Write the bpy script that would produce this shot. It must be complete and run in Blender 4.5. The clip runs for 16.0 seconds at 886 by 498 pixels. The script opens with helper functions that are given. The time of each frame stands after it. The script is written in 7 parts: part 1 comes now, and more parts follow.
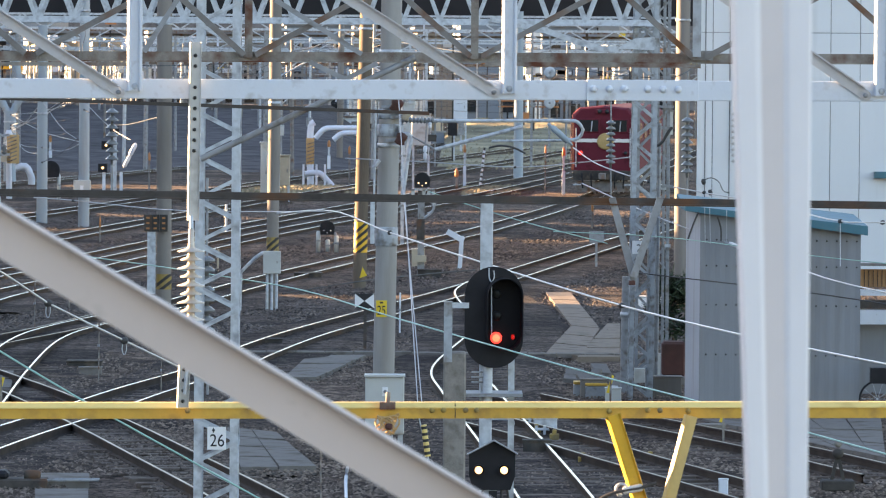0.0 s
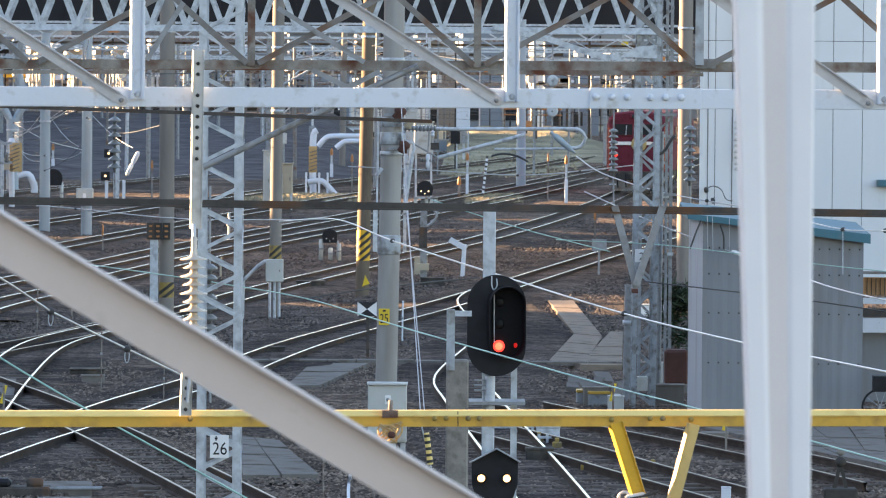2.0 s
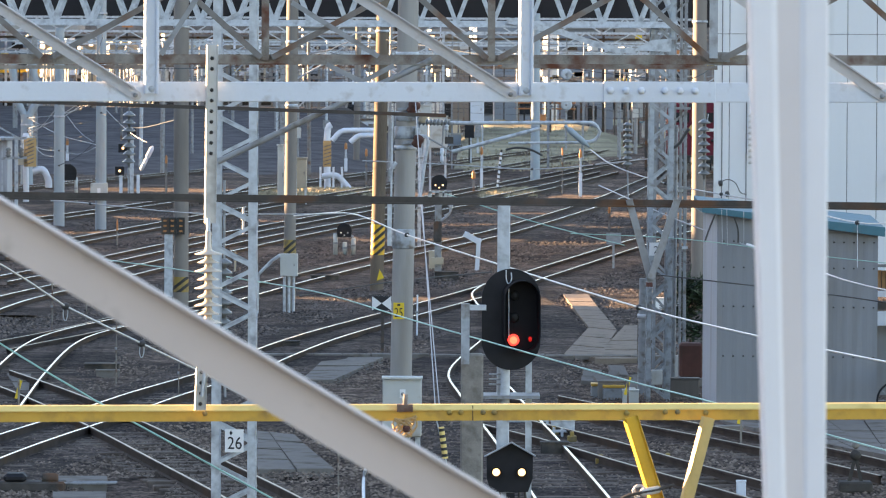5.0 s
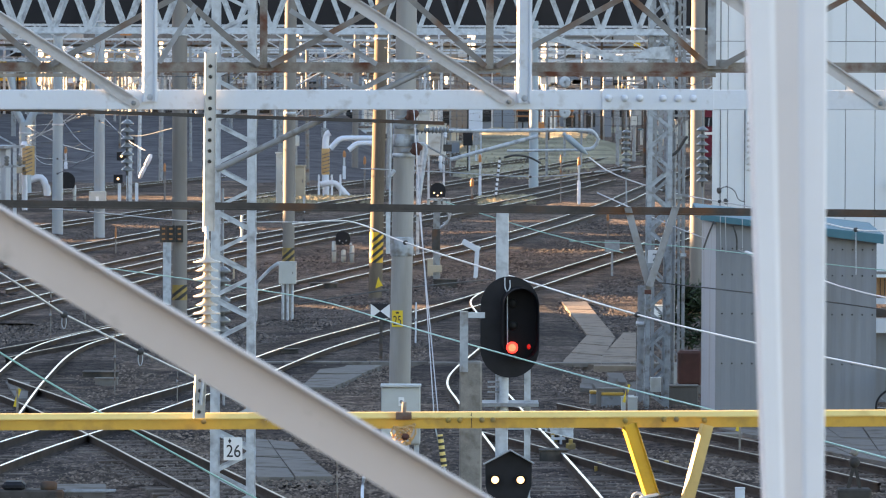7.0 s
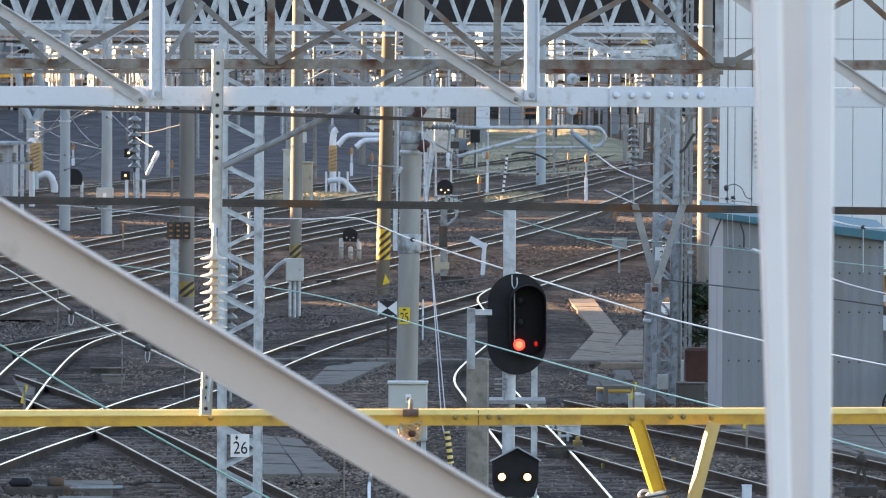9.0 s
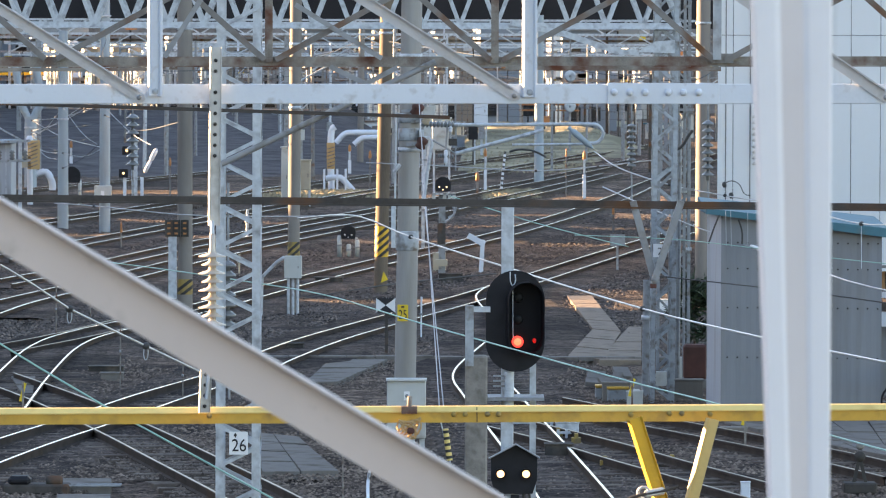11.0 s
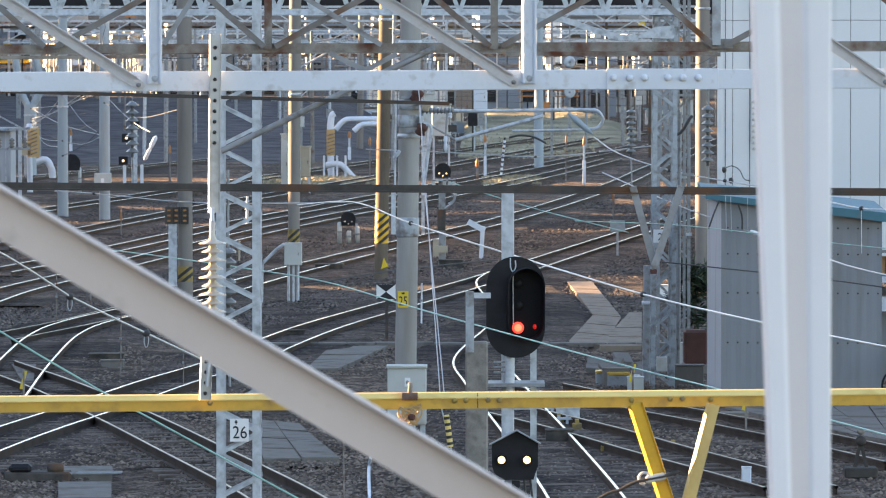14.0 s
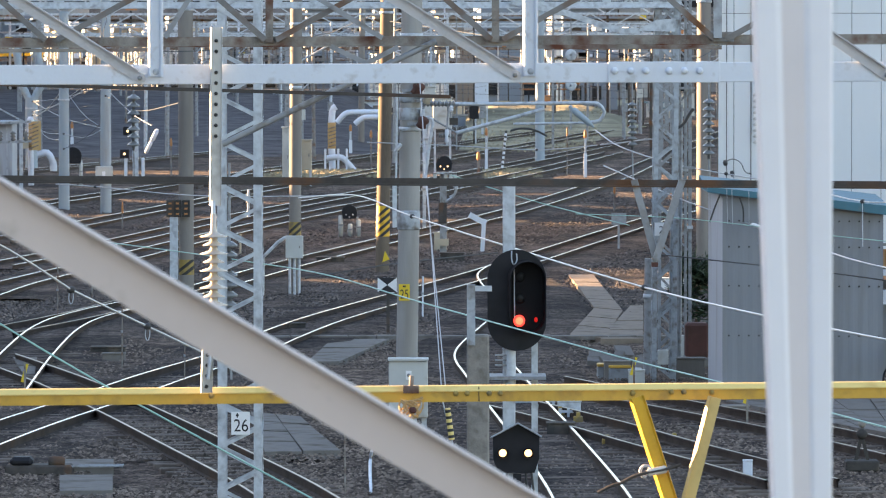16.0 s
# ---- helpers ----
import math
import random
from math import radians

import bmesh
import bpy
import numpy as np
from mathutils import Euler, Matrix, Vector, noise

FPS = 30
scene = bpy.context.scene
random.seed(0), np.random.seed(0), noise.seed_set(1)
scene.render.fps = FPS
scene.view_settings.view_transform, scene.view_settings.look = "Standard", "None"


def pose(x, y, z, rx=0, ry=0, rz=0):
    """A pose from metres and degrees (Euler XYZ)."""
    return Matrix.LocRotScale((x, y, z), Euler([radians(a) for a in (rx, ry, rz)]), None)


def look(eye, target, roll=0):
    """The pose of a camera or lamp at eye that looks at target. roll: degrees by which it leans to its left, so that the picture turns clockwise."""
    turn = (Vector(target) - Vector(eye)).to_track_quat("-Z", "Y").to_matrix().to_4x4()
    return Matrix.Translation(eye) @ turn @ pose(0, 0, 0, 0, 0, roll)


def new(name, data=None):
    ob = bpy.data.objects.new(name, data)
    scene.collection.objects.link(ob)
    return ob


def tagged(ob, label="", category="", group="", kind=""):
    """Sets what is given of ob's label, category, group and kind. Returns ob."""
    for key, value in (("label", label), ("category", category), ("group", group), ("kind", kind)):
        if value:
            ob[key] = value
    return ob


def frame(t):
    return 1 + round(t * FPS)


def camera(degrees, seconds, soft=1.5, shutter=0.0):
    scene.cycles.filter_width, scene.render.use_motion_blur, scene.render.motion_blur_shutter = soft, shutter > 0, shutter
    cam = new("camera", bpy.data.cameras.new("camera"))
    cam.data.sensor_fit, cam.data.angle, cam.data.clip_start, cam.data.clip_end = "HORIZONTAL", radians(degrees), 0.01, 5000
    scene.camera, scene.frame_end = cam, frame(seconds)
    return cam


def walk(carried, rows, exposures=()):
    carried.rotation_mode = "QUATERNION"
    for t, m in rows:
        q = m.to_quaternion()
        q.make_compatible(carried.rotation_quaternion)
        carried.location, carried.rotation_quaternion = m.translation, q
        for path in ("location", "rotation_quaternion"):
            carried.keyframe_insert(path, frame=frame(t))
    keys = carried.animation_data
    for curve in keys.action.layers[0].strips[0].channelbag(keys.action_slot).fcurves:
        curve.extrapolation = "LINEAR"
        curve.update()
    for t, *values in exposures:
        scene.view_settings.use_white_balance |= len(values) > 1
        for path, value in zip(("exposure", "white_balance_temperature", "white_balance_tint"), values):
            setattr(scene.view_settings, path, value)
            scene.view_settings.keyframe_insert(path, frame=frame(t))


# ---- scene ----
# ---- camera: a long lens on a tripod, nudged a little ----
EYE = (0, 0, 6.4)
cam = camera(10, 16.0, soft=1.05)
cam.data.dof.use_dof, cam.data.dof.focus_distance, cam.data.dof.aperture_fstop = True, 48.0, 19.0
walk(cam, [
    (0, look(EYE, (0.0000, 99.930, 2.6531), 0.400)),
    (0.5, look(EYE, (-0.0120, 99.932, 2.7126), 0.396)),
    (1, look(EYE, (-0.1604, 99.934, 2.7646), 0.417)),
    (1.5, look(EYE, (-0.1220, 99.934, 2.7650), 0.426)),
    (2, look(EYE, (-0.0538, 99.936, 2.8137), 0.405)),
    (2.5, look(EYE, (-0.0993, 99.935, 2.7822), 0.426)),
    (3, look(EYE, (-0.2516, 99.937, 2.8442), 0.358)),
    (3.5, look(EYE, (-0.3003, 99.933, 2.7364), 0.293)),
    (4, look(EYE, (-0.3342, 99.929, 2.6391), 0.273)),
    (6.5, look(EYE, (-0.3075, 99.937, 2.8324), 0.243)),
    (7, look(EYE, (-0.3101, 99.937, 2.8462), 0.199)),
    (7.5, look(EYE, (-0.2392, 99.936, 2.8295), 0.214)),
    (8, look(EYE, (-0.3233, 99.936, 2.8197), 0.256)),
    (8.5, look(EYE, (-0.3349, 99.935, 2.7930), 0.273)),
    (9, look(EYE, (-0.4516, 99.935, 2.7867), 0.274)),
    (11.5, look(EYE, (-0.4274, 99.932, 2.7227), 0.135)),
    (12, look(EYE, (-0.4828, 99.932, 2.7152), 0.124)),
    (12.5, look(EYE, (-0.4558, 99.930, 2.6494), 0.095)),
    (13, look(EYE, (-0.3738, 99.926, 2.5561), -0.007)),
    (13.5, look(EYE, (-0.3666, 99.924, 2.5113), -0.053)),
    (14, look(EYE, (-0.4180, 99.923, 2.4601), -0.050)),
    (14.5, look(EYE, (-0.4462, 99.923, 2.4608), -0.118)),
    (15, look(EYE, (-0.4890, 99.921, 2.4062), -0.181)),
    (15.5, look(EYE, (-0.4420, 99.919, 2.3784), -0.126)),
    (16, look(EYE, (-0.4421, 99.917, 2.3236), -0.059)),
], exposures=[(0, 3.33, 7060, 21.5), (16.0, 3.33, 7060, 21.5)])

# ---- world, sun, exposure ----
SUN_ELEV, SUN_FROM = 9.0, (-1.0, 0.45)      # low winter sun from the west
world = bpy.data.worlds.new("sky")
scene.world = world
world.use_nodes = True
wn = world.node_tree
sky = wn.nodes.new("ShaderNodeTexSky")
sky.sky_type, sky.sun_disc = "NISHITA", False
sky.air_density, sky.dust_density, sky.ozone_density = 1.0, 0.6, 1.6
sky.sun_elevation = radians(SUN_ELEV)
sky.sun_rotation = math.atan2(SUN_FROM[0], SUN_FROM[1])
wn.nodes["Background"].inputs["Strength"].default_value = 0.07
wn.links.new(sky.outputs[0], wn.nodes["Background"].inputs["Color"])
sun = new("sun", bpy.data.lights.new("sun", "SUN"))
sun.data.energy, sun.data.angle, sun.data.color = 4.8, radians(0.5), (1.0, 0.70, 0.38)
SUN_H = math.hypot(*SUN_FROM)
sun.matrix_world = look((SUN_FROM[0] * 50, SUN_FROM[1] * 50, SUN_H * 50 * math.tan(radians(SUN_ELEV))), (0, 0, 0))


# ---- materials ----
def material(name, color, rough=0.7, metal=0.0, var=0.25, scale=3.0, fine=40.0, bump=0.15, dirt=None, dirt_amount=0.0, dirt_scale=2.0, island=0.0, emit=None, power=0.0, coat=0.0, bump_dist=0.01, streak=False, spec=0.4):
    m = bpy.data.materials.new(name)
    m.use_nodes = True
    n, k = m.node_tree.nodes, m.node_tree.links
    b = n["Principled BSDF"]
    b.inputs["Roughness"].default_value, b.inputs["Metallic"].default_value = rough, metal
    b.inputs["Coat Weight"].default_value, b.inputs["Specular IOR Level"].default_value = coat, spec
    pos = n.new("ShaderNodeNewGeometry").outputs["Position"]
    if streak:
        vm = n.new("ShaderNodeVectorMath")
        vm.operation = "MULTIPLY"
        vm.inputs[1].default_value = (1, 1, 0.12)
        k.new(pos, vm.inputs[0])
        pos = vm.outputs[0]

    def nz(s, detail=4.0):
        q = n.new("ShaderNodeTexNoise")
        q.inputs["Scale"].default_value, q.inputs["Detail"].default_value = s, detail
        k.new(pos, q.inputs["Vector"])
        return q.outputs["Fac"]

    def mixc(fac, a, c):
        q = n.new("ShaderNodeMix")
        q.data_type = "RGBA"
        for sock, v in ((q.inputs[0], fac), (q.inputs[6], a), (q.inputs[7], c)):
            if isinstance(v, (int, float)):
                sock.default_value = v
            elif isinstance(v, tuple):
                sock.default_value = (*v, 1)
            else:
                k.new(v, sock)
        return q.outputs[2]

    def ramp(v, lo, hi):
        q = n.new("ShaderNodeMapRange")
        q.inputs[1].default_value, q.inputs[2].default_value = lo, hi
        k.new(v, q.inputs[0])
        return q.outputs[0]

    dark = tuple(c * (1 - var) for c in color)
    light = tuple(min(1, c * (1 + var)) for c in color)
    big, small = nz(scale), nz(fine, 6.0)
    col = mixc(ramp(big, 0.3, 0.7), dark, light)
    col = mixc(ramp(small, 0.35, 0.75), col, mixc(0.5, col, light))
    if dirt:
        col = mixc(ramp(nz(dirt_scale, 5.0), 0.62 - dirt_amount * 0.35, 0.80 - dirt_amount * 0.25), col, dirt)
    if island:
        g = n.new("ShaderNodeNewGeometry")
        hv = n.new("ShaderNodeHueSaturation")
        mr = n.new("ShaderNodeMapRange")
        mr.inputs[3].default_value, mr.inputs[4].default_value = 1 - island, 1 + island
        k.new(g.outputs["Random Per Island"], mr.inputs[0])
        k.new(mr.outputs[0], hv.inputs["Value"])
        k.new(col, hv.inputs["Color"])
        col = hv.outputs[0]
    k.new(col, b.inputs["Base Color"])
    rr = n.new("ShaderNodeMapRange")
    rr.inputs[3].default_value, rr.inputs[4].default_value = max(0.03, rough - 0.12), min(1, rough + 0.12)
    k.new(small, rr.inputs[0])
    k.new(rr.outputs[0], b.inputs["Roughness"])
    if bump:
        bp = n.new("ShaderNodeBump")
        bp.inputs["Strength"].default_value, bp.inputs["Distance"].default_value = bump, bump_dist
        k.new(small, bp.inputs["Height"])
        k.new(bp.outputs[0], b.inputs["Normal"])
    if emit:
        b.inputs["Emission Color"].default_value, b.inputs["Emission Strength"].default_value = (*emit, 1), power
    return m


RUST = (0.16, 0.07, 0.03)
white_paint = material("white_paint", (0.62, 0.66, 0.72), 0.5, var=0.06, scale=2, fine=60, bump=0.08, dirt=(0.46, 0.46, 0.47), dirt_amount=0.05, dirt_scale=16)
post_paint = material("pale_post_paint", (0.78, 0.76, 0.78), 0.45, var=0.025, scale=6, fine=25, bump=0.04)
web_tone = material("warm_web_tone", (0.70, 0.64, 0.63), 0.5, var=0.03, scale=6, fine=25, bump=0.04)
pipe_paint = material("cream_pipe_paint", (0.60, 0.50, 0.455), 0.45, var=0.05, scale=3, fine=30, bump=0.05, dirt=(0.44, 0.37, 0.32), dirt_amount=0.03, dirt_scale=14)
# Weathered zinc, its pale cream tone holding light bounced onto the hanger's front.
hanger_steel = material("pale_weathered_zinc", (0.56, 0.545, 0.51), 0.55, var=0.08, scale=14, fine=60, bump=0.06, dirt=(0.38, 0.35, 0.31), dirt_amount=0.15, dirt_scale=10)
galv = material("galvanised_steel", (0.48, 0.515, 0.55), 0.5, 0.1, var=0.14, scale=14, fine=60, dirt=(0.27, 0.28, 0.30), dirt_amount=0.34, dirt_scale=6)
galv_dark = material("dull_grey_steel", (0.26, 0.27, 0.28), 0.6, 0.1, var=0.15, scale=9, dirt=(0.14, 0.12, 0.10), dirt_amount=0.25, dirt_scale=8)
tube_grey = material("grey_tube_paint", (0.30, 0.36, 0.40), 0.6, var=0.06, scale=3, bump=0.03, dirt=(0.22, 0.22, 0.22), dirt_amount=0.1, dirt_scale=2, streak=True)
old_steel = material("weathered_steel", (0.20, 0.19, 0.18), 0.7, 0.2, var=0.25, scale=5, dirt=RUST, dirt_amount=0.35, dirt_scale=3)
rusty = material(spec=0.12, name="rusty_steel", color=(0.235, 0.215, 0.19), rough=0.8, metal=0.0, var=0.4, scale=6, fine=90, dirt=(0.12, 0.045, 0.026), dirt_amount=0.48, dirt_scale=5.0)
dark_bar = material(spec=0.12, name="dark_tarred_steel", color=(0.072, 0.064, 0.058), rough=0.75, metal=0.0, var=0.3, scale=6, dirt=RUST, dirt_amount=0.25)
concrete = material(spec=0.12, name="concrete", color=(0.225, 0.205, 0.185), rough=0.85, var=0.14, scale=2.5, fine=45, bump=0.25, dirt=(0.17, 0.155, 0.14), dirt_amount=0.3, dirt_scale=1.6, streak=True)
brown_concrete = material("brown_stained_concrete", (0.15, 0.122, 0.095), 0.9, var=0.3, scale=2, fine=40, bump=0.25, dirt=(0.09, 0.07, 0.055), dirt_amount=0.3, dirt_scale=1.8, streak=True, spec=0.1)
pole_concrete = material(spec=0.12, name="pale_spun_concrete", color=(0.31, 0.30, 0.285), rough=0.85, var=0.14, scale=2.5, fine=45, bump=0.2, dirt=(0.22, 0.20, 0.18), dirt_amount=0.3, dirt_scale=1.6, streak=True)
post_concrete = material(spec=0.12, name="mottled_concrete", color=(0.245, 0.225, 0.20), rough=0.9, var=0.25, scale=5, fine=60, bump=0.3, dirt=(0.17, 0.15, 0.13), dirt_amount=0.35, dirt_scale=9)
slab_mat = material(spec=0.12, name="pale_concrete_slab", color=(0.185, 0.168, 0.15), rough=0.9, var=0.2, scale=2, fine=30, bump=0.3, dirt=(0.10, 0.085, 0.07), dirt_amount=0.4, island=0.12)
yellow = material("yellow_paint", (0.70, 0.41, 0.03), 0.45, var=0.10, scale=5, fine=60, bump=0.1, dirt=(0.36, 0.21, 0.04), dirt_amount=0.22, dirt_scale=9)
yellow_pale = material("pale_yellow_paint", (0.80, 0.585, 0.20), 0.5, var=0.08, scale=4, bump=0.05, dirt=(0.5, 0.3, 0.08), dirt_amount=0.15, dirt_scale=5)
yellow_faded = material("faded_yellow_paint", (0.32, 0.22, 0.06), 0.7, var=0.2, scale=6, dirt=(0.12, 0.10, 0.08), dirt_amount=0.35, dirt_scale=6)
black = material("black_paint", (0.014, 0.014, 0.017), 0.6, spec=0.25, var=0.3, scale=5, bump=0.05)
stripe_black = material("stripe_black", (0.03, 0.028, 0.025), 0.6, var=0.3, scale=8)
red_paint = material("loco_red_paint", (0.128, 0.020, 0.032), 0.7, spec=0.15, var=0.1, scale=1.2, bump=0.03, dirt=(0.06, 0.012, 0.015), dirt_amount=0.15)
red_gloss = material("glossy_bright_red", (0.22, 0.03, 0.02), 0.25, spec=0.8, var=0.1, scale=2, bump=0.02, coat=0.6)
loco_white = material("loco_white_band", (0.75, 0.74, 0.70), 0.4, var=0.05, bump=0.02)
gold = material("brass_crest", (0.44, 0.31, 0.13), 0.5, 0.2, var=0.1, scale=10)
under = material(spec=0.12, name="grimy_underframe", color=(0.06, 0.055, 0.05), rough=0.8, var=0.3, scale=3, dirt=(0.16, 0.13, 0.1), dirt_amount=0.3)
glass = material("dark_window_glass", (0.02, 0.022, 0.025), 0.06, var=0.1, bump=0.0)
porcelain = material("white_porcelain", (0.50, 0.43, 0.36), 0.2, var=0.06, bump=0.0, coat=0.4)
grey_porcelain = material("grey_porcelain", (0.16, 0.165, 0.165), 0.25, var=0.1, bump=0.0, coat=0.4)
rail_top = material("polished_rail", (0.80, 0.78, 0.76), 0.28, 1.0, var=0.08, scale=2, bump=0.03)
rail_dull = material("dull_brown_railhead", (0.34, 0.29, 0.22), 0.45, 0.7, var=0.25, scale=2, bump=0.05)
rail_side = material(spec=0.12, name="rusty_rail_web", color=(0.058, 0.045, 0.038), rough=0.85, var=0.3, scale=3, fine=25, dirt=(0.10, 0.06, 0.035), dirt_amount=0.12, dirt_scale=0.7)
sleeper_mat = material(spec=0.12, name="sleeper_concrete_grimy", color=(0.112, 0.09, 0.075), rough=0.9, var=0.35, scale=1.5, fine=25, bump=0.3, dirt=(0.07, 0.05, 0.038), dirt_amount=0.4, island=0.25)
cabinet = material("grey_cabinet_paint", (0.48, 0.49, 0.47), 0.5, var=0.06, scale=4, bump=0.04, dirt=(0.28, 0.25, 0.2), dirt_amount=0.15)
tan_cab = material("beige_cabinet_paint", (0.42, 0.36, 0.27), 0.55, var=0.08, scale=4, bump=0.04)
sign_white = material("sign_white", (0.80, 0.80, 0.80), 0.45, var=0.03, bump=0.0)
sign_yellow = material("sign_yellow", (0.72, 0.50, 0.03), 0.45, var=0.05, bump=0.0)
ink = material("sign_ink", (0.015, 0.015, 0.02), 0.5, var=0.1, bump=0.0)
teal = material("teal_roof_paint", (0.04, 0.145, 0.19), 0.5, var=0.1, scale=3, dirt=(0.10, 0.13, 0.13), dirt_amount=0.2)
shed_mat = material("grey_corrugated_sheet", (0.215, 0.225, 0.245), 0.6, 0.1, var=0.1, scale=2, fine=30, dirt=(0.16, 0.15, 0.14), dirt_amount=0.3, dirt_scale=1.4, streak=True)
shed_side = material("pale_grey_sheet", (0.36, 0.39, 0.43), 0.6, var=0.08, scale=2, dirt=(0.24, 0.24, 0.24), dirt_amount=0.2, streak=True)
panel_white = material("white_cladding", (0.70, 0.73, 0.75), 0.55, var=0.03, scale=1, bump=0.03, dirt=(0.48, 0.48, 0.46), dirt_amount=0.12, dirt_scale=0.8, streak=True)
seam = material("dark_joint", (0.16, 0.17, 0.18), 0.8, var=0.1, bump=0.0)
wood = material("warm_boards", (0.38, 0.20, 0.09), 0.7, var=0.2, scale=6, streak=True)
rust_tank = material("rust_red_steel", (0.09, 0.036, 0.028), 0.8, var=0.25, scale=3, dirt=(0.06, 0.03, 0.02), dirt_amount=0.4)
leaf = material("dark_leaf", (0.016, 0.03, 0.012), 0.6, var=0.35, scale=6, bump=0.0, island=0.5)
bark = material("bark", (0.08, 0.055, 0.04), 0.9, var=0.3, scale=12)
dry_grass = material(spec=0.12, name="dry_grass", color=(0.26, 0.225, 0.15), rough=0.9, var=0.3, scale=1.0, bump=0.0, island=0.35)
turf = material(spec=0.1, name="khaki_turf", color=(0.27, 0.245, 0.165), rough=0.95, var=0.45, scale=0.5, fine=6, bump=0.3, dirt=(0.13, 0.115, 0.08), dirt_amount=0.45, dirt_scale=0.25)
wire_white = material("bright_contact_wire", (0.66, 0.66, 0.64), 0.35, 0.3, var=0.05, bump=0.0)
wire_green = material("verdigris_wire", (0.30, 0.52, 0.45), 0.5, 0.1, var=0.1, bump=0.0)
wire_dark = material("dark_cable", (0.05, 0.05, 0.05), 0.6, var=0.2, bump=0.0)
# Darkened copy of the grey wire: shade on these wires put into its colour.
wire_dim = material("shaded_wire", (0.075, 0.085, 0.095), 0.8, var=0.1, bump=0.0, spec=0.1)
wire_grey = material("grey_wire", (0.38, 0.40, 0.42), 0.4, 0.3, var=0.1, bump=0.0)
red_glow = material("red_signal_lens", (0.5, 0.02, 0.01), 0.2, emit=(1.0, 0.045, 0.03), power=0.36, bump=0.0)
red_core = material("red_lens_core", (0.5, 0.05, 0.02), 0.2, emit=(1.0, 0.17, 0.08), power=0.27, bump=0.0)
red_dim = material("red_hood_reflection", (0.25, 0.01, 0.01), 0.15, emit=(1.0, 0.03, 0.02), power=0.05, bump=0.0)
warm_glow = material("warm_white_lens", (0.8, 0.7, 0.5), 0.2, emit=(1.0, 0.62, 0.24), power=0.34, bump=0.0)
lens_dark = material("dark_lens", (0.010, 0.011, 0.012), 0.5, spec=0.2, bump=0.0)
# Darker, warmer copy of the white paint: diagonals' shading put into colour.
brace_paint = material("shaded_brace_paint", (0.50, 0.485, 0.49), 0.5, var=0.08, scale=5, fine=60, bump=0.08, dirt=(0.36, 0.34, 0.33), dirt_amount=0.2, dirt_scale=12)
yellow_tan = material("tan_ochre_paint", (0.62, 0.44, 0.17), 0.5, var=0.1, scale=5, bump=0.06, dirt=(0.40, 0.25, 0.09), dirt_amount=0.2, dirt_scale=8)
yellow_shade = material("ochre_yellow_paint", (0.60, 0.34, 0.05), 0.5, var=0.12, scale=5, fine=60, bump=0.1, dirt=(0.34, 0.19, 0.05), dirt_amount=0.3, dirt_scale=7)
galv_mid = material("weathered_zinc", (0.34, 0.37, 0.40), 0.55, 0.1, var=0.2, scale=8, fine=50, dirt=(0.17, 0.15, 0.13), dirt_amount=0.35, dirt_scale=7)
bridge_mat = material("shadowed_bridge_steel", (0.018, 0.016, 0.018), 0.9, var=0.2, scale=0.4, bump=0.0)
guard_paint = material("pale_orange_guard_paint", (0.46, 0.30, 0.13), 0.6, var=0.15, scale=3)
orange_mat = material("orange_paint", (0.40, 0.17, 0.06), 0.55, var=0.15, scale=3)
facade_a = material("pale_render", (0.32, 0.30, 0.28), 0.8, var=0.08, scale=0.3)
facade_b = material("grey_blue_cladding", (0.20, 0.22, 0.25), 0.7, var=0.1, scale=0.3)
facade_c = material("tan_render", (0.24, 0.20, 0.16), 0.8, var=0.12, scale=0.3)
far_dark = material("dim_distance", (0.17, 0.16, 0.16), 0.9, var=0.4, scale=0.5, fine=3, bump=0.0, spec=0.05)
bank_soil = material("dark_soil", (0.082, 0.076, 0.078), 0.95, var=0.6, scale=0.6, fine=5, bump=0.3, spec=0.05)
off_wall = material("dull_render", (0.26, 0.25, 0.24), 0.9, var=0.1, scale=0.5)


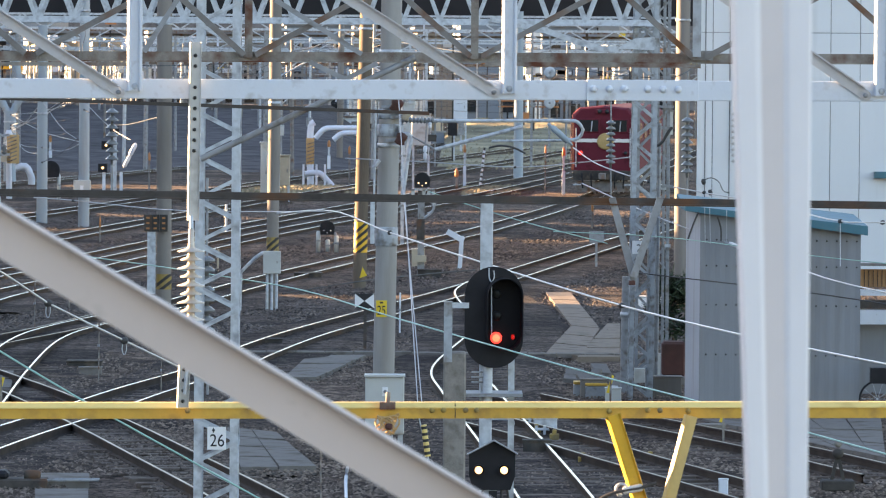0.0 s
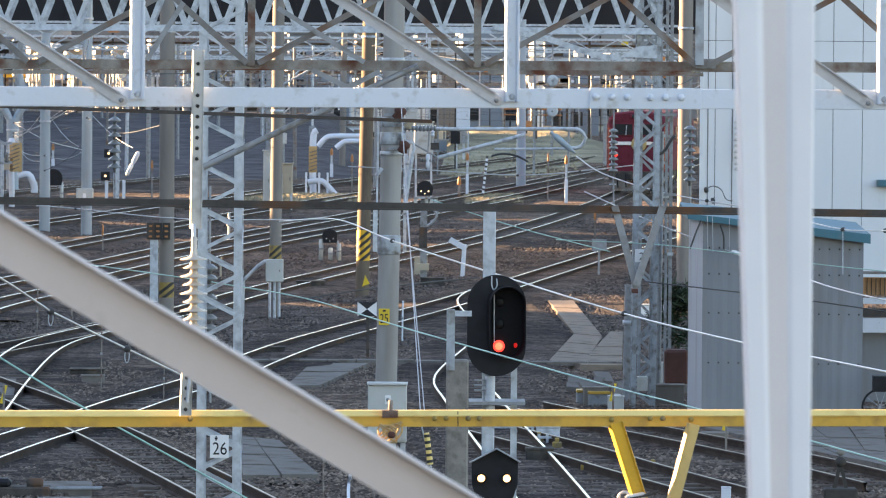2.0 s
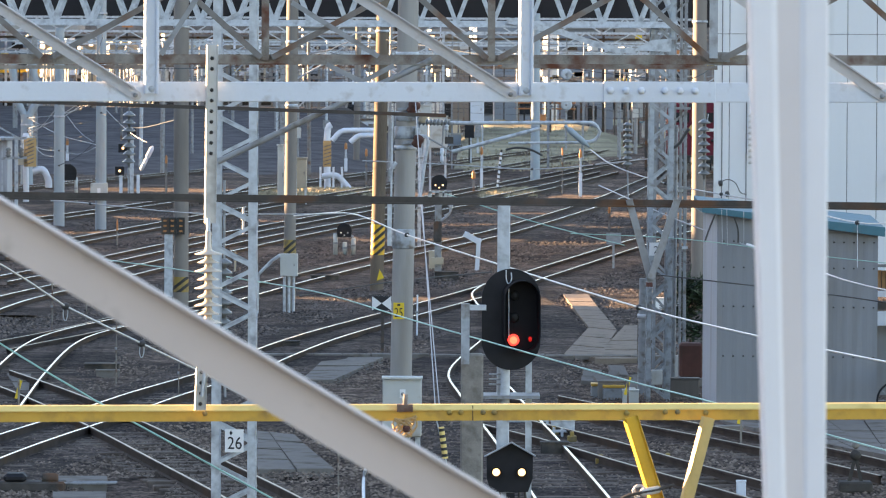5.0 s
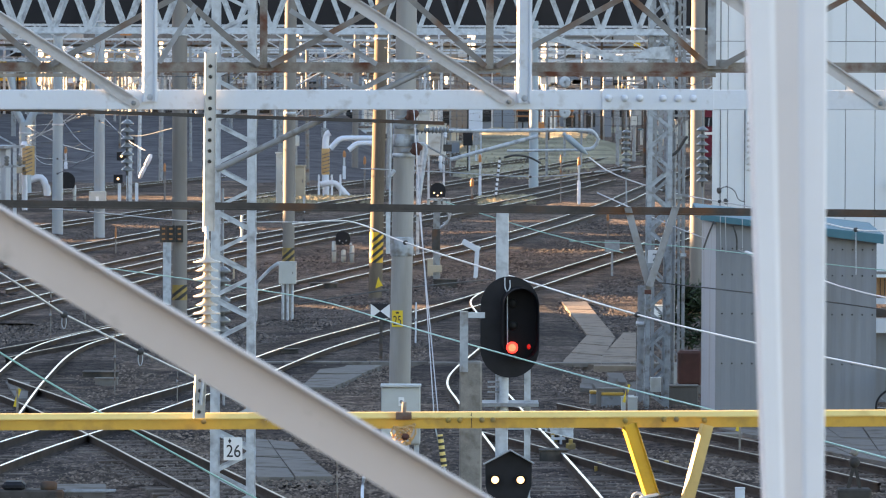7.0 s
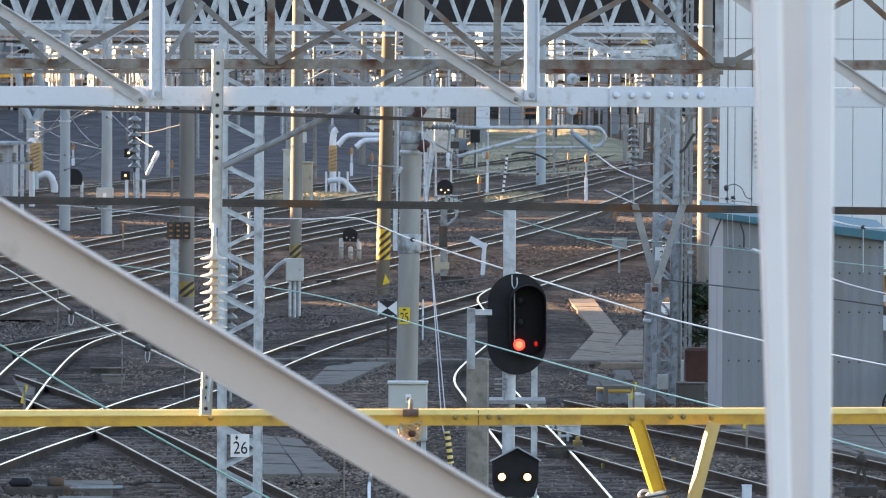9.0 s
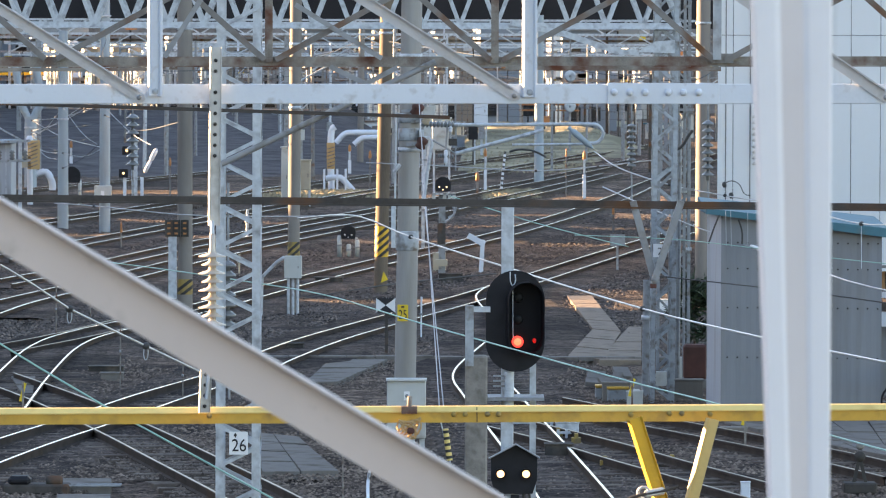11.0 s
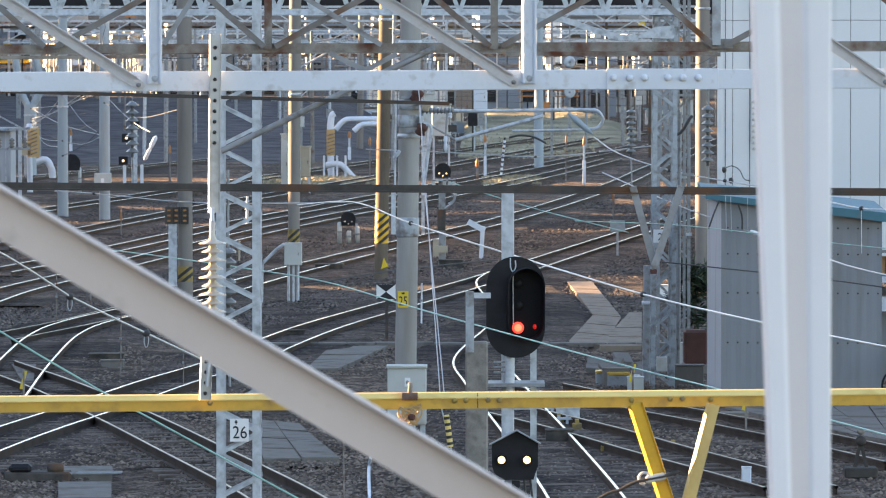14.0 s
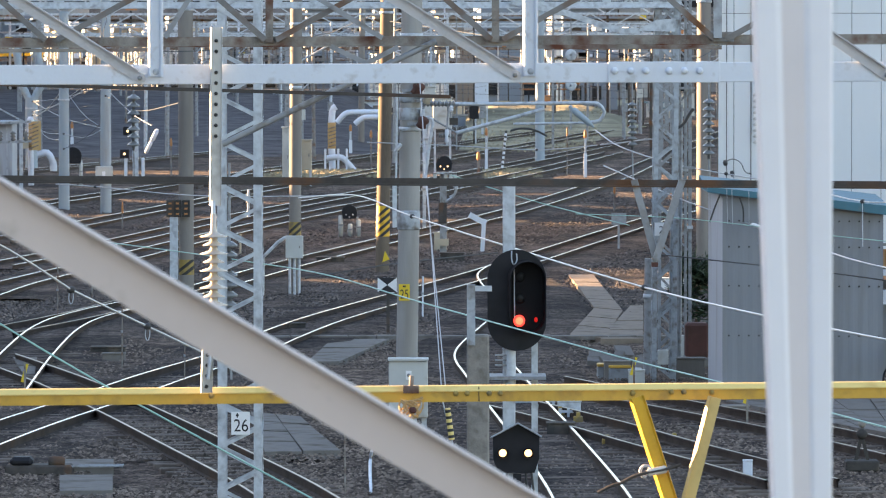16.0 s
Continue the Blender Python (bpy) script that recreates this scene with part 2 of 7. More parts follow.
def ballast_material(name, low, high):
    m = bpy.data.materials.new(name)
    m.use_nodes = True
    n, k = m.node_tree.nodes, m.node_tree.links
    b = n["Principled BSDF"]
    b.inputs["Roughness"].default_value, b.inputs["Specular IOR Level"].default_value = 1.0, 0.15
    pos = n.new("ShaderNodeNewGeometry").outputs["Position"]
    v = n.new("ShaderNodeTexVoronoi")
    v.inputs["Scale"].default_value = 13.0
    k.new(pos, v.inputs["Vector"])
    sep = n.new("ShaderNodeSeparateColor")
    k.new(v.outputs["Color"], sep.inputs[0])
    cr = n.new("ShaderNodeValToRGB")
    cr.color_ramp.elements[0].color, cr.color_ramp.elements[1].color = (*low, 1), (*high, 1)
    k.new(sep.outputs[0], cr.inputs[0])
    big = n.new("ShaderNodeTexNoise")
    big.inputs["Scale"].default_value, big.inputs["Detail"].default_value = 0.22, 9.0
    k.new(pos, big.inputs["Vector"])
    cr2 = n.new("ShaderNodeValToRGB")
    cr2.color_ramp.elements[0].position, cr2.color_ramp.elements[1].position = 0.38, 0.64
    cr2.color_ramp.elements[0].color, cr2.color_ramp.elements[1].color = (0.34, 0.31, 0.31, 1), (1.08, 0.97, 0.89, 1)
    k.new(big.outputs["Fac"], cr2.inputs[0])
    mx = n.new("ShaderNodeMix")
    mx.data_type, mx.blend_type = "RGBA", "MULTIPLY"
    mx.inputs[0].default_value = 1.0
    k.new(cr.outputs[0], mx.inputs[6])
    k.new(cr2.outputs[0], mx.inputs[7])
    mid = n.new("ShaderNodeTexNoise")
    mid.inputs["Scale"].default_value, mid.inputs["Detail"].default_value = 1.7, 7.0
    k.new(pos, mid.inputs["Vector"])
    cr3 = n.new("ShaderNodeValToRGB")
    cr3.color_ramp.elements[0].position, cr3.color_ramp.elements[1].position = 0.36, 0.66
    cr3.color_ramp.elements[0].color, cr3.color_ramp.elements[1].color = (0.42, 0.38, 0.37, 1), (1.2, 1.16, 1.1, 1)
    k.new(mid.outputs["Fac"], cr3.inputs[0])
    mx2 = n.new("ShaderNodeMix")
    mx2.data_type, mx2.blend_type = "RGBA", "MULTIPLY"
    mx2.inputs[0].default_value = 1.0
    k.new(mx.outputs[2], mx2.inputs[6])
    k.new(cr3.outputs[0], mx2.inputs[7])
    k.new(mx2.outputs[2], b.inputs["Base Color"])
    bp = n.new("ShaderNodeBump")
    bp.inputs["Strength"].default_value, bp.inputs["Distance"].default_value = 0.9, 0.04
    k.new(v.outputs["Distance"], bp.inputs["Height"])
    k.new(bp.outputs[0], b.inputs["Normal"])
    return m


stone = material(spec=0.12, name="ballast_stone", color=(0.15, 0.117, 0.095), rough=0.95, var=0.45, scale=0.8, fine=20, bump=0.15, island=0.6)
dark_stone = material(spec=0.12, name="dark_stone", color=(0.092, 0.078, 0.07), rough=0.95, var=0.4, scale=0.8, fine=20, bump=0.15, island=0.75)
ballast = ballast_material("ballast", (0.042, 0.035, 0.031), (0.31, 0.26, 0.225))
dark_ballast = ballast_material("dark_ballast", (0.030, 0.027, 0.027), (0.20, 0.178, 0.168))
hood_black = material("matt_hood_black", (0.009, 0.009, 0.011), 0.7, spec=0.15, var=0.2, bump=0.0)
# Warmer copy of the slab concrete: sunlight on the walkways put into colour.
walk_mat = material(spec=0.12, name="sunlit_slab", color=(0.235, 0.19, 0.15), rough=0.9, var=0.25, scale=2, fine=30, bump=0.3, dirt=(0.12, 0.095, 0.075), dirt_amount=0.4, island=0.15)


# ---- mesh helpers ----
class Shape:
    """Collects solid pieces of one part."""

    def __init__(self):
        self.v, self.f, self.smooth = [], [], []

    def add(self, verts, faces, smooth=False):
        o = len(self.v)
        self.v += [tuple(p) for p in verts]
        self.f += [tuple(i + o for i in q) for q in faces]
        self.smooth += [smooth] * len(faces)
        return self

    def box(self, c, s, m=None):
        x, y, z = (a / 2 for a in s)
        pts = [Vector((i * x, j * y, l * z)) for i in (-1, 1) for j in (-1, 1) for l in (-1, 1)]
        pts = [(m @ p if m else p) + Vector(c) for p in pts]
        return self.add(pts, [(0, 1, 3, 2), (4, 6, 7, 5), (0, 4, 5, 1), (2, 3, 7, 6), (0, 2, 6, 4), (1, 5, 7, 3)])

    def bar(self, a, b, w, h, up=(0, 0, 1)):
        """A rectangular bar from a to b: w across, h along up."""
        a, b = Vector(a), Vector(b)
        d = (b - a).normalized()
        u = Vector(up)
        side = d.cross(u)
        if side.length < 1e-4:
            side = d.cross(Vector((0, 1, 0)))
        side.normalize()
        u = side.cross(d)
        m = Matrix((side, d, u)).transposed()
        return self.box((a + b) / 2, (w, (b - a).length, h), m)

    def angle(self, a, b, w, t=0.008, up=(0, 0, 1), out=(0, -1, 0)):
        """An angle iron from a to b: one leg along up, one along out."""
        a, b, u, o = Vector(a), Vector(b), Vector(up).normalized(), Vector(out).normalized()
        self.bar2(a, b, u, o, w, t)
        return self.bar2(a + o * 0.0005, b + o * 0.0005, o, u, w, t)

    def bar2(self, a, b, u, o, w, t):
        c = [(0, 0), (w, 0), (w, t), (0, t)]
        pts = [p + u * i + o * j for p in (a, b) for i, j in c]
        return self.add(pts, [(0, 1, 2, 3), (7, 6, 5, 4), (0, 4, 5, 1), (1, 5, 6, 2), (2, 6, 7, 3), (3, 7, 4, 0)])

    def tube(self, path, r, n=8, r2=None, cap=True):
        path = [Vector(p) for p in path]
        rings = []
        for i, p in enumerate(path):
            d = (path[min(i + 1, len(path) - 1)] - path[max(i - 1, 0)]).normalized()
            a = d.cross(Vector((0.0, 0.31, 1.0)) if abs(d.z) < 0.9 else Vector((0.0, 1.0, 0.0))).normalized()
            c = a.cross(d)
            rad = r if r2 is None else r + (r2 - r) * i / (len(path) - 1)
            rings.append([p + (a * math.cos(6.28318 * j / n) + c * math.sin(6.28318 * j / n)) * rad for j in range(n)])
        faces = [(i * n + j, i * n + (j + 1) % n, (i + 1) * n + (j + 1) % n, (i + 1) * n + j) for i in range(len(path) - 1) for j in range(n)]
        self.add([p for q in rings for p in q], faces, n > 5)
        if cap:
            self.add(rings[0], [tuple(range(n))[::-1]])
            self.add(rings[-1], [tuple(range(n))])
        return self

    def lathe(self, profile, base, axis=(0, 0, 1), n=14):
        """profile: (radius, height) pairs along the axis."""
        q = Vector((0, 0, 1)).rotation_difference(Vector(axis)).to_matrix()
        pts = [q @ Vector((r * math.cos(6.28318 * j / n), r * math.sin(6.28318 * j / n), h)) + Vector(base) for r, h in profile for j in range(n)]
        faces = [(i * n + j, i * n + (j + 1) % n, (i + 1) * n + (j + 1) % n, (i + 1) * n + j) for i in range(len(profile) - 1) for j in range(n)]
        faces += [tuple(range(n))[::-1], tuple(range((len(profile) - 1) * n, len(profile) * n))]
        return self.add(pts, faces, True)

    def plate(self, outline, y, t):
        """An upright plate: outline in x and z, facing the viewer at y, t thick."""
        n = len(outline)
        pts = [(x, y, z) for x, z in outline] + [(x, y + t, z) for x, z in outline]
        return self.add(pts, [tuple(range(n)), tuple(range(2 * n - 1, n - 1, -1))] + [(i, i + n, (i + 1) % n + n, (i + 1) % n) for i in range(n)])

    def done(self, name, mat, parent=None, label="", bevel=0.0):
        me = bpy.data.meshes.new(name)
        me.from_pydata(self.v, [], self.f)
        me.polygons.foreach_set("use_smooth", self.smooth)
        bm = bmesh.new()
        bm.from_mesh(me)
        bmesh.ops.recalc_face_normals(bm, faces=bm.faces)
        if bevel:
            bmesh.ops.bevel(bm, geom=bm.edges[:], offset=bevel, segments=1, affect="EDGES", clamp_overlap=True)
        bm.to_mesh(me)
        bm.free()
        me.materials.append(mat)
        ob = new(name, me)
        if parent:
            ob.parent = parent
        if label:
            ob["label"] = label
        return ob


def thing(name, label, category, group="", kind=""):
    return tagged(new(name), label, category, group, kind)


def text(body, size, at, mat, parent, name="lettering", squeeze=1.0):
    cu = bpy.data.curves.new(name, "FONT")
    cu.body, cu.size, cu.align_x, cu.align_y, cu.extrude = body, size, "CENTER", "CENTER", 0.002
    cu.materials.append(mat)
    ob = new(name, cu)
    ob.parent = parent
    ob.matrix_basis = Matrix.Translation(at) @ pose(0, 0, 0, 90, 0, 0) @ Matrix.Diagonal((squeeze, 1, 1, 1))
    return ob


def oval(cx, cz, w, h, n=12):
    """An upright stadium outline."""
    r = w / 2
    s = h / 2 - r
    return [(cx + r * math.cos(a), cz + s + r * math.sin(a)) for a in [math.pi * i / n for i in range(n + 1)]] + \
           [(cx + r * math.cos(a), cz - s + r * math.sin(a)) for a in [math.pi + math.pi * i / n for i in range(n + 1)]]


def spline(pts, step=1.0):
    """A smooth line through points, in even steps."""
    p = [Vector(q) for q in pts]
    p = [p[0] * 2 - p[1]] + p + [p[-1] * 2 - p[-2]]
    out = []
    for i in range(1, len(p) - 2):
        for j in range(40):
            t = j / 40
            a, b, c, d = p[i - 1:i + 3]
            out.append(0.5 * (2 * b + (c - a) * t + (2 * a - 5 * b + 4 * c - d) * t * t + (3 * b - a - 3 * c + d) * t ** 3))
    out.append(p[-2])
    res, left = [out[0]], step
    for a, b in zip(out, out[1:]):
        d = (b - a).length
        while d >= left:
            a = a + (b - a) * (left / d)
            d -= left
            left = step
            res.append(a.copy())
        left -= d
    return res


# ---- ground ----
def ground():
    """One sheet to the horizon, finely uneven where the tracks lie."""
    xs = [-1500, -300, -80] + [-40 + 2 * i for i in range(8)] + [-24 + 0.6 * i for i in range(72)] + [20 + 2 * i for i in range(11)] + [80, 300, 1500]
    ys = [-60, 20, 40, 55] + [66 + 0.8 * i for i in range(250)] + [267 + 2.0 * i for i in range(68)] + [450, 600, 1000, 2500]
    s = Shape()
    pts = []
    for y in ys:
        for x in xs:
            z = -0.025
            if 40 <= y < 400 and abs(x) <= 40:
                z += 0.07 * (noise.noise((x * 0.15, y * 0.06, 0)) - 0.2) + 0.075 * noise.noise((x * 0.55, y * 0.4, 5)) + 0.04 * noise.noise((x * 1.3, y * 1.1, 9))
            pts.append((x, y, min(z, 0.045)))
    w = len(xs)
    s.add(pts, [(j * w + i, j * w + i + 1, (j + 1) * w + i + 1, (j + 1) * w + i) for j in range(len(ys) - 1) for i in range(w - 1)], True)
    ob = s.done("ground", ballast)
    ob.data.materials.append(dark_ballast)
    # darker ballast over a ragged band about 115 to 196 metres out
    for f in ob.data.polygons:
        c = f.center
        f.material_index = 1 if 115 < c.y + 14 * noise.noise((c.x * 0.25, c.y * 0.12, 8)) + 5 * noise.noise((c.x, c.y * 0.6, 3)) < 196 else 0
    return tagged(ob, "dark brown stone ballast covering the rail yard", "ground", kind="structure")


ground()
GAUGE = 1.067


def track(name, pts, near=False, sleepers=True, dull=False):
    """A railway track: two rails and their sleepers, along ground points."""
    line = spline([(x, y, 0) for x, y in pts], 0.62)
    th = thing(name, "rusty steel railway track with shiny running surface on ballast", "track", "yard tracks")
    dirs = [(line[min(i + 1, len(line) - 1)] - line[max(i - 1, 0)]).normalized() for i in range(len(line))]
    for sgn in (-1, 1):
        mid = [p + Vector((d.y, -d.x, 0)) * sgn * GAUGE / 2 for p, d in zip(line, dirs)][::2]
        dd = dirs[::2]
        foot, head = Shape(), Shape()
        for shp, prof in ((foot, [(-0.065, 0.0), (0.065, 0.0), (0.065, 0.015), (0.012, 0.03), (0.012, 0.11), (0.032, 0.118), (0.031, 0.146), (0.024, 0.152), (-0.024, 0.152), (-0.031, 0.146), (-0.032, 0.118), (-0.012, 0.11), (-0.012, 0.03), (-0.065, 0.015)]),
                          (head, [(-0.021, 0.1522), (0.021, 0.1522), (0.017, 0.1565), (-0.017, 0.1565)])):
            n = len(prof)
            pts3 = [p + Vector((d.y, -d.x, 0)) * a + Vector((0, 0, b)) for p, d in zip(mid, dd) for a, b in prof]
            shp.add(pts3, [(i * n + j, i * n + (j + 1) % n, (i + 1) * n + (j + 1) % n, (i + 1) * n + j) for i in range(len(mid) - 1) for j in range(n)])
        r = foot.done("rail", rail_side, th)
        head.done("railhead", rail_dull if dull else rail_top, r, "worn steel railhead")
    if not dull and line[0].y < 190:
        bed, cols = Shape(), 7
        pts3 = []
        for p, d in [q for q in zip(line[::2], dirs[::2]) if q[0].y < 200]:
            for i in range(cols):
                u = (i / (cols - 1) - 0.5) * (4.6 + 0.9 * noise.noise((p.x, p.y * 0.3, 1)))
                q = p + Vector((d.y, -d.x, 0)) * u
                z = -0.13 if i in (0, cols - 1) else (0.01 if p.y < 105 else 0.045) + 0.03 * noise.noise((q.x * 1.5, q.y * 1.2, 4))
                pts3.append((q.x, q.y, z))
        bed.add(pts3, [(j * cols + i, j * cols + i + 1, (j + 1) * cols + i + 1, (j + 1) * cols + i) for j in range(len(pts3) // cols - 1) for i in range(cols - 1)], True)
        bed.done("ballast_bed", dark_ballast, th, "dark ballast bed")
    if sleepers:
        if near:
            me = Shape().box((0, 0, 0), (2.0, 0.22, 0.14)).done("sleeper", sleeper_mat, th, bevel=0.015)
            first = True
            for p, d in list(zip(line, dirs))[:290]:
                ob = me if first else new("sleeper", me.data)
                first = False
                ob.parent = th
                ob.matrix_basis = Matrix.Translation(p + Vector((0, 0, -0.055 + random.uniform(-0.02, 0.014)))) @ pose(0, 0, 0, 0, 0, -math.degrees(math.atan2(d.x, d.y)) + random.uniform(-1, 1))
            rest = list(zip(line, dirs))[290:]
        else:
            rest = list(zip(line, dirs))
        if rest:
            s = Shape()
            for p, d in rest:
                s.box(p + Vector((0, 0, -0.055 + random.uniform(-0.02, 0.014))), (2.0, 0.22, 0.14), Matrix.Rotation(-math.atan2(d.x, d.y), 3, "Z"))
            tagged(s.done("sleepers", sleeper_mat, th), kind="stuff")
    return th


track("railway_track", [(1.828, 65.444), (1.644, 72.022), (1.114, 83.512), (0.549, 94.808), (0.338, 102.631), (1.061, 114.27), (1.256, 119.679), (1.15, 125.862), (0.858, 135.918), (1.232, 142.56)], True)
track("railway_track", [(-8.041, 76.369), (-7.324, 82.724), (-6.335, 89.659), (-5.65, 94.957), (-4.623, 101.502), (-4.1, 107.043), (-3.234, 114.423), (-1.958, 122.393), (-0.345, 131.887), (1.211, 141.833), (3.864, 160.116), (6.133, 175.545), (8.405, 190.229), (12.231, 212.527)], True)
track("railway_track", [(-9.558, 101.495), (-7.598, 94.104), (-5.745, 86.093), (-4.322, 79.437), (-2.843, 72.409), (-1.97, 67.544)], True, dull=True)
track("railway_track", [(-8.444, 90.769), (-8.828, 101.579), (-8.997, 111.841), (-8.487, 118.123), (-6.89, 127.604), (-4.876, 143.786), (-2.405, 160.834), (1.807, 188.838), (6.561, 230.184), (9.552, 263.207), (13.397, 303.942), (20.52, 379.418)], True)
track("railway_track", [(-12.095, 125.41), (-11.644, 133.048), (-10.167, 145.952), (-8.291, 163.548), (-5.489, 186.046), (-1.973, 209.196), (3.143, 244.281), (8.575, 289.914)])
track("railway_track", [(-13.262, 142.429), (-11.177, 157.884), (-8.977, 177.016), (-5.146, 205.372), (-0.656, 238.066), (5.187, 281.6), (11.726, 333.746)])
track("railway_track", [(-14.94, 160.424), (-12.127, 185.901), (-8.189, 219.248), (-2.483, 262.144), (4.007, 312.506), (13.771, 392.215)])
track("railway_track", [(-17.625, 189.207), (-14.1, 216.075), (-9.411, 251.823), (-2.833, 298.508), (9.221, 384.937)])
track("railway_track", [(-22.6, 242.552), (-14.644, 288.38), (-3.381, 355.378), (10.435, 435.894)], sleepers=False)
track("railway_track", [(-27.347, 293.442), (-17.987, 354.067), (-4.186, 438.989), (12.7, 530.973)], sleepers=False)
track("railway_track", [(-10.269, 109.032), (-9.776, 111.743), (-8.969, 115.831), (-8.172, 121.274), (-7.019, 129.98)], dull=True)
track("railway_track", [(0.767, 87.817), (2.035, 83.349), (3.003, 79.297), (4.035, 75.327), (5.085, 71.106)], True, dull=True)
track("railway_track", [(1.35, 94.5), (2.65, 90.3), (3.862, 86.755), (4.861, 83.862), (5.853, 80.694), (6.997, 76.399)], True, dull=True)


# ---- the wide surroundings, out of the sun ----
def surroundings():
    # plain blocks added off to the west; heights and gaps shape the yard's shade
    for x, y0, y1, h in ((-46, -70, 33, 18), (-46, 33, 60, 11.7), (-46, 60, 145, 18), (-46, 145, 151, 9.6), (-46, 151, 154, 11.2), (-46, 158.5, 170.5, 8.6), (-46, 170.5, 181, 10.6), (-46, 181, 200, 19), (-46, 208, 219, 19), (-46, 226, 234, 12), (-46, 237, 244, 9), (-46, 247, 262, 11.5), (-46, 274, 284, 14), (-46, 289, 300, 12), (-46, 304, 330, 14), (-46, 330, 415, 14), (-46, 415, 452, 5.0), (-46, 452, 620, 13)):
        s = Shape().box((x - 6, (y0 + y1) / 2, h / 2), (12, y1 - y0, h))
        tagged(s.done("shade_block_west", off_wall), "plain added block that shades the yard from the low sun", "building", kind="structure")
    # a road bridge across the yard against the light, its shade painted near black
    th = thing("road_bridge", "steel road bridge crossing the yard, shade painted in near black", "bridge")
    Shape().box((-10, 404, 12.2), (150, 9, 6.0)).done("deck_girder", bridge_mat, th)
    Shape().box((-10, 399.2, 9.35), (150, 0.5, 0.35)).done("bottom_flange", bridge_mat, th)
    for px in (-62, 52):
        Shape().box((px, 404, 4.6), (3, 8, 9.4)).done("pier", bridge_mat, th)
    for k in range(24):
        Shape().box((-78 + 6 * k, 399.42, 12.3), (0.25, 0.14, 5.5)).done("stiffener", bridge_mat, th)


surroundings()


def far_houses():
    rnd = random.Random(5)
    x = -60
    while x < 19:
        w, h, d = rnd.uniform(3, 7), rnd.uniform(6.5, 12.5), rnd.uniform(470, 640)
        mat = rnd.choice((facade_a, facade_b, facade_b, facade_c, off_wall))
        th = thing("house", "distant rendered house with rows of windows", "house", "distant houses")
        th.matrix_basis = pose(x + w / 2, d, 0, 0, 0, rnd.choice((-1, 0.6, 0.5, 0.4, 0.3)) * rnd.uniform(4, 14))
        s = Shape().box((0, 5, h / 2), (w, 10, h))
        s.done("wall", mat, th)
        Shape().box((0, 5, h + 0.2), (w + 0.6, 10.6, 0.4)).done("roof", off_wall, th)
        me = None
        for k in range(int(h // 2.8)):
            for j in range(int(w // 1.9)):
                if rnd.random() < 0.3:
                    continue
                if me is None:
                    me = Shape().box((0, 0, 0), (1.1, 0.2, 1.3)).done("window", glass, th)
                    ob = me
                else:
                    ob = new("window", me.data)
                    ob.parent = th
                ob.location = (-w / 2 + 1.2 + j * 1.9, -0.08, 1.6 + k * 2.8)
        x += w + rnd.uniform(-1, 2.5)


far_houses()
tagged(Shape().box((-15, 662, 6.6), (190, 10, 13.4)).done("backdrop", far_dark), "dim grey-brown band of distant buildings", "backdrop", kind="structure")


# ---- masts, gantries ----
def lattice(th, x, y, z0, z1, w, d, mat, leg=0.07, pitch=0.42, lean=0.0, lace=0.05):
    """Four corner angles and zigzag lacing; lean: metres of x per metre of height."""
    def P(a, b, z):
        return Vector((x + a * w / 2 + lean * (z - z0), y + b * d / 2, z))
    for a in (-1, 1):
        for b in (-1, 1):
            s = Shape()
            s.angle(P(a, b, z0), P(a, b, z1), leg, 0.009, up=(-a, 0, 0), out=(0, -b, 0))
            s.done("leg", mat, th)
    n = int((z1 - z0) / pitch)
    for b in (-1, 1):
        for i in range(n):
            s = Shape()
            a = 1 if i % 2 else -1
            s.bar(P(-a, b, z0 + i * pitch), P(a, b, z0 + (i + 1) * pitch), lace, 0.006, up=(0, 1, 0))
            s.v = [(p[0], p[1] + b * (0.006 + 0.008 * (i % 2)), p[2]) for p in s.v]
            s.done("lacing_bar", mat, th)
    for a in (-1, 1):
        for i in range(n):
            b = 1 if i % 2 else -1
            Shape().bar(P(a, -b, z0 + i * pitch), P(a, b, z0 + (i + 1) * pitch), lace, 0.006, up=(1, 0, 0)).done("lacing_bar", mat, th)


def mast_26():
    th = thing("lattice_mast", "galvanised steel lattice mast with a white number plate", "mast", "lattice masts")
    lattice(th, -2.418, 54.2, -0.05, 7.6, 0.47, 0.42, galv, leg=0.085, pitch=0.235, lean=0.0015, lace=0.036)
    x, z = -2.401, 2.34
    pl = Shape().box((x, 53.93, z), (0.2, 0.004, 0.245)).done("number_plate", sign_white, th, "white number plate")
    text("26", 0.19, (x + 0.005, 53.925, z - 0.03), ink, pl, squeeze=0.85)
    Shape().bar((x - 0.05, 53.925, z + 0.085), (x - 0.02, 53.925, z + 0.085), 0.004, 0.02).bar((x - 0.035, 53.924, z + 0.06), (x - 0.035, 53.924, z + 0.11), 0.004, 0.012, up=(1, 0, 0)).done("mark", ink, pl)


mast_26()


